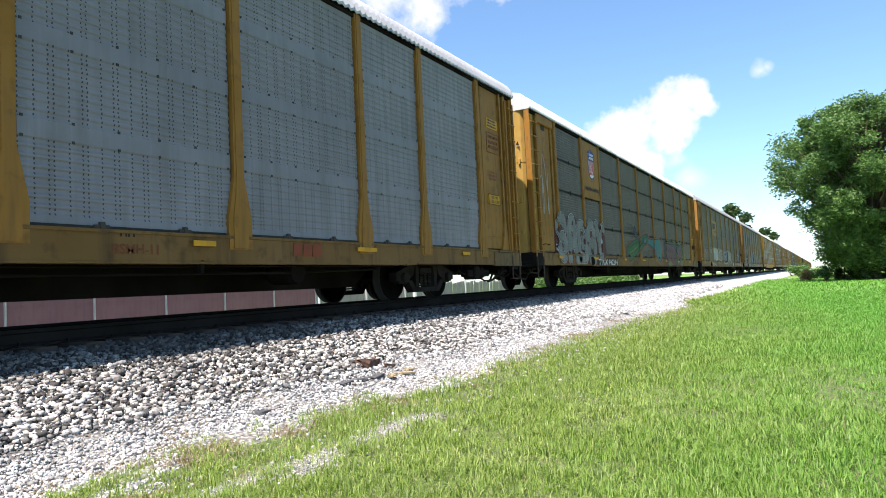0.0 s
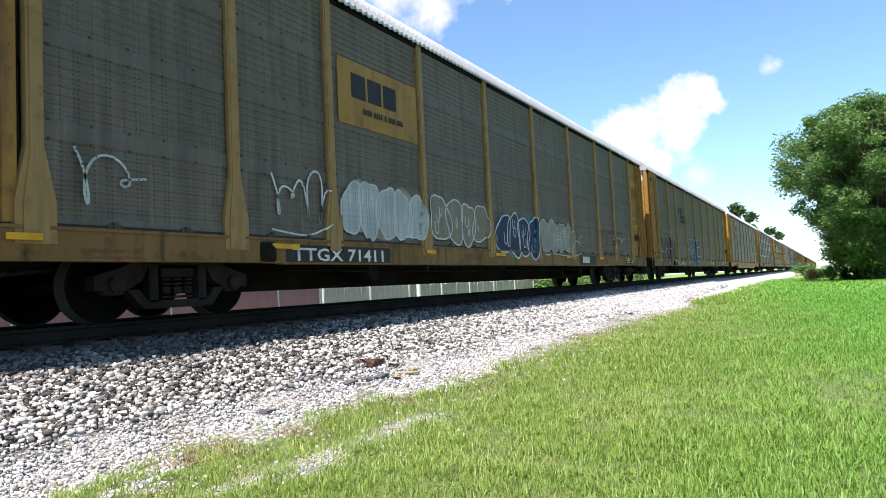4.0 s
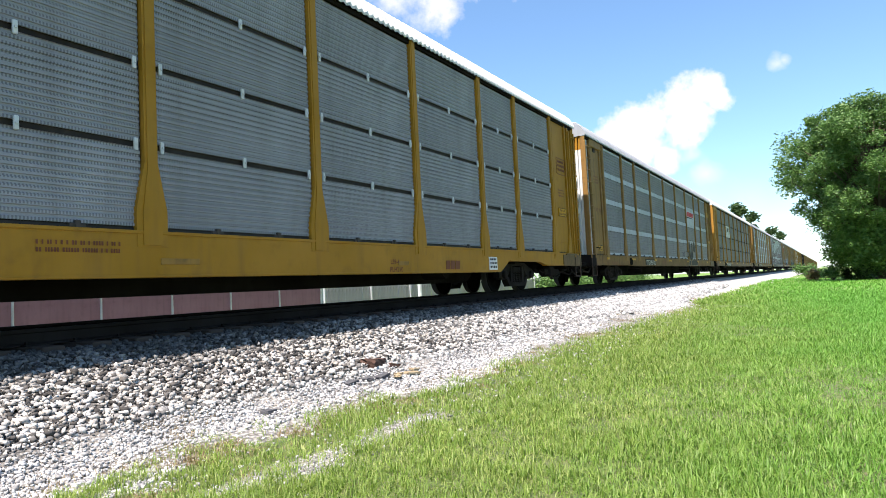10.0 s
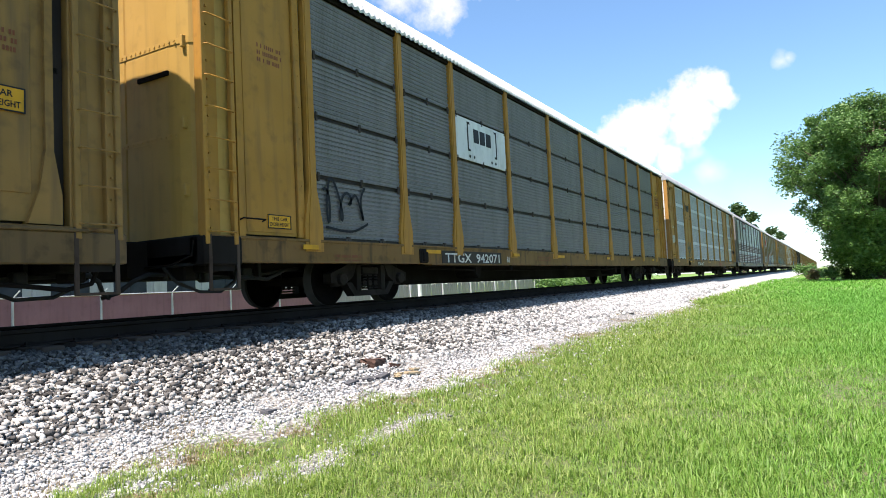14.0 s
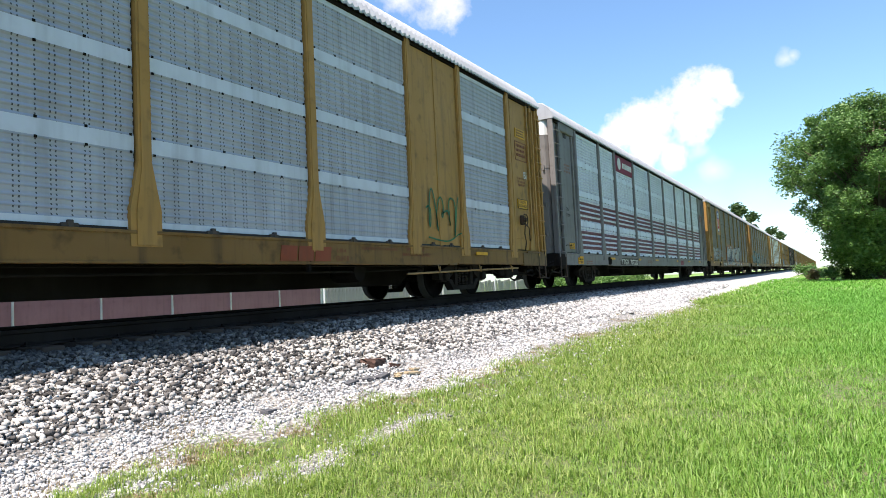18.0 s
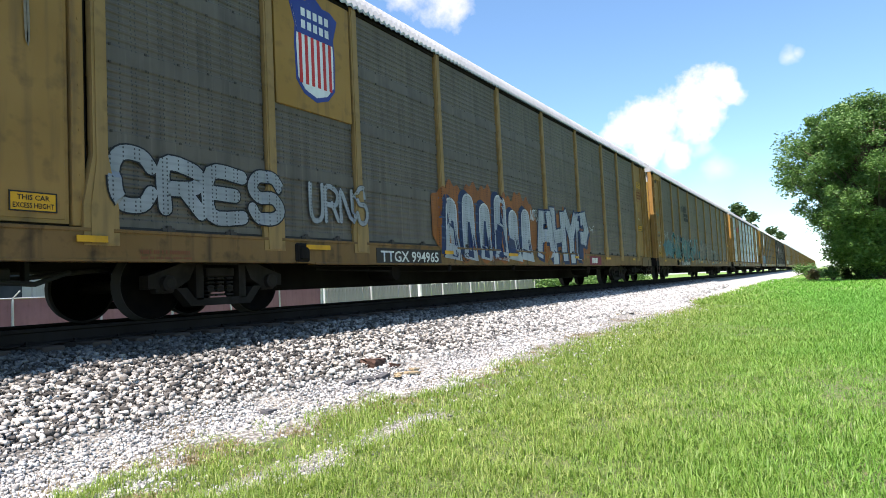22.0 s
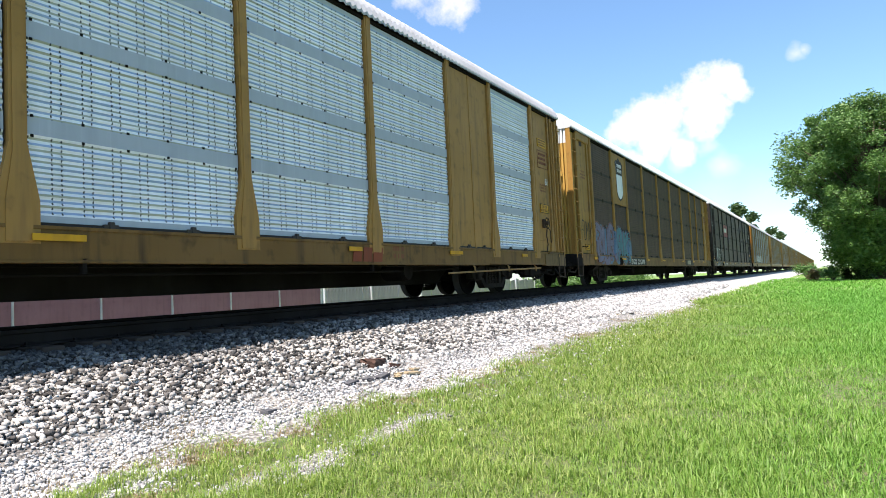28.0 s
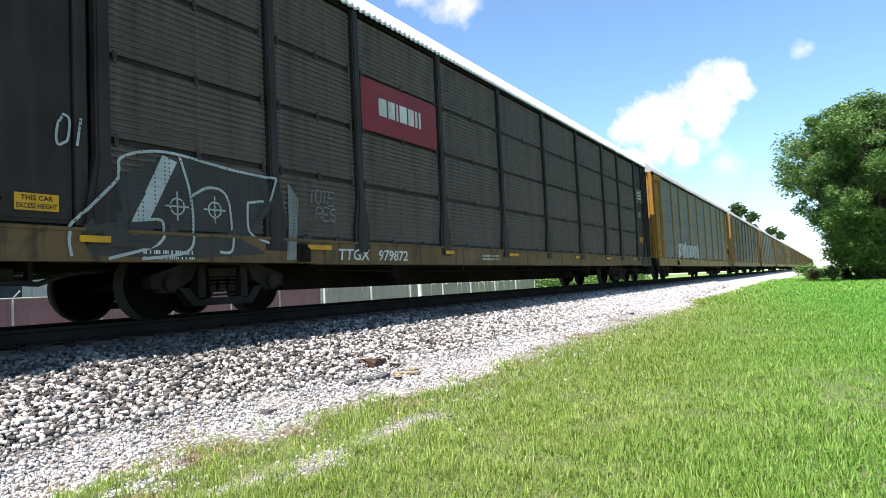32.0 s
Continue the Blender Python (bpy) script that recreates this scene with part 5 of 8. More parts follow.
def scatter_stones(name, xs, ys, zs, size, seed):
    """Broken stones as uneven six-sided lumps, all in one mesh."""
    r = np.random.default_rng(seed)
    n = len(xs)
    cube = np.array([[-1, -1, -1], [1, -1, -1], [1, 1, -1], [-1, 1, -1], [-1, -1, 1], [1, -1, 1], [1, 1, 1], [-1, 1, 1]], float)
    faces = np.array([[3, 2, 1, 0], [4, 5, 6, 7], [0, 1, 5, 4], [1, 2, 6, 5], [2, 3, 7, 6], [3, 0, 4, 7]])
    v = cube[None] * (0.5 + r.uniform(-0.36, 0.16, (n, 8, 3)))
    v *= (size[:, None] * r.uniform([0.8, 0.6, 0.5], [1.4, 1.05, 1.0], (n, 3)))[:, None, :]
    a, b_ = r.uniform(0, 6.283, n), r.normal(0, 1.1, n)
    ca, sa, cb, sb = np.cos(a), np.sin(a), np.cos(b_), np.sin(b_)
    x, y, z = v[..., 0], v[..., 1], v[..., 2]
    y, z = y * cb[:, None] - z * sb[:, None], y * sb[:, None] + z * cb[:, None]
    x, y = x * ca[:, None] - y * sa[:, None], x * sa[:, None] + y * ca[:, None]
    p = np.stack([x + xs[:, None], y + ys[:, None], z + zs[:, None]], -1).reshape(-1, 3)
    q = (faces[None] + (np.arange(n) * 8)[:, None, None]).reshape(-1, 4)
    return new(name, fast_mesh(name, p, q, [STONE]))


def spread(r, n, x0, x1, power):
    """Places along x, thinning out with distance."""
    return x0 + (x1 - x0) * r.random(n) ** power


r = np.random.default_rng(11)
n = 104000
sx = spread(r, n, 1.2, 46, 1.75)
sy = 4.35 + (7.10 - 4.35) * r.random(n) ** 0.92
keep = sy > grass_edge(sx) - 0.1 + r.normal(0, 0.12, n)
sx, sy = sx[keep], sy[keep]
ss = r.uniform(0.024, 0.064, len(sx)) * np.where(sy > 5.1 - 0.012 * sx, 1.0, 0.55)
ss *= 0.86 + 0.026 * sx
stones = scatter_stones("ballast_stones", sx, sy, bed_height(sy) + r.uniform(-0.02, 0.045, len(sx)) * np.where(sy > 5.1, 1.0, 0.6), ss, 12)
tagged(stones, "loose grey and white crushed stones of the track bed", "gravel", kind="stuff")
n = 30000
sx = spread(r, n, 1.5, 26, 1.6)
sy = grass_edge(sx) + np.where(r.random(n) < 0.94, np.abs(r.normal(0.0, 0.55, n)) - 0.15, r.normal(-0.7, 0.6, n))
sz = np.maximum(bed_height(sy), 0.0)
fine = np.ones(n)
for px, py, pr in STONY:
    k = r.integers(0, n, 200)
    fine[k] = 0.42
    sx[k], sy[k], sz[k] = r.normal(px, pr * 1.3, 200), r.normal(py, pr * 0.6, 200), 0.0
grit = scatter_stones("gravel", sx, sy, sz + 0.004, r.uniform(0.01, 0.032, n) * fine * (1 + 0.02 * sx), 13)
tagged(grit, "small white limestone gravel at the edge of the lawn", "gravel", kind="stuff")


def grass_material(name, a, b_, c_, lush=None):
    m, nt, bs = material(name, 0.55)
    rnd = nt.nodes.new("ShaderNodeNewGeometry").outputs["Random Per Island"]
    rp = nt.nodes.new("ShaderNodeValToRGB")
    rp.color_ramp.elements[0].color, rp.color_ramp.elements[1].color = (*a, 1), (*c_, 1)
    rp.color_ramp.elements.new(0.55).color = (*b_, 1)
    nt.links.new(rnd, rp.inputs[0])
    patch = ramp(nt, noise_of(nt, 0.35, 4), 0.35, 0.65)
    col = mixer(nt, maths(nt, "MULTIPLY", patch, 0.5), rp.outputs[0], a)
    if lush:                                     # lusher away from the stones
        sep = nt.nodes.new("ShaderNodeSeparateXYZ")
        nt.links.new(nt.nodes.new("ShaderNodeTexCoord").outputs["Object"], sep.inputs[0])
        way = maths(nt, "SUBTRACT", maths(nt, "ADD", maths(nt, "MULTIPLY", sep.outputs[0], 0.12), maths(nt, "MULTIPLY", noise_of(nt, 0.8, 4), 3.0)), sep.outputs[1])
        col = mixer(nt, maths(nt, "MULTIPLY", ramp(nt, way, 0.2, 4.6), 0.8), col, lush)
    nt.links.new(col, bs.inputs["Base Color"])
    tr = nt.nodes.new("ShaderNodeBsdfTranslucent")
    nt.links.new(col, tr.inputs[0])
    mx = nt.nodes.new("ShaderNodeMixShader")
    mx.inputs[0].default_value = 0.35
    nt.links.new(bs.outputs[0], mx.inputs[1])
    nt.links.new(tr.outputs[0], mx.inputs[2])
    nt.links.new(mx.outputs[0], nt.nodes["Material Output"].inputs[0])
    return m


GRASS = grass_material("grass_blade", (0.11, 0.198, 0.018), (0.222, 0.335, 0.048), (0.43, 0.45, 0.16), (0.105, 0.325, 0.03))
DRY = grass_material("dry_grass", (0.231, 0.169, 0.077), (0.285, 0.208, 0.108), (0.339, 0.293, 0.154))


def blades(name, xs, ys, zs, h, width, mat, seed):
    """Bent, tapering blades, two faces each."""
    r = np.random.default_rng(seed)
    n = len(xs)
    a, lean = r.uniform(0, 6.283, n), np.where(r.random(n) < 0.4, r.uniform(0.8, 1.5, n), r.uniform(0.1, 0.7, n)) * h
    d = np.stack([np.cos(a), np.sin(a)], -1)
    side = np.stack([-np.sin(a), np.cos(a)], -1) * width[:, None]
    base = np.stack([xs, ys], -1)
    p = np.zeros((n, 6, 3))
    for k, (f, s, zf) in enumerate(((0, 1, 0), (0.35, 0.8, 0.6), (1.0, 0.12, 1.0))):
        c = base + d * (lean * f)[:, None]
        p[:, 2 * k, :2], p[:, 2 * k + 1, :2] = c - side * s, c + side * s
        p[:, 2 * k, 2] = p[:, 2 * k + 1, 2] = zs + h * zf * (1 - 0.38 * f * (lean / h))
    q = (np.array([[0, 1, 3, 2], [2, 3, 5, 4]])[None] + (np.arange(n) * 6)[:, None, None]).reshape(-1, 4)
    return new(name, fast_mesh(name, p.reshape(-1, 3), q, [mat]))




def patches(x, y, size, seed, octaves=3):
    """Uneven patches over the ground, about 0 to 1: smoothed random values at several sizes."""
    q = np.random.default_rng(seed)
    total, weight = np.zeros(len(x)), 0.0
    for o in range(octaves):
        g = q.random((64, 64))
        u, v = x / size * 2 ** o + 17 * o, y / size * 2 ** o + 29 * o
        i, j = np.floor(u).astype(int), np.floor(v).astype(int)
        fu, fv = u - i, v - j
        fu, fv = fu * fu * (3 - 2 * fu), fv * fv * (3 - 2 * fv)
        g00, g10 = g[i % 64, j % 64], g[(i + 1) % 64, j % 64]
        g01, g11 = g[i % 64, (j + 1) % 64], g[(i + 1) % 64, (j + 1) % 64]
        total += ((g00 * (1 - fu) + g10 * fu) * (1 - fv) + (g01 * (1 - fu) + g11 * fu) * fv) * 0.6 ** o
        weight += 0.6 ** o
    return np.clip((total / weight - 0.5) * 1.7 + 0.5, 0, 1)


n = 620000
gxx = spread(r, n, 1.6, 34, 1.75)
gyy = -1.0 + r.random(n) * 5.8 - (r.random(n) ** 1.3) * (gxx * 0.42)
over = gyy - grass_edge(gxx)
tuft = patches(gxx, gyy, 0.34, 31)
thin = patches(gxx, gyy, 1.5, 32)
fringe = np.clip(1 + over / 1.15, 0, 1) * np.clip(1.6 - gxx / 9, 0.25, 1)          # the ragged strip along the stones
stony = np.zeros(n)
for px, py, pr in STONY:
    stony = np.maximum(stony, np.clip(1.7 - np.hypot((gxx - px) * 0.8, (gyy - py) * 1.7) / pr, 0, 1))
dense = 0.58 + 0.5 * np.clip(tuft * 1.5 - 0.35, 0, 1) + 0.25 * np.clip(-gyy / 4, 0, 1) - 0.16 * np.clip(0.45 - thin, 0, 1) / 0.45
dense = dense * (1 - fringe) + fringe * np.clip((tuft - 0.42) * 4.5, 0.05, 0.98)
dense *= 1 - 0.78 * stony
dense = np.where(gxx > 9, np.maximum(dense, 0.75), dense)
keep = (over < 0.12 + 0.3 * (tuft - 0.5)) & (r.random(n) < np.clip(dense, 0.02, 1))
gxx, gyy, tuft, fringe = gxx[keep], gyy[keep], tuft[keep], fringe[keep]
gh = r.uniform(0.02, 0.082, len(gxx)) * (0.65 + 0.75 * tuft) * (1 + 0.35 * np.clip(-(gyy - 1.5) / 5, 0, 1)) * (1 + 0.02 * gxx) * (1 + 0.3 * fringe)
gw = r.uniform(0.0012, 0.0031, len(gxx)) * (1 + 0.085 * gxx)
lawn = blades("grass", gxx, gyy, np.zeros(len(gxx)) - 0.008, gh, gw, GRASS, 14)
tagged(lawn, "short bright green grass in uneven tufts", "grass", kind="stuff")
n = 120000
gxx = r.uniform(-8, 2.0, n)
gyy = r.uniform(-8, 3.9, n)
back_lawn = blades("grass", gxx, gyy, np.zeros(n) - 0.01, r.uniform(0.03, 0.09, n), r.uniform(0.003, 0.006, n), GRASS, 17)
tagged(back_lawn, "short green grass round the camera's stand", "grass", kind="stuff")
n = 70000
gxx = 26 + 60 * r.random(n) ** 1.4
gyy = grass_edge(gxx) - 0.2 - r.random(n) * (5 + gxx * 0.55)
far_lawn = blades("grass", gxx, gyy, np.zeros(n) - 0.02, r.uniform(0.08, 0.2, n), r.uniform(0.012, 0.03, n), GRASS, 15)
tagged(far_lawn, "taller green grass towards the trees", "grass", kind="stuff")
n = 60000
gxx = spread(r, n, 1.8, 30, 2.0)
gyy = grass_edge(gxx) + r.normal(-0.12, 0.34, n)
keep = patches(gxx, gyy, 0.4, 33) > 0.54
gxx, gyy, n = gxx[keep], gyy[keep], int(keep.sum())
dry = blades("dry_grass", gxx, gyy, np.maximum(bed_height(gyy), 0) - 0.01, r.uniform(0.02, 0.06, n), r.uniform(0.002, 0.004, n), DRY, 16)
tagged(dry, "dry straw-coloured weeds along the stones", "dry grass", kind="stuff")

# ---- trees ----
BARK = paint("bark", (0.09, 0.07, 0.05), rough=0.9, dirt=0.4)


def leaf_material(name, a, b_, c_):
    m = grass_material(name, a, b_, c_)
    return m


LEAF = leaf_material("leaf_green", (0.0655, 0.146, 0.0285), (0.112, 0.216, 0.0477), (0.185, 0.293, 0.0809))
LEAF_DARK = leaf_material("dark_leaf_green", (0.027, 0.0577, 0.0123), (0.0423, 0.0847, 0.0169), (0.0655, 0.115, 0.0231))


def leaf_cloud(centres, radii, per, size, seed):
    """Small leaves gathered round the ends of twigs, in uneven clumps, mostly near the outside."""
    r = np.random.default_rng(seed)
    pts = []
    for c, rad in zip(centres, radii):
        n = int(per * rad ** 2 + 40)
        u = r.normal(0, 1, (n, 3))
        u /= np.linalg.norm(u, axis=1)[:, None]
        d = rad * (0.25 + 0.85 * r.random(n) ** 0.7)
        lump = 1 + 0.22 * np.sin(5 * u[:, 0] + c[0]) * np.sin(4 * u[:, 1] + c[1]) + 0.15 * np.sin(9 * u[:, 2] + 3 * u[:, 0])
        pts.append(np.asarray(c) + u * (d * lump)[:, None] * np.array([1, 1, 0.8]))
    p = np.concatenate(pts)
    n = len(p)
    a = r.normal(0, 1, (n, 3))
    a[:, 2] *= 0.5
    a /= np.linalg.norm(a, axis=1)[:, None]
    b_ = np.cross(a, r.normal(0, 1, (n, 3)))
    b_ /= np.linalg.norm(b_, axis=1)[:, None]
    s = size * r.uniform(0.6, 1.3, n)[:, None]
    v = np.stack([p - a * s, p + b_ * s * 0.45, p + a * s, p - b_ * s * 0.45], 1).reshape(-1, 3)
    return v, np.arange(n * 4).reshape(-1, 4)


def tree(label, base, height, spread_, clumps, per, size, mat, seed, low=0.25, trunk=0.3, shape=1.0, foot=0.22, profile=None):
    """A tapered trunk, limbs that fork, and a crown of leaf clumps round the limbs' ends."""
    rr = random.Random(seed)
    t = thing("tree", label, "tree", at=base)
    s = Shape()
    top = height * 0.62
    stem = [(0, 0, -0.1)] + [(rr.uniform(-0.2, 0.2) * k, rr.uniform(-0.2, 0.2) * k, top * k / 4) for k in (1, 2, 3, 4)]
    s.tube(stem, [trunk, trunk * 0.8, trunk * 0.65, trunk * 0.5, trunk * 0.3], 9)
    centres, radii = [], []
    for i in range(clumps):
        f = (i + 0.5) / clumps
        h = height * (low + (0.95 - low) * f)
        belly = math.sin(math.pi * min(1, foot + (1 - foot) * f) ** shape) ** 0.6
        a = i * 2.4 + rr.uniform(-0.4, 0.4)
        d = spread_ * belly * rr.uniform(0.4, 1.06)
        if profile:                               # (share of the height, half width)
            d = float(np.interp(h / height, *zip(*profile))) * rr.uniform(0.35, 1.0) ** 0.7 - 0.4
        c = (d * math.cos(a), d * math.sin(a), h)
        rad = height * rr.choice((0.03, 0.04, 0.05, 0.065, 0.085)) * rr.uniform(0.8, 1.2)
        centres.append(c)
        radii.append(rad)
        z0 = max(height * 0.12, h - d * 0.8 - height * 0.1)
        z0 = min(z0, top)
        s.tube([(stem[2][0] * 0.5, stem[2][1] * 0.5, z0), (c[0] * 0.45, c[1] * 0.45, z0 + (h - z0) * 0.6), c], [trunk * 0.35, trunk * 0.22, trunk * 0.06], 5)
    part("trunk", s, [BARK], t)
    v, q = leaf_cloud(centres, radii, per, size, seed)
    crown = new("crown", fast_mesh("crown", v, q, [mat]))
    crown.parent = t
    return t


tree("tall broad-leaved tree with a full green crown at the lawn's edge", (62, -3.9, 0), 14.7, 6.3, 430, 560, 0.12, LEAF, 21, low=0.10, trunk=0.42,
     profile=((0.05, 3.2), (0.2, 3.9), (0.33, 5.2), (0.45, 6.3), (0.62, 7.2), (0.72, 7.2), (0.80, 6.6), (0.87, 5.4), (0.93, 3.8), (0.98, 1.8)))
tree("broad-leaved tree with dark green foliage behind the lawn", (66, -12.5, 0), 14.0, 6.0, 120, 600, 0.16, LEAF, 22, low=0.15, trunk=0.4)
# these five get darkened leaves, the crowns' shade put into the colour
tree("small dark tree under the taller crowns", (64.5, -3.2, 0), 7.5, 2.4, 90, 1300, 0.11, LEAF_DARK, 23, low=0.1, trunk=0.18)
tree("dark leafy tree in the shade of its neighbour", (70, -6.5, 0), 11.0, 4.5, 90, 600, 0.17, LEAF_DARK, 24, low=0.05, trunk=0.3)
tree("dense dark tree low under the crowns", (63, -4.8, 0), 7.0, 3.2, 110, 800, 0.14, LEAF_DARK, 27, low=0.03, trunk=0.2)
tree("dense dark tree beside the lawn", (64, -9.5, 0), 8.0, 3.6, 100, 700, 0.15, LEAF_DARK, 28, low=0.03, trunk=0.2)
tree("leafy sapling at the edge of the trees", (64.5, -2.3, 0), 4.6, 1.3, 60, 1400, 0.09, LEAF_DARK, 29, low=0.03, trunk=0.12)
tree("broad-leaved tree among others behind the lawn", (74, -16, 0), 13.0, 6.0, 34, 400, 0.2, LEAF, 30, low=0.1, trunk=0.35)
tree("distant tree rising behind the train", (200, 19.6, -0.5), 20.5, 4.6, 20, 90, 0.5, LEAF_DARK, 25, low=0.3, trunk=0.5)
tree("distant tree behind the train", (260, 16.2, -0.5), 17.0, 5.0, 20, 80, 0.6, LEAF_DARK, 26, low=0.2, trunk=0.5)

# ---- the fence beyond the track ----
GALV = paint("galvanised_pipe", (0.551, 0.551, 0.551), rough=0.45, metal=0.4, dirt=0.15)
SCREEN = paint("pink_mesh_screen", (0.290, 0.150, 0.165), rough=0.85, dirt=0.25)
fence = thing("chain_link_fence", "pink screened chain-link fence with pale posts beside the track", "fence", at=(0, 23.2, -0.55))
for i in range(-2, 6):
    x = 11.46 + 3.05 * i
    part("post", Shape().tube([(0, 0, 0), (0, 0, 2.02)], 0.035, 8).tube([(0, 0, 2.0), (0.12, -0.22, 2.24)], 0.02, 6), [GALV], fence, at=(x, -0.03, 0))
    if i < 5:
        part("screen", Shape().box(0.04, 0.0, 0.05, 3.01, 0.012, 1.98), [SCREEN], fence, "dusty pink screen cloth", at=(x, 0, 0))
        part("top_rail", Shape().tube([(0, 0, 2.0), (3.05, 0, 2.0)], 0.024, 6), [GALV], fence, at=(x, -0.02, 0))
# ---- beyond the fence ----
PALE_WALL = paint("pale_sheet_wall", (0.400, 0.370, 0.365), rough=0.7, dirt=0.2)
DARK_GLASS = paint("dark_window", (0.03, 0.035, 0.045), rough=0.2, dirt=0.1)
shed = thing("warehouse", "long pale grey warehouse with dark window frames behind the fence", "building", at=(0, 44, -0.55))
part("wall", Shape().box(4, 0, 0, 72, 0.3, 5.4), [PALE_WALL], shed)
part("roof", Shape().prism([(3.6, 5.4), (72.4, 5.4), (72.4, 5.75), (3.6, 5.75)], -0.4, 9), [GREY_PAINT], shed)
for i in range(15):
    x = 6.5 + 4.4 * i
    part("window", Shape().box(0, -0.05, 0, 2.6, 0.02, 1.5).box(-0.1, -0.08, -0.1, 2.7, -0.04, 0.0).box(-0.1, -0.08, 1.5, 2.7, -0.04, 1.6).box(1.27, -0.08, 0, 1.33, -0.04, 1.5), [DARK_GLASS], shed, at=(x, 0, 2.2))
    part("pilaster", Shape().box(0, -0.12, 0, 0.3, 0.0, 5.4, 0.02), [PALE_WALL], shed, at=(x - 1.2, 0, 0))
WEATHERED = paint("weathered_board", (0.370, 0.335, 0.325), rough=0.8, dirt=0.35)
boards = thing("board_fence", "weathered pale grey board fence with leaning boards", "fence", at=(27.2, 23.4, -0.55))
rr = random.Random(5)
for i in range(100):
    part("board", shared(("board", i % 6), lambda: Shape().box(0, 0, 0, 0.28, 0.03, 1.85 + 0.03 * (i % 6), 0.004), [WEATHERED]), None, boards, at=(i * 0.31, rr.uniform(-0.02, 0.02), 0))
for i in range(8):
    part("post", shared("fence_post", lambda: Shape().box(-0.06, -0.12, 0, 0.06, 0, 2.1, 0.01), [GALV], False), None, boards, at=(i * 4.2, 0, 0))
pole = thing("utility_pole", "white painted utility pole standing behind the track", "pole", at=(35.6, 22.6, -0.55))
part("shaft", Shape().tube([(0, 0, 0), (0, 0, 4), (0.02, 0, 8.5)], [0.14, 0.13, 0.10], 10), [WHITE_PAINT], pole)


def bush(label, base, r_, h, seed, mat, per=500, size=0.1):
    b_ = thing("bush", label, "bush", at=base)
    rr = random.Random(seed)
    s = Shape()
    cs, rs = [], []
    for i in range(9):
        a = i * 2.4
        c = (r_ * 0.6 * math.cos(a) * rr.uniform(0.3, 1), r_ * 0.6 * math.sin(a) * rr.uniform(0.3, 1), h * rr.uniform(0.3, 0.8))
        s.tube([(0, 0, -0.05), (c[0] * 0.5, c[1] * 0.5, c[2] * 0.6), c], [0.03, 0.02, 0.008], 5)
        cs.append(c), rs.append(r_ * rr.uniform(0.35, 0.5))
    part("stem", s, [BARK], b_)
    v, q = leaf_cloud(cs, rs, per, size, seed)
    f = new("foliage", fast_mesh("foliage", v, q, [mat]))
    f.parent = b_


for i, (x, y, r_, h) in enumerate(((58, 23, 3.0, 2.6), (64, 22, 2.6, 2.2), (71, 23.5, 3.5, 3.0), (80, 22, 3.2, 2.6), (92, 24, 4, 3.4))):
    bush("leafy green bush along the far side of the track", (x, y, -0.6), r_, h, 50 + i, LEAF, 160, 0.16)
for i, (x, y, r_, h) in enumerate(((70, 0.9, 0.9, 1.0), (76, 0.9, 1.1, 1.2), (63, -0.5, 1.2, 1.4), (61, -3.4, 1.7, 2.0), (88, 2.0, 1.6, 1.7), (62, -8, 2.2, 2.4), (64, -12, 2.4, 2.6))):
    bush("low green undergrowth at the foot of the trees", (x, y, 0), r_, h, 60 + i, LEAF if i != 0 else DRY, 240, 0.12)

# ---- litter on the stones ----
WOOD_DARK = paint("rotten_wood", (0.07, 0.04, 0.03), rough=0.9, dirt=0.5)
WOOD_PALE = paint("split_wood", (0.354, 0.277, 0.169), rough=0.8, dirt=0.2)
SLATE = paint("grey_slab", (0.0693, 0.0693, 0.0732), rough=0.8, dirt=0.2)


def chunk(name, label, category, at, size, mat, seed, turn=0.0, tilt=0.0):
    """A broken, splintered block."""
    rr = random.Random(seed)
    bm = bmesh.new()
    bmesh.ops.create_cube(bm, size=1.0)
    bmesh.ops.subdivide_edges(bm, edges=bm.edges[:], cuts=3, use_grid_fill=True)
    for v in bm.verts:
        v.co = Vector((v.co.x * size[0] * (1 + rr.uniform(-0.10, 0.10)), v.co.y * size[1] * (1 + rr.uniform(-0.12, 0.12)), v.co.z * size[2] * (1 + rr.uniform(-0.15, 0.15))))
    me = bpy.data.meshes.new(name)
    bm.to_mesh(me)
    bm.free()
    me.materials.append(mat)
    ob = new(name, me)
    ob.matrix_world = pose(*at, 0, tilt, turn)
    return tagged(ob, label, category)


chunk("tie_stub", "rotten dark stub of a wooden tie on the stones", "wood", (6.92, 5.16, 0.225), (0.36, 0.2, 0.13), WOOD_DARK, 1, 12, 6)
chunk("wood_piece", "dark splintered piece of wood on the stones", "wood", (7.15, 5.0, 0.165), (0.14, 0.08, 0.07), WOOD_DARK, 2, -30, 10)
for i, (x, y, w, t) in enumerate(((6.98, 4.80, 0.26, 20), (7.08, 4.66, 0.30, -10), (6.76, 4.68, 0.2, 40), (7.3, 4.78, 0.22, 5))):
    chunk("split_board", "pale split piece of board lying on the stones", "wood", (x, y, 0.095 + 0.006 * i), (w * 0.8, 0.08, 0.03), WOOD_PALE, 3 + i, t, 6)
for i, (x, y, w, t) in enumerate(((6.05, 4.86, 0.26, 5), (6.34, 4.84, 0.16, -25), (6.6, 4.80, 0.30, 10), (6.72, 4.9, 0.2, 30))):
    chunk("slab", "flat dark grey broken slab on the stones", "stone", (x, y, 0.12), (w * 0.85, 0.11, 0.035), SLATE, 8 + i, t, -4)
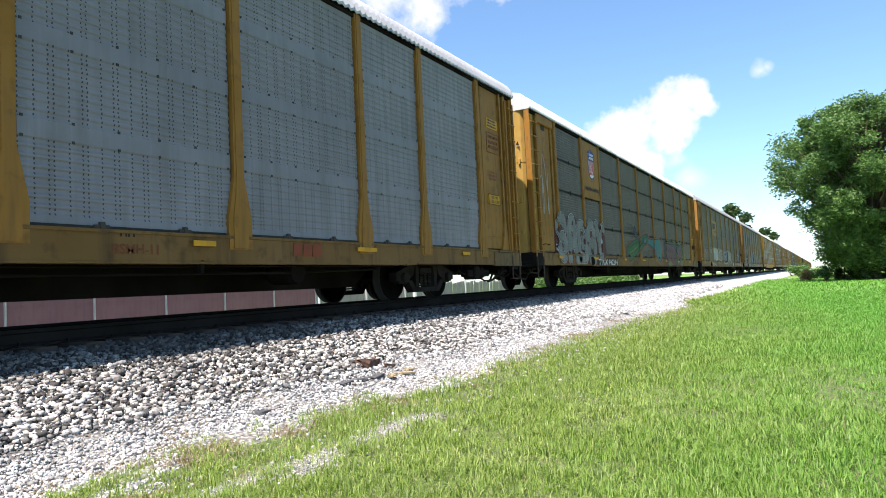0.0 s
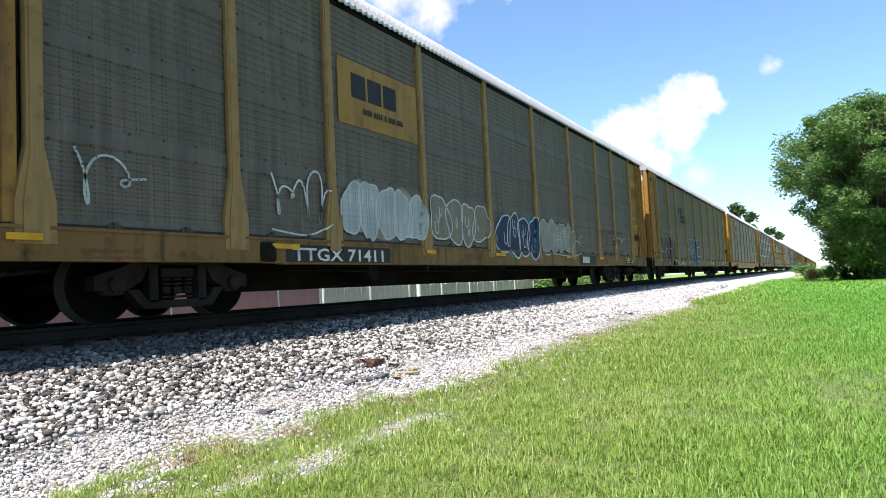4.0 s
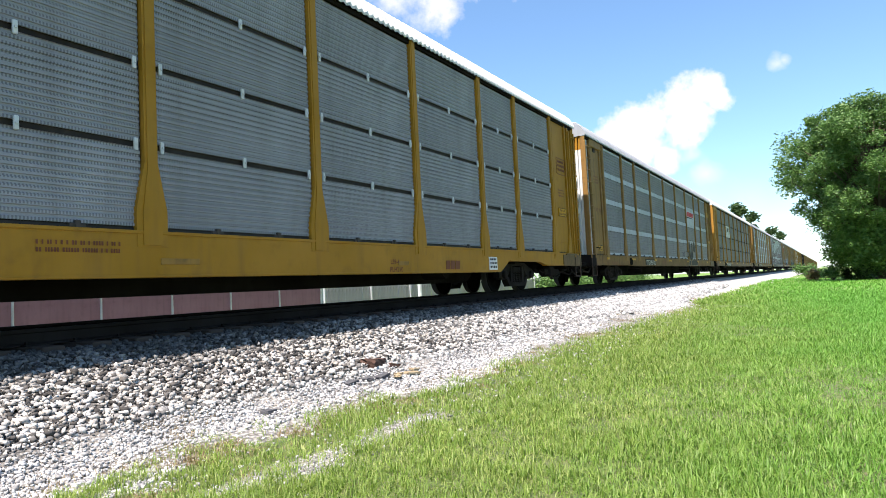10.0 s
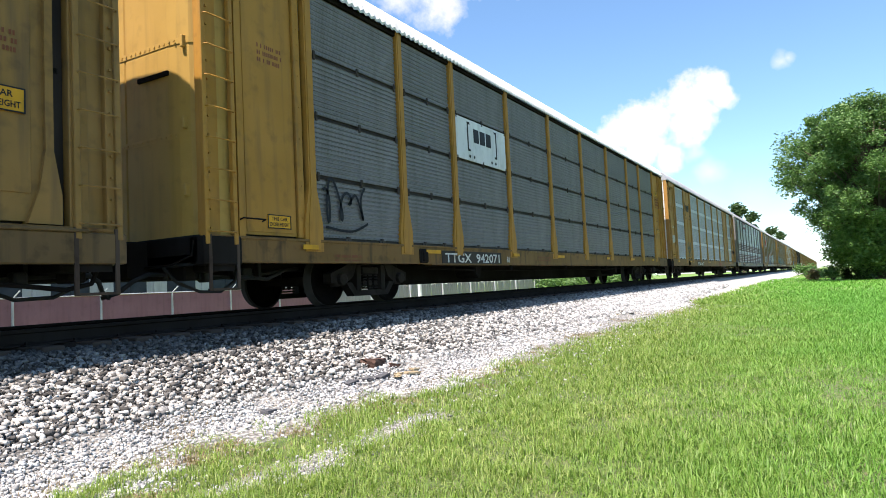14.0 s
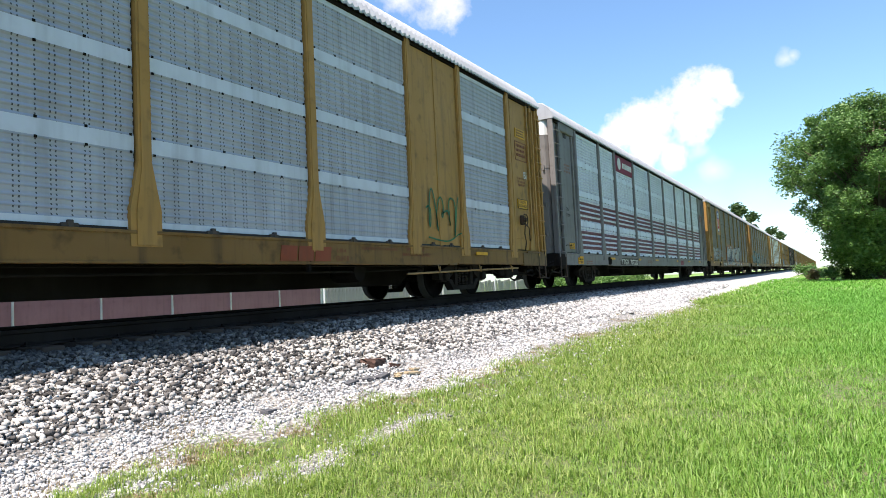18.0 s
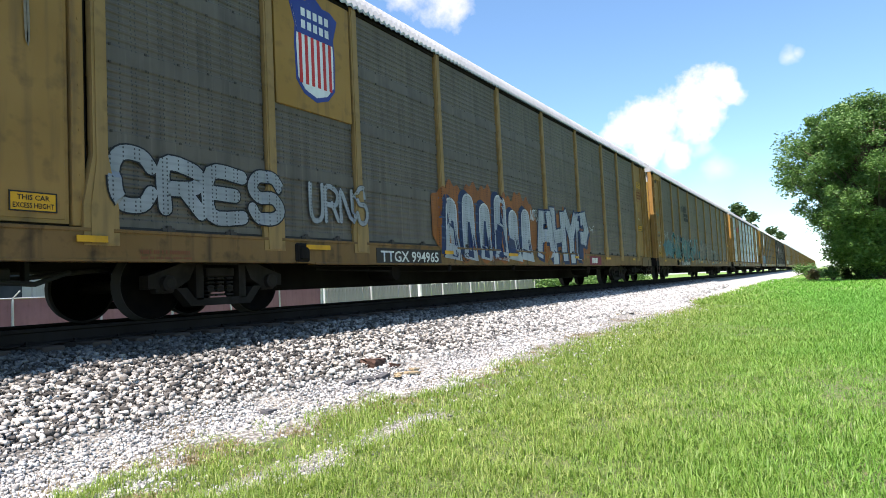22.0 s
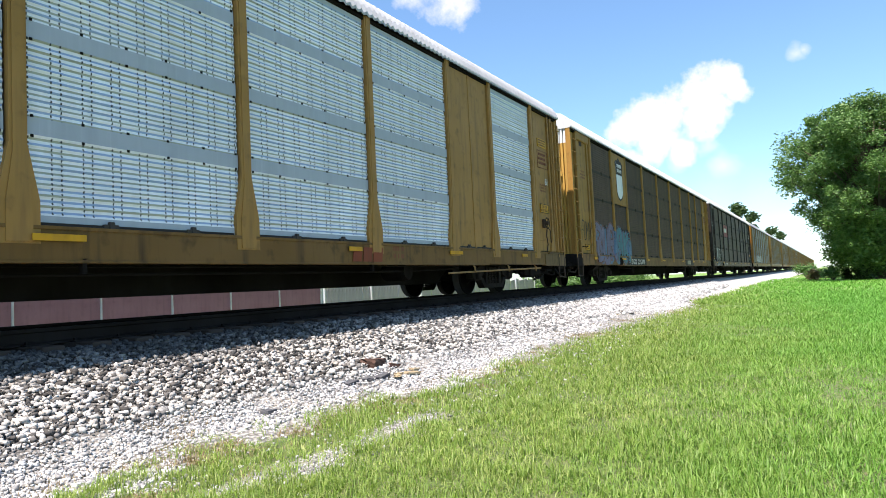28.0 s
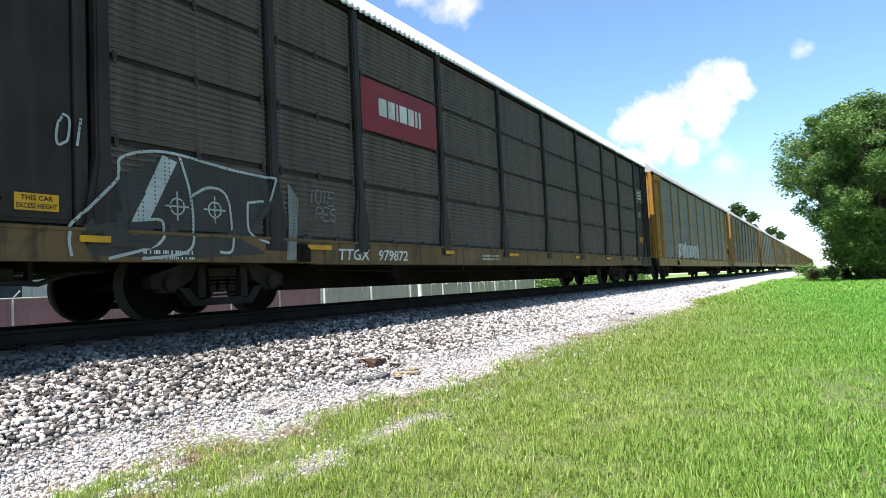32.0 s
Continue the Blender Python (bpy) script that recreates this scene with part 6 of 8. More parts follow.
chunk("slab", "flat dark grey broken slab on the stones", "stone", (4.55, 4.65, 0.07), (0.14, 0.1, 0.06), SLATE, 13, 8, 3)

# ---- clouds: a far backdrop of the sky ----


def cloud(name, azimuth, elevation, puffs, seed, soft=0.5, gain=1.0):
    """A cloud bank 3 km off on a sheet that faces the track; puffs: (across, up, radius) in metres from its middle."""
    m = bpy.data.materials.new("cloud_vapour")
    m.use_nodes = True
    nt = m.node_tree
    nt.nodes.remove(nt.nodes["Principled BSDF"])
    co = nt.nodes.new("ShaderNodeTexCoord").outputs["Object"]
    warp = node(nt, "ShaderNodeTexNoise", Scale=0.0085, Detail=9.0, Roughness=0.62)
    mp = nt.nodes.new("ShaderNodeMapping")
    mp.inputs["Location"].default_value = (seed * 91.0, seed * 37.0, 0)
    nt.links.new(co, mp.inputs[0])
    nt.links.new(mp.outputs[0], warp.inputs["Vector"])
    body = None
    for a, u, rad in puffs:
        dist = nt.nodes.new("ShaderNodeVectorMath")
        dist.operation = "DISTANCE"
        dist.inputs[1].default_value = (a, u, 0)
        nt.links.new(co, dist.inputs[0])
        f = maths(nt, "SUBTRACT", 1.0, maths(nt, "DIVIDE", dist.outputs["Value"], rad))
        body = f if body is None else maths(nt, "MAXIMUM", body, f)
    shape = maths(nt, "ADD", body, maths(nt, "MULTIPLY", maths(nt, "SUBTRACT", warp.outputs["Fac"], 0.5), 1.9))
    alpha = maths(nt, "MULTIPLY", ramp(nt, shape, 0.0, soft), gain)
    em = node(nt, "ShaderNodeEmission", Strength=0.567)
    em.inputs[0].default_value = (1, 1, 1, 1)
    tr = nt.nodes.new("ShaderNodeBsdfTransparent")
    mx = nt.nodes.new("ShaderNodeMixShader")
    nt.links.new(alpha, mx.inputs[0])
    nt.links.new(tr.outputs[0], mx.inputs[1])
    nt.links.new(em.outputs[0], mx.inputs[2])
    nt.links.new(mx.outputs[0], nt.nodes["Material Output"].inputs[0])
    w = max(abs(p[0]) + p[2] * 1.8 for p in puffs)
    h = max(abs(p[1]) + p[2] * 1.8 for p in puffs)
    n = 12
    vs = [(-w + 2 * w * i / n, -h + 2 * h * j / n, 0) for j in range(n + 1) for i in range(n + 1)]
    fs = [[j * (n + 1) + i, j * (n + 1) + i + 1, (j + 1) * (n + 1) + i + 1, (j + 1) * (n + 1) + i] for j in range(n) for i in range(n)]
    ob = part(name, Shape().add(vs, fs), [m])
    a, e = radians(azimuth), radians(elevation)
    way = Vector((math.cos(a) * math.cos(e), math.sin(a) * math.cos(e), math.sin(e)))
    ob.matrix_world = look(EYE + way * 3200, EYE + way * 6400)
    return tagged(ob, "white fair-weather cloud drifting in a blue sky", "cloud", "clouds", "structure")


CLOUDS = [
    cloud("cloud", 9.9, 11.8, [(-276, 0, 112), (-124, 37, 129), (38, 120, 129), (135, 165, 100), (-180, -83, 112), (19, 9, 103), (185, 115, 70), (-276, -166, 95), (-57, -138, 77), (90, 50, 95), (-200, 75, 95)], 1, 0.6, 0.97),
    cloud("cloud", 28.6, 24.4, [(-220, 40, 150), (-60, -30, 150), (90, 70, 120), (0, 80, 160), (310, 40, 90), (390, 70, 50)], 2, 0.9, 0.85),
    cloud("cloud", 2.2, 15.7, [(0, 0, 45), (30, 10, 30)], 3, 0.9, 0.45),
    cloud("cloud", 2.6, 5.2, [(-160, 0, 160), (60, 20, 150), (-320, 60, 140), (120, -110, 160), (-60, -150, 170), (-250, -60, 120)], 4, 1.5, 0.14),
    cloud("cloud", 9.0, 9.6, [(0, 0, 50), (-20, 50, 30), (60, -80, 80), (-130, -60, 50)], 5, 1.1, 0.5),
]

# ---- the wagons, from the front of the train ----
SILVER = sheet("silver_screen", (0.222, 0.217, 0.228), "columns", dirt=0.3, metal=0.0)
DARK_ROWS = sheet("weathered_grey_panel", (0.142, 0.122, 0.102), "rows", dirt=0.6, metal=0.0)
OLIVE = sheet("weathered_olive_screen", (0.122, 0.098, 0.073), "columns", dirt=0.7, metal=0.0)
GALV_ROWS = sheet("galvanised_panel", (0.275, 0.27, 0.28), "rows", dirt=0.2, metal=0.0)
BANDED = sheet("banded_silver_screen", (0.205, 0.20, 0.205), "columns", dirt=0.3, metal=0.0, band=(0.42, 0.44, 0.475))
MID_ROWS = sheet("grey_panel", (0.185, 0.177, 0.172), "rows", dirt=0.35, metal=0.0)
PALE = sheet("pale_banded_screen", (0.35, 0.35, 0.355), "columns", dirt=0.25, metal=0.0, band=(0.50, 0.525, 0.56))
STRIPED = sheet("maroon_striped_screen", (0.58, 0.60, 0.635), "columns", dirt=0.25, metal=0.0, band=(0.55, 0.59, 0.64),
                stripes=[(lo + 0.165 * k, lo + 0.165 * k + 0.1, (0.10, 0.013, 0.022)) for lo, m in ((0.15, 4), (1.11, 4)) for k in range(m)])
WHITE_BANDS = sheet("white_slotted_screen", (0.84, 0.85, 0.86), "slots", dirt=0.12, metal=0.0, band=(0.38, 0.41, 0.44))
BROWN_ROWS = sheet("sooty_brown_panel", (0.108, 0.074, 0.052), "rows", dirt=0.6, metal=0.0, gloss=0.1)
BLACK_ROWS = sheet("sooty_black_panel", (0.112, 0.086, 0.070), "rows", dirt=0.6, metal=0.0, gloss=0.15)

SPECS = [
    dict(n=-2, label="yellow car carrier wagon with dark weathered side screens", screen="columns", sheet=OLIVE, body=YELLOW_OLD, detail=False),
    dict(n=-1, label="yellow car carrier wagon with silver perforated side screens", screen="columns", sheet=SILVER, body=YELLOW, sill_mat=SILL_MID),
    dict(n=0, label="yellow car carrier wagon with grey panels and bright graffiti", screen="rows", sheet=DARK_ROWS, body=YELLOW, sill_mat=SILL_MID, roof=ROOF_WHITE),
    dict(n=1, post_mat=DUSTY, sill_mat=SILL_OLD, label="yellow car carrier wagon with dark screens and pale tags", screen="columns", sheet=OLIVE, body=YELLOW_OLD),
    dict(n=2, post_mat=DUSTY, sill_mat=SILL_OLD, label="yellow car carrier wagon with olive screens, maroon and navy graffiti", screen="columns", sheet=OLIVE, body=YELLOW_OLD, door_top=WHITE_PAINT),
    dict(n=3, door_mat=DOOR_BRIGHT, label="clean yellow car carrier wagon with galvanised panels and a shield", screen="rows", sheet=GALV_ROWS, body=YELLOW_NEW, sill="belly", roof=ROOF_WHITE, clip=WHITE_PAINT, door_top=WHITE_PAINT),
    dict(n=4, label="yellow car carrier wagon with pale-banded silver screens", screen="columns", sheet=BANDED, body=TAN, sill_mat=SILL_TAN, door="ribbed", door_mat=WHITE_PAINT, door_top=YELLOW_NEW),
    dict(n=5, label="yellow car carrier wagon with grey panels and a white plate", screen="rows", sheet=MID_ROWS, body=YELLOW_WARM, sill_mat=SILL_MID, door_top=WHITE_PAINT, roof=ROOF_WHITE),
    dict(n=6, label="yellow car carrier wagon with pale screens and plain yellow bays", screen="columns", sheet=PALE, body=OCHRE, sill_mat=SILL_MID, solid={1: 1, 7: 1}, door="ribbed", door_mat=WHITE_PAINT, door_top=WHITE_PAINT),
    dict(n=7, label="grey car carrier wagon with maroon-striped silver screens", screen="columns", sheet=STRIPED, body=GREY_PAINT, door_top=WHITE_PAINT),
    dict(n=8, post_mat=DUSTY, sill_mat=SILL_OLD, label="yellow car carrier wagon with dark screens, shield and white graffiti", screen="columns", sheet=OLIVE, body=DULL),
    dict(n=9, post_mat=DUSTY, sill_mat=SILL_OLD, label="yellow car carrier wagon with dark screens and turquoise graffiti", screen="columns", sheet=OLIVE, body=DULL, door_top=WHITE_PAINT),
    dict(n=10, label="yellow car carrier wagon with white slotted screens", screen="columns", sheet=WHITE_BANDS, body=OCHRE, sill_mat=SILL_MID, solid={1: 1, 7: 1}),
    dict(n=11, label="yellow car carrier wagon with sooty brown panels", screen="rows", sheet=BROWN_ROWS, body=YELLOW_PALE, sill_mat=SILL_OLD, door="ribbed", door_top=WHITE_PAINT, roof=ROOF_WHITE),
    dict(n=12, label="black car carrier wagon with sooty panels and a red plate", screen="rows", sheet=BLACK_ROWS, body=BLACK_PAINT, sill_mat=DIRTY, door_top=WHITE_PAINT, roof=ROOF_WHITE),
    dict(n=13, post_mat=DUSTY, sill_mat=DUSTY, label="yellow car carrier wagon with weathered green-grey screens", screen="columns", sheet=MID_ROWS, body=YELLOW),
]
for k in range(14, 29):
    SPECS.append(dict(n=k, label="yellow car carrier wagon far back in the train", screen="columns", sheet=(OLIVE, BANDED, OLIVE, MID_ROWS)[k % 4], body=(DUSTY, YELLOW_OLD)[k % 2], post_mat=DUSTY, detail=False))
WAGONS = {}
for sp in SPECS:
    WAGONS[sp["n"]] = car_carrier(sp)


# ---- lettering, emblems and graffiti on each wagon ----


def door_words(car, words, y, z, size, mat=BLACK_LETTER):
    """Writing on the leading end doors, read from ahead."""
    me = letters(words, size)
    me.materials.clear()
    me.materials.append(mat)
    ob = part("lettering", me, None, car, at=(-0.004, y, z))
    ob.rotation_euler = (0, 0, radians(-90))


def notice(car, x, z, w=0.55, h=0.24, back=SAFETY, ink=BLACK_LETTER, lines=2, seed=1, y=None, words=()):
    """A small riveted notice with lines of writing."""
    yy = -SKIN - 0.012 if y is None else y
    ob = part("notice_plate", Shape().box(x, yy, z, x + w, yy + 0.03, z + h, 0.003), [back], car, "small printed notice plate")
    if words:
        for i, line in enumerate(words):
            me = letters(line, h * 0.36)
            me.materials.clear()
            me.materials.append(ink)
            wide = max(v.co.x for v in me.vertices)
            me.transform(Matrix.Diagonal((min(1.0, w * 0.86 / wide), 1, 1, 1)))
            wide = min(wide, w * 0.86)
            part("lettering", me, None, ob, at=(x + (w - wide) / 2, yy - 0.003, z + h * (0.58 - 0.4 * i)))
        for k, (xa, za, xb, zb) in enumerate(((x, z, x + w, z + 0.014), (x, z + h - 0.014, x + w, z + h), (x, z, x + 0.014, z + h), (x + w - 0.014, z, x + w, z + h))):
            part("notice_border", Shape().box(xa, yy - 0.004 - 0.001 * (k // 2), za, xb, yy + 0.004, zb), [ink], ob)
        return ob
    rng = random.Random(seed)
    s = Shape()
    step = h / (lines + 0.4)
    for i in range(lines):
        zz, xx = z + h - step * (i + 1) + step * 0.1, x + w * 0.1
        while xx < x + w * 0.86:
            a = step * rng.uniform(0.3, 1.0)
            a = min(a, x + w * 0.92 - xx)
            s.add([(xx, yy - 0.003, zz), (xx + a, yy - 0.003, zz), (xx + a, yy - 0.003, zz + step * 0.55), (xx, yy - 0.003, zz + step * 0.55)], [[0, 1, 2, 3]])
            xx += a + step * 0.25
    tagged(part("notice_print", s, [ink], ob), kind="stuff")
    return ob


def frame_box(car, x, z, w, h, mat=BROWN_LETTER, seed=1, lines=3, y=None):
    """A stencilled box with worn writing in it."""
    s = Shape()
    yy = -SKIN + 0.0 if y is None else y
    t = 0.018
    for a, b_, c, d in ((x, z, x + w, z + t), (x, z + h - t, x + w, z + h), (x, z, x + t, z + h), (x + w - t, z, x + w, z + h)):
        s.box(a, yy - 0.004, b_, c, yy + 0.004, d)
    rng = random.Random(seed)
    step = h / (lines + 1)
    for i in range(lines):
        zz, xx = z + h - step * (i + 1) - step * 0.1, x + w * 0.12
        while xx < x + w * 0.82:
            a = step * rng.uniform(0.3, 0.7)
            s.box(xx, yy - 0.004, zz, xx + a, yy + 0.003, zz + step * 0.55)
            xx += a + step * 0.25
    tagged(part("stencilled_box", s, [mat], car), kind="stuff")


def reflectors(car, mat=SAFETY, z=0.83, sites=(1.75, 5.2, 9.3, 12.4, 17.3, 20.6, 24.3)):
    for i, x in enumerate(sites):
        part("reflector", shared(("reflector", mat.name, i % 2), lambda: Shape().box(0, -0.004, 0, 0.34 + 0.2 * (i % 2), 0.01, 0.07, 0.002), [mat]), None, car, "yellow reflective strip", at=(x, -HALF - (0.026 if z > 0.7 else -0.016), z))


def running_number(car, words, x0, x1, z0=0.63, z1=0.90, plain=False, shear=0.0):
    """The wagon's running number in white, on a black painted field."""
    if not plain:
        part("number_field", Shape().box(x0, -HALF + 0.012, z0, x1, -HALF + 0.03, z1, 0.002), [BLACK_PAINT], car, "black painted field for the running number")
    ob = write(car, words, x0 + 0.12, z0 + 0.035, (z1 - z0) * 1.0, WHITE_LETTER, y=-HALF + 0.006, shear=shear, label="white running number")
    wide = max(v.co.x for v in ob.data.vertices)                # broad stencil figures fill the field
    ob.data.transform(Matrix.Diagonal((min(1.6, (x1 - x0 - 0.24) / wide), 1, 1, 1)))


def underhang(car, seed, belly=False):
    """Brake cylinder, levers, cut levers and hooks that show below the sill and on the end panels."""
    rng = random.Random(seed)
    s = Shape()
    for x in () if belly else (9.5, 13.2, 17.8):
        xx = x + rng.uniform(-0.6, 0.6)
        s.box(xx, -HALF + 0.02, 0.50, xx + 0.05, -HALF + 0.08, 0.66)
    if not belly:
        part("sill_bracket", s, [GRIME], car)
    part("jack_pad", Shape().box(5.0, -HALF - 0.02, 0.64, 5.3, -HALF + 0.1, 0.92, 0.03).box(5.06, -HALF - 0.05, 0.68, 5.24, -HALF, 0.86, 0.02), [STEEL if belly else GRIME], car, "rusty jacking bracket")
    # door gear by the trailing corner: a chain box with its lever
    if (seed - 40) in (0, 1, 2, 6, 10, 13):
        ring = [(26.08 + 0.15 * math.cos(k * 0.4488), -SKIN - 0.12, 1.78 + 0.15 * math.sin(k * 0.4488)) for k in range(15)]
        winch = part("door_winch", Shape().box(26.0, -SKIN - 0.07, 1.66, 26.16, -SKIN + 0.02, 1.9, 0.02).lathe([(0.05, -0.08), (0.07, 0.0)], 26.08, -SKIN - 0.07, 1.78, 12), [RUSTED], car, "dark rusty winch for the end doors")
        part("winch_wheel", Shape().tube(ring, 0.014, 5).tube([ring[0], ring[7]], 0.01, 5).tube([ring[3], ring[10]], 0.01, 5), [RUSTED], winch)
        part("winch_lever", Shape().tube([(26.08, -SKIN - 0.1, 1.62), (26.02, -SKIN - 0.1, 1.42), (26.12, -SKIN - 0.09, 1.2), (26.1, -SKIN - 0.06, 0.99)], 0.016, 6).tube([(26.16, -SKIN - 0.06, 1.7), (26.42, -SKIN - 0.06, 1.6), (26.45, -SKIN - 0.06, 1.25)], 0.014, 6), [RUSTED], winch)
    part("grab_iron", Shape().tube([(0.6, -SKIN - 0.03, 1.2), (0.6, -SKIN - 0.1, 1.22), (1.0, -SKIN - 0.1, 1.22), (1.0, -SKIN - 0.03, 1.2)], 0.012, 5), [GRIME], car)


def mark_three(car, x, z, h, mat, w=0.95):
    """The lessor's mark on the sill, as three plain blocks."""
    block_letters(car, x, z, h, (w, w, w * 1.1), mat, 0.15, y=-HALF + 0.008, label="painted mark of three blocks")


def bracket_mark(car, x, z, w, h, mat, out=0.03):
    """A company mark drawn as two square brackets about three blocks, with pairs of dots below."""
    s = Shape()
    y = -SKIN - out
    t = h * 0.06
    for a, k in ((x, 1), (x + w, -1)):
        s.box(min(a, a + k * t), y, z + h * 0.2, max(a, a + k * t), y + 0.004, z + h)
        s.box(min(a, a + k * t * 2.6), y, z + h - t, max(a, a + k * t * 2.6), y + 0.004, z + h)
        s.box(min(a, a + k * t * 2.6), y, z + h * 0.2, max(a, a + k * t * 2.6), y + 0.004, z + h * 0.2 + t)
        for d in (0.06, 0.2):
            s.lathe([(h * 0.045, 0), (h * 0.045, 0.004)], a + k * w * d, y, z + h * 0.06, 10)
    for i in range(3):
        a = x + w * (0.2 + 0.21 * i)
        s.prism([(a, z + h * 0.48), (a + w * 0.17, z + h * 0.48), (a + w * 0.17, z + h * 0.86), (a, z + h * 0.86)], y, y + 0.004)
        if i < 2:
            s.box(a + w * 0.05, y - 0.001, z + h * 0.56, a + w * 0.17, y, z + h * 0.6)
    part("company_mark", s, [mat], car, "bracketed company mark in plain blocks")



def ray_gun(car):
    """A sprayed green ray gun with a teal barrel and a salmon halo, long and tapering."""
    outlined_shapes(car, ["9.90,1.05 10.14,1.50 10.85,1.71 11.95,1.90 13.48,2.17 14.17,2.14 14.06,1.66 12.88,1.34 11.91,1.12 10.90,0.83 10.15,0.75",
                          "13.84,1.93 14.92,1.94 17.00,1.97 16.76,0.70 15.59,0.80 14.86,1.19 14.20,1.48"], [], "salmon", "salmon", 0.03, 0.003, False)
    outlined_shapes(car, ["10.05,1.09 10.25,1.44 10.84,1.62 11.94,1.81 13.48,2.06 13.95,2.02 13.87,1.76 12.89,1.46 11.92,1.22 10.91,0.92 10.23,0.81"], ["10.24,1.07 11.10,1.22 12.39,1.56 13.46,1.80", "10.17,1.30 11.11,1.52 12.40,1.73"], "green", "night", 0.03, 0.0045)
    outlined_shapes(car, ["13.91,1.89 14.74,1.85 15.78,1.90 16.64,1.86 16.43,0.86 15.70,0.95 15.06,1.33 14.37,1.57 13.93,1.63"], ["15.18,1.70 15.35,1.50 15.28,1.34"], "teal", "night", 0.03, 0.005)
    outlined_shapes(car, ["10.48,1.18 11.11,1.32 12.16,1.57 12.04,1.47 11.10,1.19 10.48,1.06"], [], "leaf", "green", 0.012, 0.010, False)
    outlined_shapes(car, ["12.90,1.70 13.07,1.82 13.35,1.88 13.52,1.82 13.42,1.68 13.10,1.62"], ["12.83,1.57 12.75,1.68 12.91,1.83"], "sky", "night", 0.035, 0.022)
    outlined_shapes(car, ["11.28,2.17 11.46,2.30 11.64,2.15 11.90,1.96 11.84,1.86 11.52,1.85"], [], "steel", "night", 0.05, 0.006)
    thin_word(car, "BION", 10.2, 2.12, 1.0, 0.22, "black", 0.02, 17)
    thin_word(car, "HAS SEPEN", 10.4, 1.84, 1.9, 0.16, "black", 0.02, 18, drop=-0.01)
    thin_word(car, "SNOW", 10.9, 0.68, 0.6, 0.16, "black", 0.022, 16)


def outline_piece(car):
    """A large unfilled piece: pale sprayed outlines, one broad slanted band and two ringed crosses."""
    SHIFT = 0.42

    def lines(name, label, runs, width, col, layer=0.012):
        for k, run in enumerate(runs):
            s = Shape()
            ribbon(s, [(x - SHIFT, z) for x, z in run], width, layer + 0.0006 * k)
            part(name, s, [colour_of(col)], car, label)

    s = Shape()
    blob(s, [(x - SHIFT, z) for x, z in [(2.2, 0.95), (2.7, 1.6), (3.3, 1.9), (4.9, 1.8), (5.0, 1.5), (4.6, 1.0), (4.8, 0.75), (3.4, 0.66), (2.3, 0.7)]], 0.004)
    part("spray_shape", s, [colour_of("shade")], car, "dark sprayed ground of a piece")
    lines("sprayed_outline", "pale sprayed outline", [
        smooth_line([(2.1, 0.68), (2.12, 1.0), (2.62, 1.55), (2.7, 1.8), (3.25, 1.94), (4.2, 1.86), (5.03, 1.82)]),
        [(5.03, 1.82), (4.9, 1.5), (4.52, 1.44)],
        smooth_line([(4.52, 1.44), (4.54, 1.05), (4.85, 0.9)]),
        smooth_line([(3.02, 1.12), (3.2, 1.1), (3.12, 0.84), (2.5, 0.66)]),
        smooth_line([(3.45, 1.92), (3.6, 1.45), (3.62, 1.0), (3.5, 0.75), (2.9, 0.66)]),
        smooth_line([(3.62, 1.45), (3.9, 1.58), (4.18, 1.46), (4.22, 0.82), (4.0, 0.76)])], 0.035, "pale")
    for band, col in (([(3.22, 1.9), (3.42, 1.84), (3.02, 1.1), (2.8, 1.08)], "pale"), ([(5.3, 1.8), (5.52, 1.58), (5.4, 0.68), (5.2, 0.66), (5.3, 1.2)], "mist")):
        s = Shape()
        blob(s, [(x - SHIFT, z) for x, z in band], 0.009)
        part("spray_shape", s, [colour_of(col)], car, "pale sprayed band")
    for x in (3.4, 3.96):
        lines("sprayed_target", "pale sprayed ring with a cross", [[(x + 0.1 * math.cos(0.5236 * k), 1.3 + 0.1 * math.sin(0.5236 * k)) for k in range(13)], [(x - 0.17, 1.3), (x + 0.17, 1.3)], [(x, 1.13), (x, 1.48)]], 0.022, "pale", 0.02)


NUMBER_FIELD = paint("sooty_brown_field", (0.022, 0.017, 0.013), dirt=0.5, dirt_colour=(0.02, 0.015, 0.01))
SPRAY_CREAM = paint("cream_lettering", (0.32, 0.29, 0.21), dirt=0.5)


def company_bars(car, x, z):
    """A worn company mark: slanted speed lines before two heavy blocks, over two rows of blocks."""
    y = -SKIN - 0.02
    for k in range(5):
        part("mark_line", Shape().prism([(x + 0.05 * k, z + 0.50 + 0.07 * k), (x + 0.8, z + 0.50 + 0.07 * k), (x + 0.82, z + 0.535 + 0.07 * k), (x + 0.06 + 0.05 * k, z + 0.535 + 0.07 * k)], y, y + 0.004), [BLACK_LETTER], car, "black speed line of a company mark")
    block_letters(car, x + 0.86, z + 0.48, 0.36, (0.95, 0.85), BLACK_LETTER, 0.1, y=y)
    for row, count in ((0.24, 7), (0.0, 8)):
        block_letters(car, x + 0.86, z + row, 0.19, (0.72,) * count, BLACK_LETTER, 0.0, y=y)


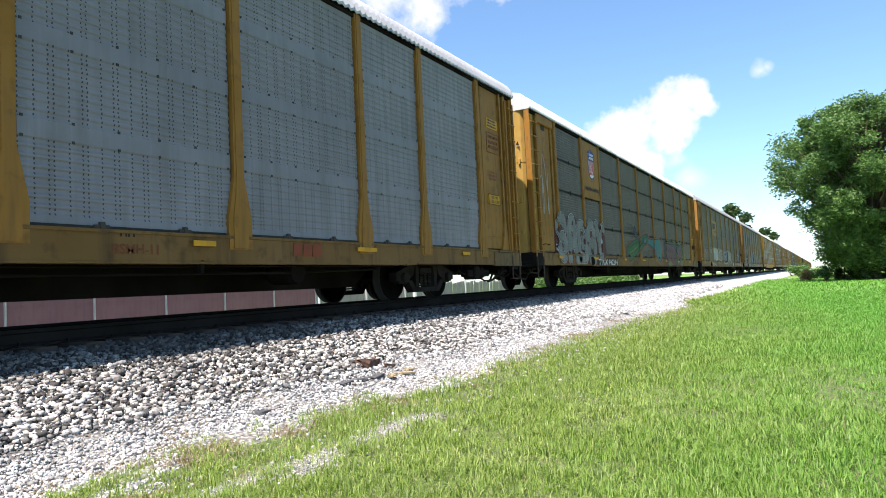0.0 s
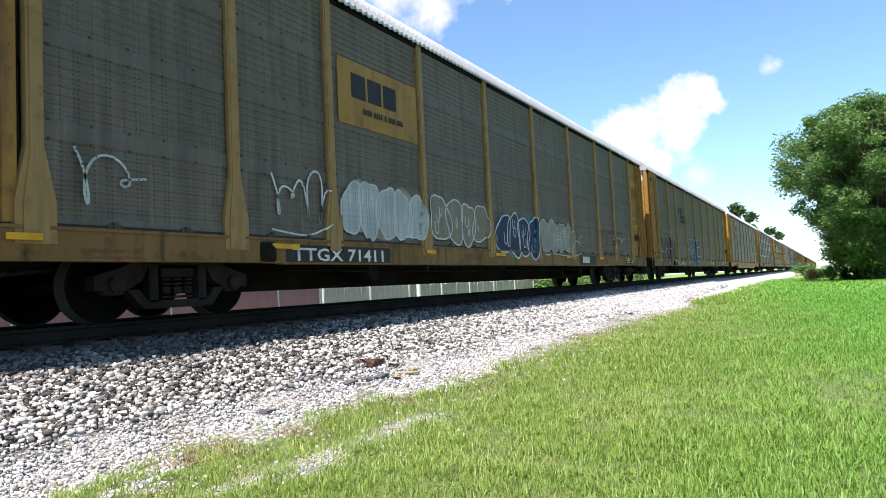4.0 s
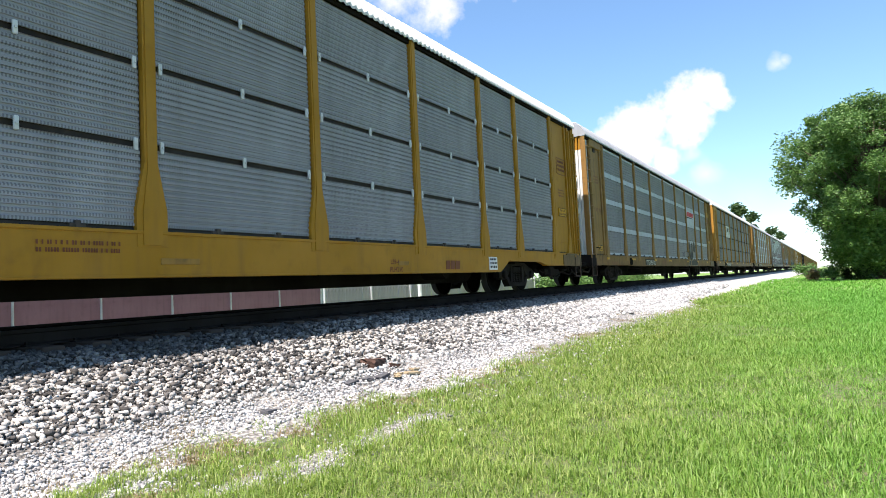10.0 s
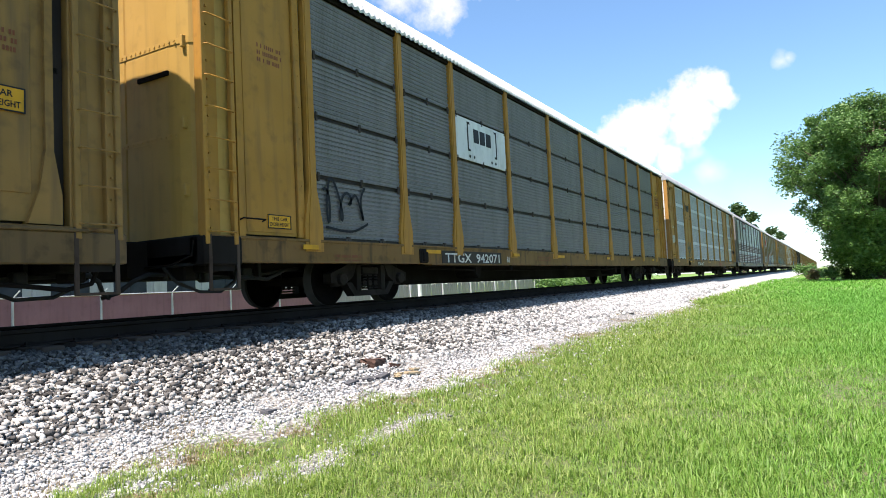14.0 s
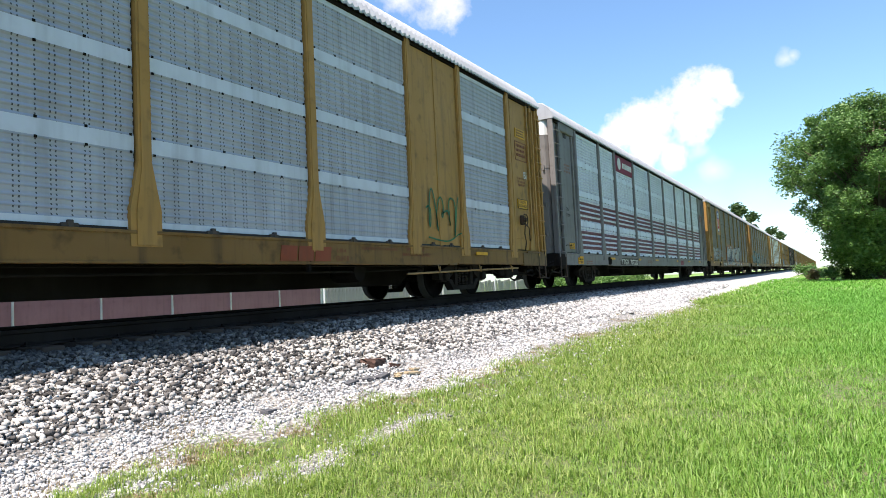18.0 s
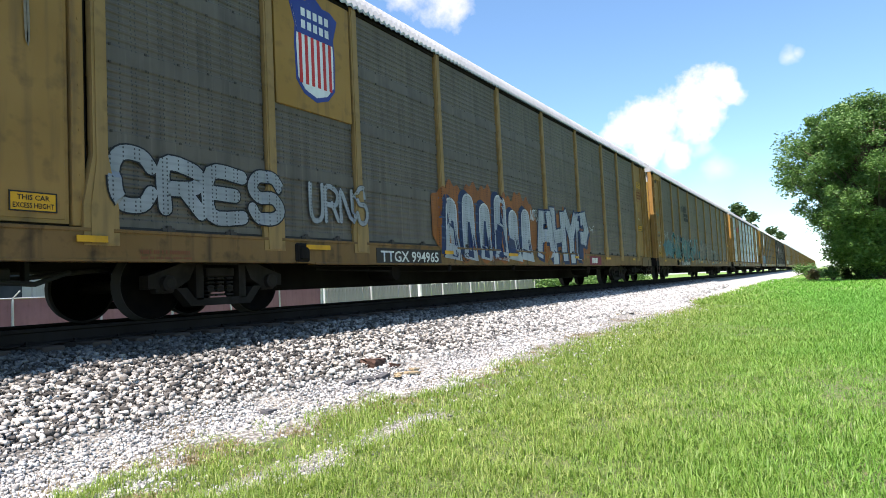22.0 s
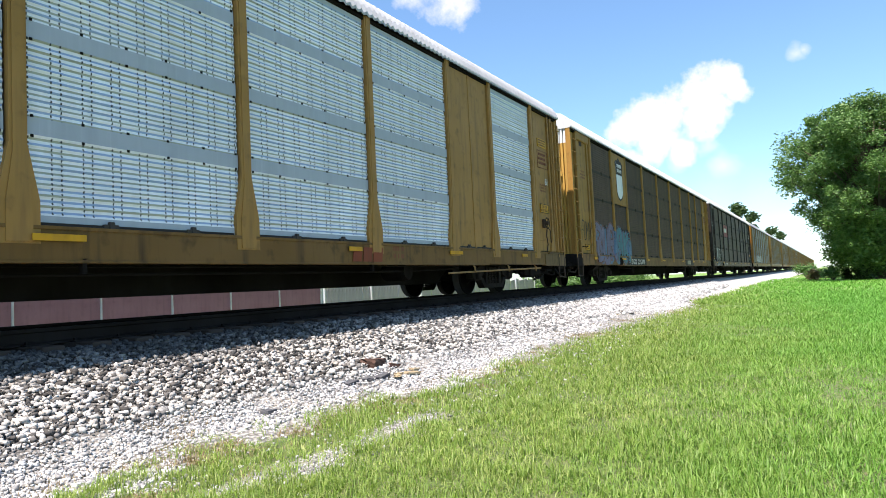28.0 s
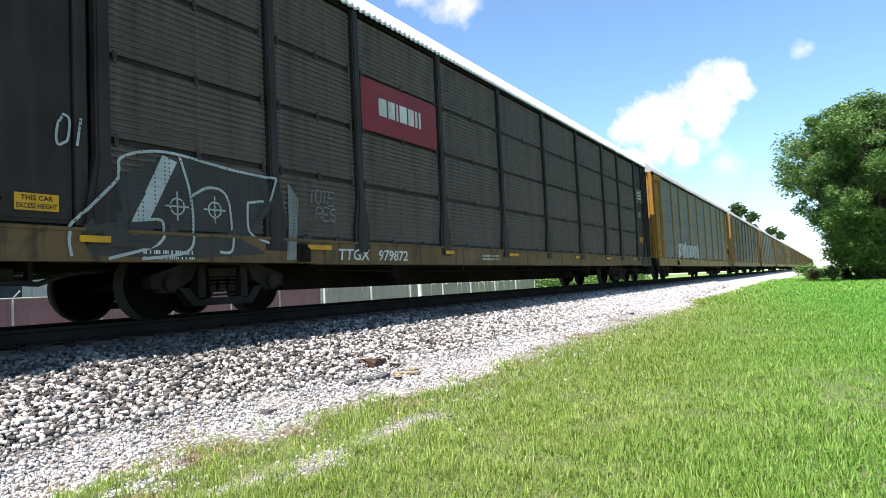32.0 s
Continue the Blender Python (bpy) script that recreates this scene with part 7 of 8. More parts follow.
def dress():
    W = WAGONS
    # shared fittings
    for n in range(-1, 14):
        c = W[n]
        underhang(c, n + 40, n == 3)
        if n == 6:
            reflectors(c, sites=(1.75, 5.2, 12.4, 23.3))
        elif n != 3:
            reflectors(c)
        else:
            reflectors(c, YELLOW_PALE, 0.60, (9.3, 12.4, 17.3))
        ink = WHITE_LETTER if n == 12 else BROWN_LETTER
        frame_box(c, 25.95 if n % 2 else 25.9, 3.35, 0.75, 0.5, ink, n + 5, 3, y=-SKIN - 0.0)
        if n != 7:
            notice(c, 25.9, 2.08 if n != 12 else 1.6, 0.62, 0.25, SAFETY, BLACK_LETTER, 2, n + 9, words=("THIS CAR", "EXCESS HEIGHT"))
        bars(c, 26.0, 2.85, 0.45, 3, 0.05, ink, n, out=0.004)
        if n not in (0, 3, 7, 12):
            notice(c, 25.95, 3.95, 0.62, 0.24, SAFETY, BLACK_LETTER, 3, n + 60)
        if n in (1, 8):
            part("inspection_disc", shared("inspection_disc", lambda: Shape().lathe([(0.05, 0), (0.05, 0.006)], 0, 0, 0, 16), [WHITE_LETTER]), None, c, "small round white sticker", at=(26.05, -SKIN - 0.004, 2.6))
        bars(c, 1.05, 3.7, 0.5, 3, 0.06, ink, n + 3, out=0.0)
        if n not in (0, 3):
            notice(c, 1.15, 1.12, 0.46, 0.2, SAFETY, BLACK_LETTER, 2, n + 12, y=-SKIN + 0.012, words=("THIS CAR", "EXCESS HEIGHT"))
        bars(c, 2.5, 0.72, 0.7, 2, 0.045, ink, n + 20, out=0.008)
        bars(c, 11.0, 0.80, 0.9, 2, 0.045, ink, n + 21, out=0.008)
    # silver wagon
    c = W[-1]
    bars(c, 16.35, 0.91, 0.2, 1, 0.05, BLACK_LETTER, 2)
    write(c, "BSMH-11", 16.25, 0.72, 0.16, BROWN_LETTER, y=-HALF + 0.012)
    mark_three(c, 19.08, 0.73, 0.19, BROWN_RED)
    # grey panels with bright pieces
    c = W[0]
    plate(c, "emblem_panel", 4.73, 2.94, 6.47, 4.9, YELLOW, "yellow plate with an emblem", 0.03)
    shield(c, 5.28, 3.66, 0.72, 1.02)
    write(c, "BUILDING AMERICA", 4.84, 3.21, 0.18, BLACK_LETTER, y=-SKIN - 0.05)
    running_number(c, "TTGX 942214", 5.75, 8.45, 0.62, 0.9)
    cloud_ground(c, 1.7, 0.64, 5.2, 1.55, "brick", 6, 0.2)
    puffed_word(c, "SABGY", 1.75, 0.68, 5.0, 1.5, "mist", "night", 0.018, 11, 0.3, rim="pale")
    graffiti(c, 0.75, 1.7, 0.8, 2.4, 2, "white", "pale", "", 12, 0.03, "tag")
    ray_gun(c)
    cloud_ground(c, 17.35, 0.64, 5.45, 1.38, "leaf", 2, 0.06)
    outlined_shapes(c, ["17.45,1.55 17.7,1.85 19.0,1.9 20.1,1.86 20.3,1.5 20.1,1.05 20.3,0.66 19.2,0.64 18.0,0.66 17.5,1.0", "20.35,1.7 20.8,1.92 21.6,1.78 22.3,1.86 22.55,1.5 22.2,1.1 21.6,0.95 21.5,0.66 20.7,0.66 20.3,1.1"],
                    ["18.0,1.5 18.5,1.2 18.7,0.8", "19.3,1.55 19.7,1.2 19.8,0.9", "20.6,1.7 20.7,1.3 21.3,0.95", "21.8,1.5 21.5,1.3", "17.7,1.78 19.9,1.76", "18.6,1.6 19.1,1.25 19.2,0.9", "22.2,1.75 22.35,1.4 22.1,1.2", "20.5,1.82 21.6,1.7", "17.6,1.1 18.1,0.95"], "plum", "night", 0.07)
    outlined_shapes(c, ["17.8,1.05 18.6,1.15 19.8,1.05 19.9,0.8 18.9,0.72 17.9,0.8", "20.7,1.2 21.4,1.25 22.1,1.2 21.6,1.0 20.9,0.95", "17.9,1.45 19.3,1.5 19.9,1.4 19.0,1.3"], [], "rose", "rose", 0.02, 0.0095, False)
    outlined_shapes(c, ["18.0,1.72 18.3,1.76 18.35,1.68 18.05,1.64", "19.2,1.76 19.6,1.75 19.62,1.67 19.25,1.67", "20.6,1.75 20.85,1.72 20.85,1.62 20.6,1.66", "21.3,1.68 21.6,1.68 21.6,1.6 21.3,1.6"], [], "teal", "night", 0.02, 0.02)
    outlined_shapes(c, ["18.2,0.66 18.3,0.82 18.7,0.86 19.0,0.78 19.1,0.66", "21.4,0.68 21.6,0.84 21.9,0.82 22.1,0.67"], [], "leaf", "mist", 0.025, 0.022)
    thin_word(c, "ALAT HTAT", 13.4, 1.02, 1.5, 0.3, "black", 0.02, 9)
    door_words(c, "942214", -0.6, 3.95, 0.2)
    # dark screens with pale tags
    c = W[1]
    frame_box(c, 0.82, 3.25, 0.82, 0.72, BLACK_LETTER, 5, 4, y=-SKIN + 0.02)
    plate(c, "emblem_panel", 6.85, 2.96, 9.25, 4.08, YELLOW_PALE, "yellow plate with a plain block mark", 0.012)
    block_letters(c, 7.2, 3.45, 0.42, (0.95, 0.95, 0.95), BLACK_LETTER, 0.0, y=-SKIN - 0.03)
    bars(c, 7.5, 3.2, 1.2, 1, 0.1, BLACK_LETTER, 4, out=0.03)
    graffiti(c, 2.3, 1.1, 1.0, 0.9, 2, "white", "pale", "", 20, 0.03, "tag")
    graffiti(c, 5.1, 1.05, 1.5, 1.15, 4, "white", "white", "", 21, 0.035, "tag")
    graffiti(c, 6.85, 1.05, 2.5, 0.95, 5, "pale", "white", "dust", 22, 0.03)
    graffiti(c, 9.7, 1.05, 2.4, 0.95, 4, "tan", "white", "", 23, 0.035)
    graffiti(c, 12.7, 0.8, 2.5, 1.1, 4, "navy", "white", "teal", 24, 0.04)
    graffiti(c, 15.5, 0.95, 2.5, 0.95, 4, "dust", "pale", "", 25, 0.03)
    running_number(c, "TTGX 71411", 5.5, 8.1)
    graffiti(c, 21.2, 1.05, 3.0, 1.0, 3, "maroon", "red", "", 26, 0.05, "tag")
    graffiti(c, 22.2, 1.05, 2.2, 0.95, 2, "maroon", "pale", "", 27, 0.035, "tag")
    graffiti(c, 15.9, 0.9, 3.4, 0.9, 5, "dust", "pale", "", 28, 0.03, "tag")
    part("number_field", Shape().box(18.6, -HALF + 0.012, 0.64, 20.3, -HALF + 0.03, 0.95, 0.002), [BLACK_PAINT], c, "black painted field")
    mark_three(c, 18.9, 0.70, 0.2, WHITE_LETTER)
    graffiti(c, 21.2, 0.68, 0.55, 0.26, 3, "black", "black", "", 29, 0.02, "tag")
    notice(c, 24.2, 0.69, 0.55, 0.27, BLACK_PAINT, WHITE_LETTER, 3, 6, y=-HALF + 0.006)
    notice(c, 24.85, 0.69, 0.42, 0.16, BLACK_PAINT, WHITE_LETTER, 2, 7, y=-HALF + 0.006)
    # olive screens, maroon and navy
    c = W[2]
    door_words(c, "EXCESS", -0.35, 4.78, 0.13)
    door_words(c, "HEIGHT CAR", -0.35, 4.6, 0.13)
    door_words(c, "TTGX", -0.45, 4.25, 0.17)
    door_words(c, "993235", -0.45, 4.0, 0.19)
    graffiti(c, 0.8, 1.1, 0.8, 0.6, 2, "black", "black", "", 30, 0.025, "tag")
    graffiti(c, 0.9, 2.0, 0.5, 0.5, 1, "black", "teal", "", 31, 0.02, "tag")
    outlined_shapes(c, ["2.32,1.31 2.09,1.52 2.11,1.87 2.39,2.13 2.72,2.07 2.81,1.85 2.73,1.55 2.88,0.97 2.77,0.63 2.02,0.63 2.06,1.05",
                     "2.81,1.85 3.19,2.14 3.49,2.04 3.56,1.73 3.49,1.47 3.35,0.95 3.24,0.64 2.77,0.63 2.88,0.97 2.73,1.55",
                     "3.52,1.99 3.79,2.13 4.10,1.98 4.21,1.61 4.22,1.17 4.03,0.64 3.24,0.64 3.35,0.95 3.49,1.47",
                     "4.16,1.96 4.40,2.15 4.64,2.03 4.65,1.55 4.76,1.10 4.57,0.65 4.03,0.64 4.22,1.17 4.21,1.61",
                     "4.65,1.55 4.78,1.87 5.05,2.11 5.32,2.04 5.39,1.88 5.61,2.10 5.87,1.99 5.93,1.55 5.84,0.87 5.82,0.65 4.57,0.65 4.76,1.10"], [], "maroon", "maroon", 0.02, 0.006, False)
    outlined_shapes(c, [], ["2.32,1.31 2.09,1.52 2.11,1.87 2.39,2.13 2.72,2.07 2.81,1.85 2.73,1.55 2.63,1.43 2.39,1.42",
                     "2.58,1.30 2.30,1.30 2.10,1.15 2.04,0.90 2.03,0.63",
                     "2.63,1.43 2.79,1.30 2.88,0.97 2.77,0.61",
                     "2.81,1.85 2.92,2.04 3.19,2.14 3.49,2.04 3.56,1.73 3.49,1.47 3.26,1.30 3.05,1.30 2.90,1.37",
                     "3.17,2.06 3.15,1.35",
                     "3.05,1.30 3.26,1.21 3.35,0.95 3.24,0.64",
                     "3.52,1.99 3.79,2.13 4.10,1.98 4.21,1.61 4.22,1.17 4.03,0.64",
                     "3.49,1.44 3.79,1.45 4.00,1.21",
                     "3.70,1.40 3.66,1.05",
                     "3.80,0.99 3.73,0.69",
                     "4.16,1.96 4.40,2.15 4.64,2.03 4.69,1.93",
                     "4.23,1.45 4.44,1.49 4.68,1.40 4.76,1.10 4.57,0.62",
                     "4.65,1.55 4.78,1.87 5.05,2.11 5.32,2.04 5.39,1.83 5.38,1.53",
                     "5.39,1.88 5.61,2.10 5.87,1.99 5.93,1.55 5.84,0.87",
                     "5.20,1.20 5.08,0.62"], "maroon", "pale", 0.032, 0.008)
    bars(c, 2.95, 2.25, 2.3, 1, 0.2, colour_of("mist"), 33, out=0.016, fill=0.8)
    company_bars(c, 6.95, 3.02)
    outlined_shapes(c, ["9.61,1.80 9.75,1.97 9.89,1.84 9.90,1.63 9.76,1.54 9.64,1.61",
                     "9.67,1.39 9.84,1.54 10.11,1.59 10.24,1.44 10.26,1.12 10.18,0.83 9.95,0.73 9.74,0.78 9.64,1.01",
                     "9.93,1.61 9.96,1.93 10.17,2.15 10.45,2.18 10.65,2.04 10.70,1.83 10.76,1.54 10.53,1.37 10.28,1.28 10.22,1.54",
                     "10.28,1.28 10.53,1.38 10.78,1.19 10.82,0.85 10.71,0.64 10.06,0.63 10.22,0.87",
                     "10.63,2.16 11.08,2.16 11.03,1.52 10.84,1.46 10.73,1.71",
                     "10.75,1.79 10.97,2.07 11.31,2.16 11.61,2.05 11.78,1.74 11.81,1.26 11.71,0.83 11.58,0.64 10.71,0.64 10.82,0.89 10.95,1.42",
                     "11.68,2.01 12.00,2.16 12.34,2.15 12.62,1.88 12.71,1.42 12.64,0.95 12.47,0.65 11.58,0.64 11.78,0.93 11.81,1.59",
                     "12.59,1.95 12.90,2.17 13.31,2.18 13.54,1.85 12.73,1.76",
                     "12.75,1.76 13.21,1.80 13.72,1.82 13.73,1.53 13.72,1.22 13.21,1.20 12.72,1.19 12.73,1.47",
                     "12.72,1.19 13.72,1.22 13.75,0.94 13.60,0.65 12.48,0.65 12.66,0.96"], ["11.94,1.68 12.00,1.47 12.10,1.40 12.18,1.65",
                     "12.33,1.64 12.39,1.42 12.51,1.46 12.50,1.66",
                     "11.90,1.10 12.16,1.29 12.41,1.27 12.53,1.13",
                     "10.29,1.63 10.38,1.46 10.51,1.43 10.56,1.66",
                     "10.23,1.87 10.35,1.97 10.60,1.92 10.62,1.86 10.25,1.75",
                     "11.35,1.94 11.32,1.55 11.18,0.95",
                     "11.33,1.55 11.41,0.94",
                     "11.09,1.52 11.35,1.57 11.58,1.50",
                     "11.54,1.80 11.59,1.69 11.47,1.61 11.59,1.53",
                     "9.93,1.61 10.64,1.83"], "navy", "pale", 0.03)
    thin_word(c, "C BOMAN", 6.9, 1.2, 2.3, 0.5, "drab", 0.03, 38)
    for x, ch in zip((14.3, 15.25, 16.15, 16.95, 17.7, 18.75, 19.7), "OVEYOUT"):
        thin_word(c, ch, x, 1.14 + 0.03 * math.sin(9 * x), 0.55, 0.6, "mist", 0.06, int(10 * x), lean=0.0)
    graffiti(c, 20.9, 0.62, 1.3, 1.35, 3, "black", "yellow", "", 35, 0.03)
    running_number(c, "TTGX 993235", 5.95, 8.4)
    part("number_field", Shape().box(18.4, -HALF + 0.012, 0.64, 20.1, -HALF + 0.03, 0.94, 0.002), [BLACK_PAINT], c, "black painted field")
    mark_three(c, 18.65, 0.70, 0.18, WHITE_LETTER)
    graffiti(c, 22.9, 1.1, 2.4, 0.8, 4, "black", "black", "", 36, 0.03, "tag")
    notice(c, 24.2, 0.69, 0.55, 0.27, BLACK_PAINT, WHITE_LETTER, 3, 6, y=-HALF + 0.006)
    # clean wagon with shield
    c = W[3]
    plate(c, "emblem_panel", 4.73, 2.94, 6.47, 4.9, YELLOW_NEW, "clean yellow plate with an emblem", 0.03)
    shield(c, 5.32, 3.70, 0.74, 1.02)
    write(c, "BUILDING AMERICA", 4.84, 3.21, 0.18, BLACK_LETTER, y=-SKIN - 0.05)
    running_number(c, "ETTX  854262", 5.75, 8.3, 0.48, 0.74, shear=0.1)
    write(c, "RI", 8.75, 0.53, 0.19, WHITE_LETTER, y=-HALF + 0.012)
    part("warning_disc", Shape().lathe([(0.17, 0), (0.17, 0.008)], 0.28, -HALF - 0.03, 1.60, 24), [WHITE_PAINT], c, "round white warning disc")
    part("warning_ring", Shape().tube([(0.28 + 0.15 * math.cos(a * 0.314), -HALF - 0.034, 1.60 + 0.15 * math.sin(a * 0.314)) for a in range(21)], 0.016, 4).tube([(0.17, -HALF - 0.034, 1.70), (0.39, -HALF - 0.034, 1.50)], 0.014, 4), [RED_PAINT], c, "red ring with a slash")
    frame_box(c, 1.10, 1.42, 0.36, 0.26, BROWN_LETTER, 3, 2, y=-SKIN + 0.02)
    write(c, "L39-4", 17.05, 0.62, 0.12, BROWN_LETTER, y=-HALF + 0.012)
    write(c, "PLH210", 17.02, 0.48, 0.13, BROWN_LETTER, y=-HALF + 0.012)
    mark_three(c, 19.0, 0.52, 0.18, BROWN_LETTER)
    notice(c, 21.0, 0.50, 0.42, 0.30, WHITE_PAINT, BLACK_LETTER, 3, 6, y=-HALF + 0.006)
    door_words(c, "HEIGHT CAR", -0.3, 4.7, 0.14)
    # pale-banded silver
    c = W[4]
    running_number(c, "TTGX 967102", 7.62, 9.6)
    bars(c, 0.95, 2.5, 0.8, 1, 0.13, BROWN_LETTER, 5, out=0.0)
    plate(c, "white_field", 18.22, 3.02, 20.78, 3.86, PALE_FIELD, "pale painted field on the screen", 0.008)
    block_letters(c, 18.42, 3.5, 0.26, (1.85, 1.85, 1.75, 1.75), RED_PAINT, 0.5, y=-SKIN - 0.024, label="red slanted company mark")
    part("mark_stripe", Shape().prism([(18.25, 3.38), (20.45, 3.43), (20.5, 3.45), (18.35, 3.47)], -SKIN - 0.024, -SKIN - 0.018), [BLACK_PAINT], c, "black tapering stripe under the mark")
    outlined_shapes(c, ["18.25,0.98 18.25,1.39 18.28,1.81 18.52,2.00 18.76,1.92 18.78,1.43 18.78,1.00 18.51,0.99",
                     "19.18,1.07 19.19,1.46 19.24,1.87 19.47,1.98 19.64,1.88 19.57,1.50 19.65,1.27 19.51,1.03 19.30,1.02",
                     "19.66,1.56 19.81,1.90 20.09,2.08 20.37,1.97 20.50,1.73 20.60,1.64 20.49,1.48 19.96,1.41",
                     "18.02,0.87 18.30,0.94 18.66,0.91 18.60,0.70 18.29,0.63 18.03,0.64",
                     "18.87,0.92 19.34,0.98 19.94,0.98 20.81,0.95 20.77,0.66 19.74,0.64 18.85,0.64"], [], "black", "tan", 0.06)
    thin_word(c, "TEAMER", 16.25, 1.1, 0.75, 0.24, "night", 0.028, 43)
    graffiti(c, 17.5, 1.1, 0.4, 0.36, 1, "dust", "black", "", 44, 0.04)
    graffiti(c, 21.2, 1.05, 0.8, 0.7, 3, "white", "pale", "", 45, 0.03, "tag")
    write(c, "L89-4", 17.32, 0.80, 0.10, BLACK_LETTER, y=-HALF + 0.012)
    write(c, "NSH80", 17.30, 0.66, 0.13, BLACK_LETTER, y=-HALF + 0.012)
    door_words(c, "TTGX", -0.62, 4.02, 0.19)
    door_words(c, "967102", -0.62, 3.78, 0.19)
    door_words(c, "TTGX", -0.62, 4.02, 0.19)
    # grey panels, white plate
    c = W[5]
    plate(c, "white_field", 6.74, 2.95, 9.26, 3.88, WHITE_PAINT, "white plate with a bracketed mark", 0.012)
    bracket_mark(c, 7.25, 3.0, 1.5, 0.82, BLACK_LETTER)
    graffiti(c, 2.2, 1.15, 1.3, 0.95, 4, "black", "black", "", 50, 0.05, "tag")
    running_number(c, "TTGX  942071", 5.85, 8.65)
    write(c, "RI", 8.95, 0.68, 0.2, WHITE_LETTER, y=-HALF + 0.012)
    # pale screens, plain yellow bays
    c = W[6]
    bracket_mark(c, 4.95, 3.3, 1.4, 0.95, BLACK_LETTER, 0.022)
    graffiti(c, 4.85, 1.15, 1.3, 1.0, 6, "black", "deep", "", 60, 0.045, "tag")
    thin_word(c, "SPRY", 5.2, 1.2, 0.8, 0.45, "deep", 0.04, 63)
    write(c, "B111801", 1.08, 2.62, 0.15, WHITE_LETTER, y=-SKIN + 0.016)
    graffiti(c, 1.1, 1.85, 0.6, 0.35, 2, "pale", "white", "", 61, 0.04)
    running_number(c, "TTGX 695517", 7.9, 10.3)
    graffiti(c, 21.25, 1.1, 1.5, 1.15, 5, "teal", "green", "", 62, 0.04, "tag")
    mark_three(c, 17.3, 0.66, 0.22, BROWN_RED, 1.5)
    write(c, "L 89-4", 18.55, 0.80, 0.09, BROWN_LETTER, y=-HALF + 0.006)
    write(c, "GLH18", 18.52, 0.67, 0.11, BROWN_LETTER, y=-HALF + 0.006)
    write(c, "BI", 26.35, 2.9, 0.26, WHITE_LETTER, y=-SKIN - 0.01)
    write(c, "SPECIAL NO. 24", 20.55, 0.86, 0.09, BROWN_LETTER, y=-HALF + 0.012)
    write(c, "BRAKE BEAM REQUIRED", 20.42, 0.77, 0.09, BROWN_LETTER, y=-HALF + 0.012)
    write(c, "FOR RESTRICTED LOADING ONLY", 19.2, 0.86, 0.07, BROWN_LETTER, y=-HALF + 0.012)
    for w in (c, W[10]):
        rod = part("brake_rod", Shape().tube([(20.6, -HALF + 0.04, 0.44), (23.4, -HALF + 0.02, 0.50), (25.6, -HALF + 0.02, 0.54)], 0.02, 7), [DUSTY], w, "dusty brake rod under the sill")
        for x in (21.7, 23.5, 25.2):
            part("rod_hanger", Shape().tube([(x, -HALF + 0.05, 0.66), (x - 0.04, -HALF, 0.58), (x, -HALF - 0.01, 0.46), (x + 0.04, -HALF, 0.58)], 0.014, 5), [DUSTY], rod)
    # maroon stripes on grey
    c = W[7]
    running_number(c, "TTGX  707222", 6.6, 9.3)
    mark_three(c, 18.5, 0.66, 0.24, MAROON)
    plate(c, "emblem_panel", 6.74, 4.27, 9.26, 4.9, MAROON, "maroon plate with a plain white mark", 0.012)
    block_letters(c, 7.75, 4.48, 0.22, (0.8, 0.6, 0.6, 0.6, 0.6, 0.8, 0.6, 0.6), WHITE_LETTER, 0.1, y=-SKIN - 0.03)
    part("company_mark", Shape().lathe([(0.24, 0), (0.24, 0.005)], 7.3, -SKIN - 0.03, 4.6, 16), [WHITE_LETTER], c, "white round mark")
    write(c, "FXE", 1.0, 2.3, 0.14, BLACK_LETTER, y=-SKIN + 0.016)
    write(c, "11209", 1.0, 2.12, 0.14, BLACK_LETTER, y=-SKIN + 0.016)
    door_words(c, "TTGX", -0.3, 4.25, 0.17)
    door_words(c, "707222", -0.3, 4.02, 0.17)
    notice(c, 1.7, 0.66, 0.5, 0.2, SAFETY, BLACK_LETTER, 2, 8, y=-HALF + 0.006)
    # shield, white and orange piece
    c = W[8]
    plate(c, "emblem_panel", 4.73, 2.96, 6.47, 4.9, YELLOW_PALE, "yellow plate with a tall emblem", 0.03)
    shield(c, 5.08, 3.18, 1.05, 1.6)
    puffed_word(c, "CRES", 2.1, 1.14, 2.7, 0.8, "ash", "night", 0.02, 80, 0.26)
    puffed_word(c, "URNS", 5.35, 1.24, 1.45, 0.66, "ash", "shade", 0.01, 81, 0.22)
    cloud_ground(c, 8.95, 0.64, 5.5, 1.85, "orange", 3, 0.15)
    pillar_piece(c, 9.3, 0.66, 4.75, 1.68, 6, 82, 0.68)
    cloud_ground(c, 14.48, 0.64, 4.6, 1.7, "orange", 5, 0.2)
    graffiti(c, 14.45, 0.66, 4.35, 1.62, 4, "chalk", "navy", "", 83, 0.045, "wild", words="AHYP")
    thin_word(c, "PIGS", 9.75, 0.70, 0.62, 0.17, "black", 0.02, 87)
    write(c, "LD LMT 80000", 11.45, 0.70, 0.14, BROWN_LETTER, y=-HALF - 0.018)
    thin_word(c, "NOTS", 14.0, 1.82, 0.5, 0.28, "white", 0.025, 84)
    graffiti(c, 19.0, 1.6, 0.6, 0.4, 2, "white", "white", "", 85, 0.03, "tag")
    running_number(c, "TTGX 994965", 7.0, 9.2)
    part("number_field", Shape().box(18.85, -HALF + 0.012, 0.64, 20.1, -HALF + 0.03, 0.92, 0.002), [MAROON], c, "dark painted field")
    mark_three(c, 19.05, 0.69, 0.18, WHITE_LETTER)
    door_words(c, "TTGX", -0.3, 4.45, 0.17)
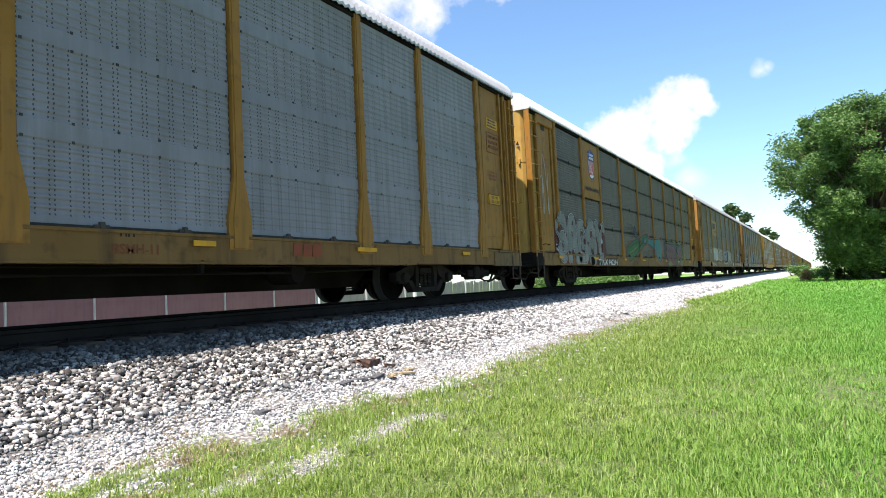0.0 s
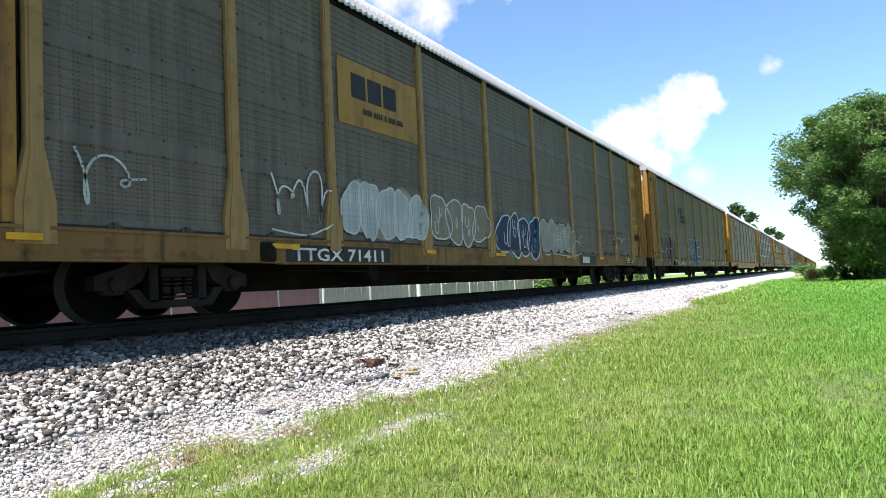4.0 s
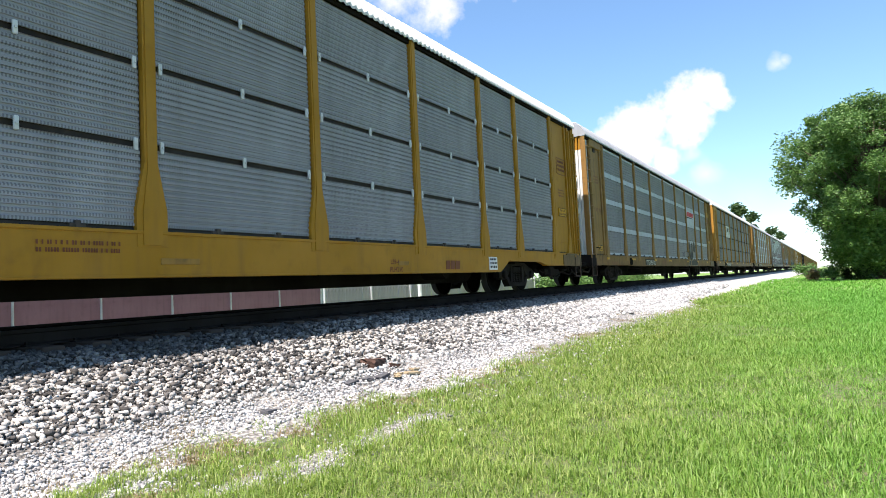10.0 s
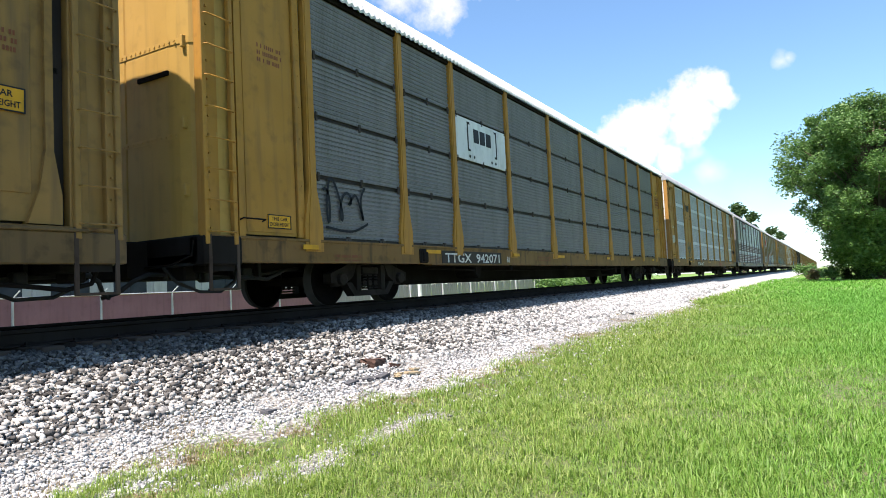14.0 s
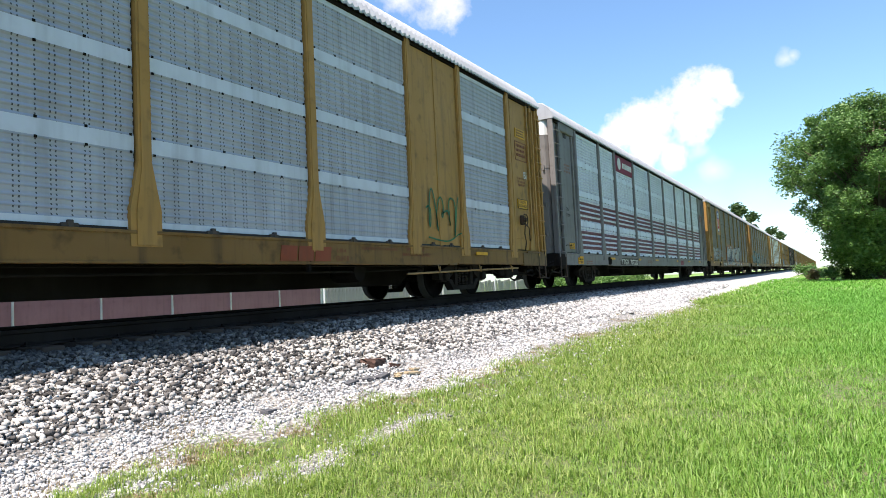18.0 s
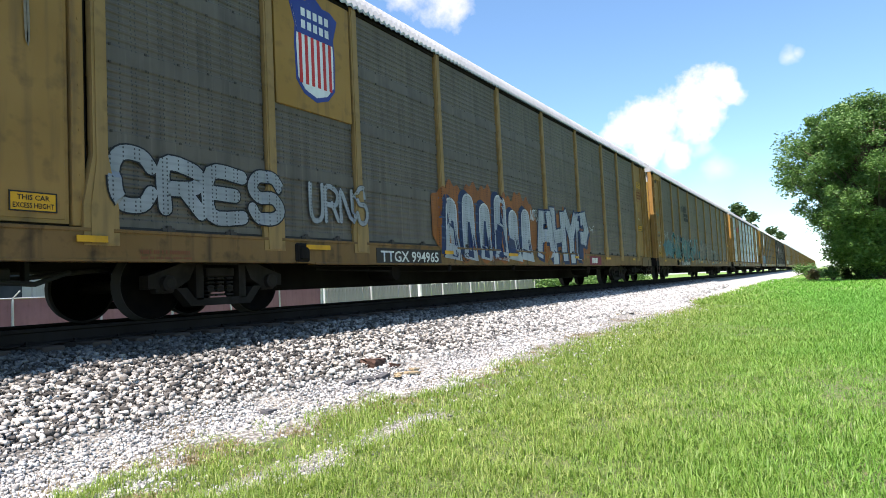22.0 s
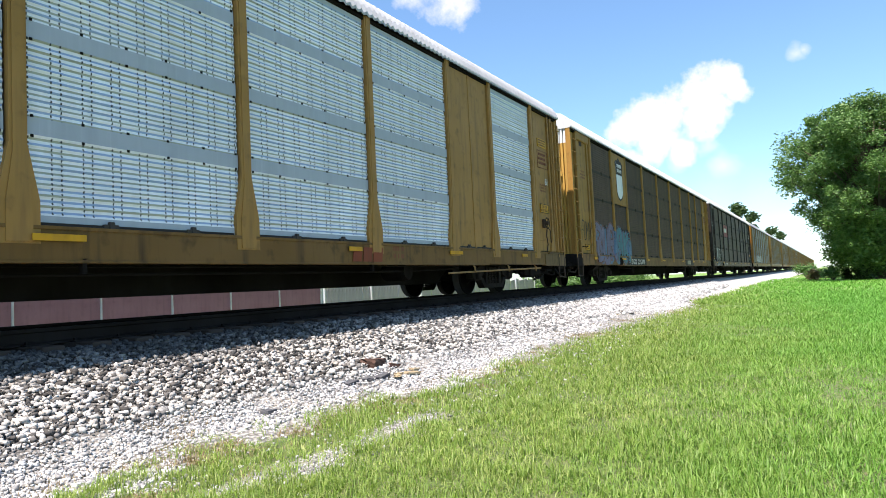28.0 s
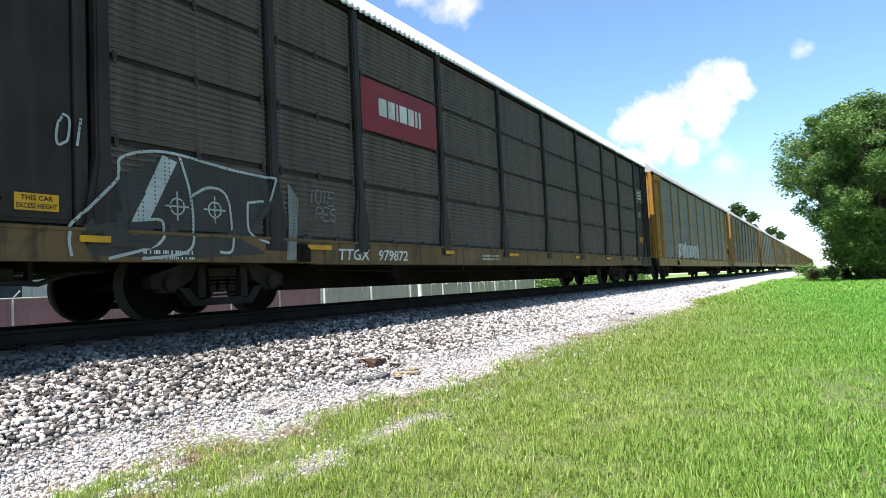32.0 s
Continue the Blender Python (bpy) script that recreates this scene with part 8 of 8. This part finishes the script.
    door_words(c, "994965", -0.3, 4.22, 0.17)
    graffiti(c, 0.85, 2.6, 0.7, 1.7, 2, "dust", "tan", "", 86, 0.03, "tag")
    # turquoise pieces
    c = W[9]
    door_words(c, "TTGX", -0.5, 4.32, 0.17)
    door_words(c, "604293", -0.5, 4.08, 0.18)
    company_bars(c, 7.0, 3.15)
    graffiti(c, 0.85, 2.2, 0.75, 1.4, 3, "white", "turquoise", "", 90, 0.03, "tag")
    write(c, "NS28898", 0.86, 2.0, 0.16, BLACK_LETTER, y=-SKIN + 0.016)
    graffiti(c, 0.9, 1.3, 0.7, 0.55, 2, "white", "pale", "", 91, 0.03, "tag")
    cloud_ground(c, 1.9, 1.08, 2.0, 0.9, "aqua", 7, 0.2)
    thin_word(c, "BENANC", 2.05, 1.3, 1.6, 0.5, "deep", 0.035, 97)
    thin_word(c, "SWIK", 2.15, 1.98, 1.05, 0.32, "pale", 0.035, 98)
    graffiti(c, 3.9, 0.72, 5.9, 1.5, 8, "teal+deep+tan", "night", "", 93, 0.028, "wild", "pale")
    graffiti(c, 9.85, 1.2, 0.7, 0.6, 1, "teal+deep", "night", "", 94, 0.03, "wild", "pale")
    cloud_ground(c, 10.6, 0.9, 5.2, 1.3, "aqua", 9, 0.45)
    graffiti(c, 10.8, 0.66, 5.2, 1.45, 8, "tan+shade", "night", "", 95, 0.022, "wild", "mist")
    graffiti(c, 10.7, 1.75, 1.0, 0.5, 2, "turquoise", "turquoise", "", 89, 0.01)
    cloud_ground(c, 16.9, 0.66, 2.2, 0.9, "shade", 4, 0.3)
    puffed_word(c, "ZERO", 17.0, 0.75, 2.6, 0.95, "mist", "night", 0.025, 96, 0.24)
    puffed_word(c, "ONUR", 20.0, 0.8, 2.2, 0.8, "shade", "mist", 0.02, 99, 0.24)
    running_number(c, "TTGX  604293", 6.05, 8.8)
    # white slotted screens
    c = W[10]
    running_number(c, "TTGX 696773", 7.9, 10.45)
    mark_three(c, 17.42, 0.66, 0.24, BROWN_RED, 1.0)
    bars(c, 18.6, 0.86, 0.35, 2, 0.08, BROWN_LETTER, 4)
    block_letters(c, 5.1, 3.7, 0.42, (0.9, 0.9), RED_PAINT, 0.0, y=-SKIN - 0.03, label="red company mark in two blocks")
    write(c, "BI", 26.35, 2.9, 0.26, WHITE_LETTER, y=-SKIN - 0.01)
    # sooty brown
    c = W[11]
    plate(c, "emblem_panel", 4.73, 2.96, 6.47, 4.9, YELLOW_PALE, "yellow plate with a white shield", 0.03)
    shield(c, 5.1, 3.16, 1.0, 1.6, True)
    cloud_ground(c, 2.05, 0.64, 4.7, 1.42, "sky", 12, 0.18)
    puffed_word(c, "BUR", 2.15, 0.68, 2.4, 1.36, "lilac", "brick", 0.025, 110, 0.3, rim="salmon")
    puffed_word(c, "AK", 4.7, 0.68, 1.9, 1.3, "aqua", "brick", 0.025, 111, 0.3, rim="lilac")
    thin_word(c, "FOMV", 0.8, 1.45, 0.95, 0.6, "black", 0.03, 112)
    running_number(c, "TTGX  255379", 6.3, 9.0, 0.64, 0.92, True, 0.15)
    for x0, x1 in ((6.1, 9.2), (18.4, 20.9)):
        part("number_field", Shape().box(x0, -HALF + 0.012, 0.632, x1, -HALF + 0.03, 0.98, 0.002), [NUMBER_FIELD], c, "sooty brown painted field")
    mark_three(c, 19.0, 0.70, 0.22, SPRAY_CREAM, 1.35)
    # black wagon
    c = W[12]
    plate(c, "emblem_panel", 6.74, 2.95, 9.26, 3.88, PLATE_RED, "red plate with a plain white mark", 0.012)
    block_letters(c, 7.25, 3.28, 0.32, (0.75, 0.65, 0.2, 0.75, 0.6, 0.25, 0.2), WHITE_LETTER, 0.0, y=-SKIN - 0.03)
    outline_piece(c)
    thin_word(c, "IOTE", 5.3, 1.55, 0.6, 0.2, "mist", 0.02, 121)
    thin_word(c, "RES", 5.45, 1.3, 0.5, 0.18, "mist", 0.02, 122)
    thin_word(c, "OI", 1.55, 1.85, 0.3, 0.3, "pale", 0.03, 123)
    running_number(c, "TTGX   979872", 5.8, 8.05, 0.65, 0.9, True, 0.15)
    # the next behind
    c = W[13]
    graffiti(c, 5.6, 1.0, 6.4, 0.9, 8, "white", "black", "", 130, 0.05)


dress()

# ---- what moves ----
# times at which the leading end of each wagon in turn passes x = 7 m
PASSES = [0.89, 3.508, 6.098, 8.687, 11.277, 13.86, 16.43, 19.0, 21.556, 24.09, 26.6, 29.09, 31.58]
AHEAD = 7.0


def travelled(t):
    """Metres that the train has run at t, with the leading end of wagon 0 at x = 7 m for zero."""
    if t <= PASSES[0]:
        return (t - PASSES[0]) * PITCH / (PASSES[1] - PASSES[0])
    if t >= PASSES[-1]:
        return PITCH * (len(PASSES) - 1) + (t - PASSES[-1]) * PITCH / (PASSES[-1] - PASSES[-2])
    i = max(k for k, p in enumerate(PASSES) if p <= t)
    i = min(i, len(PASSES) - 2)
    return PITCH * (i + (t - PASSES[i]) / (PASSES[i + 1] - PASSES[i]))


def motions():
    times = [0.0] + PASSES + [32.0]
    for n, wagon in WAGONS.items():
        walk(wagon, [(t, pose(AHEAD + PITCH * n - travelled(t), TRACK_Y, BODY_Z)) for t in times])
        # wheels turn while their wagon is close by
        for axle in [o for o in wagon.children if o.name.startswith("wheelset")]:
            x, y, z = axle.location
            rows, last = [], None
            for k in range(0, 961):
                t = k / 30
                away = AHEAD + PITCH * n - travelled(t) + x
                if -3 < away < 42:
                    rows.append((t, pose(x, y, z, 0, math.degrees(-travelled(t) / WHEEL_R), 0)))
            if rows:
                if rows[0][0] > 0:
                    rows.insert(0, (0.0, rows[0][1]))
                if rows[-1][0] < 32:
                    rows.append((32.0, rows[-1][1]))
                walk(axle, rows)
    for ob in CLOUDS:
        m = ob.matrix_world.copy()
        across, up = m.to_3x3() @ Vector((1, 0, 0)), m.to_3x3() @ Vector((0, 1, 0))
        walk(ob, [(t, Matrix.Translation((across * 4.1 + up * 1.5) * (t - 10)) @ m) for t in (0.0, 16.0, 32.0)])


motions()
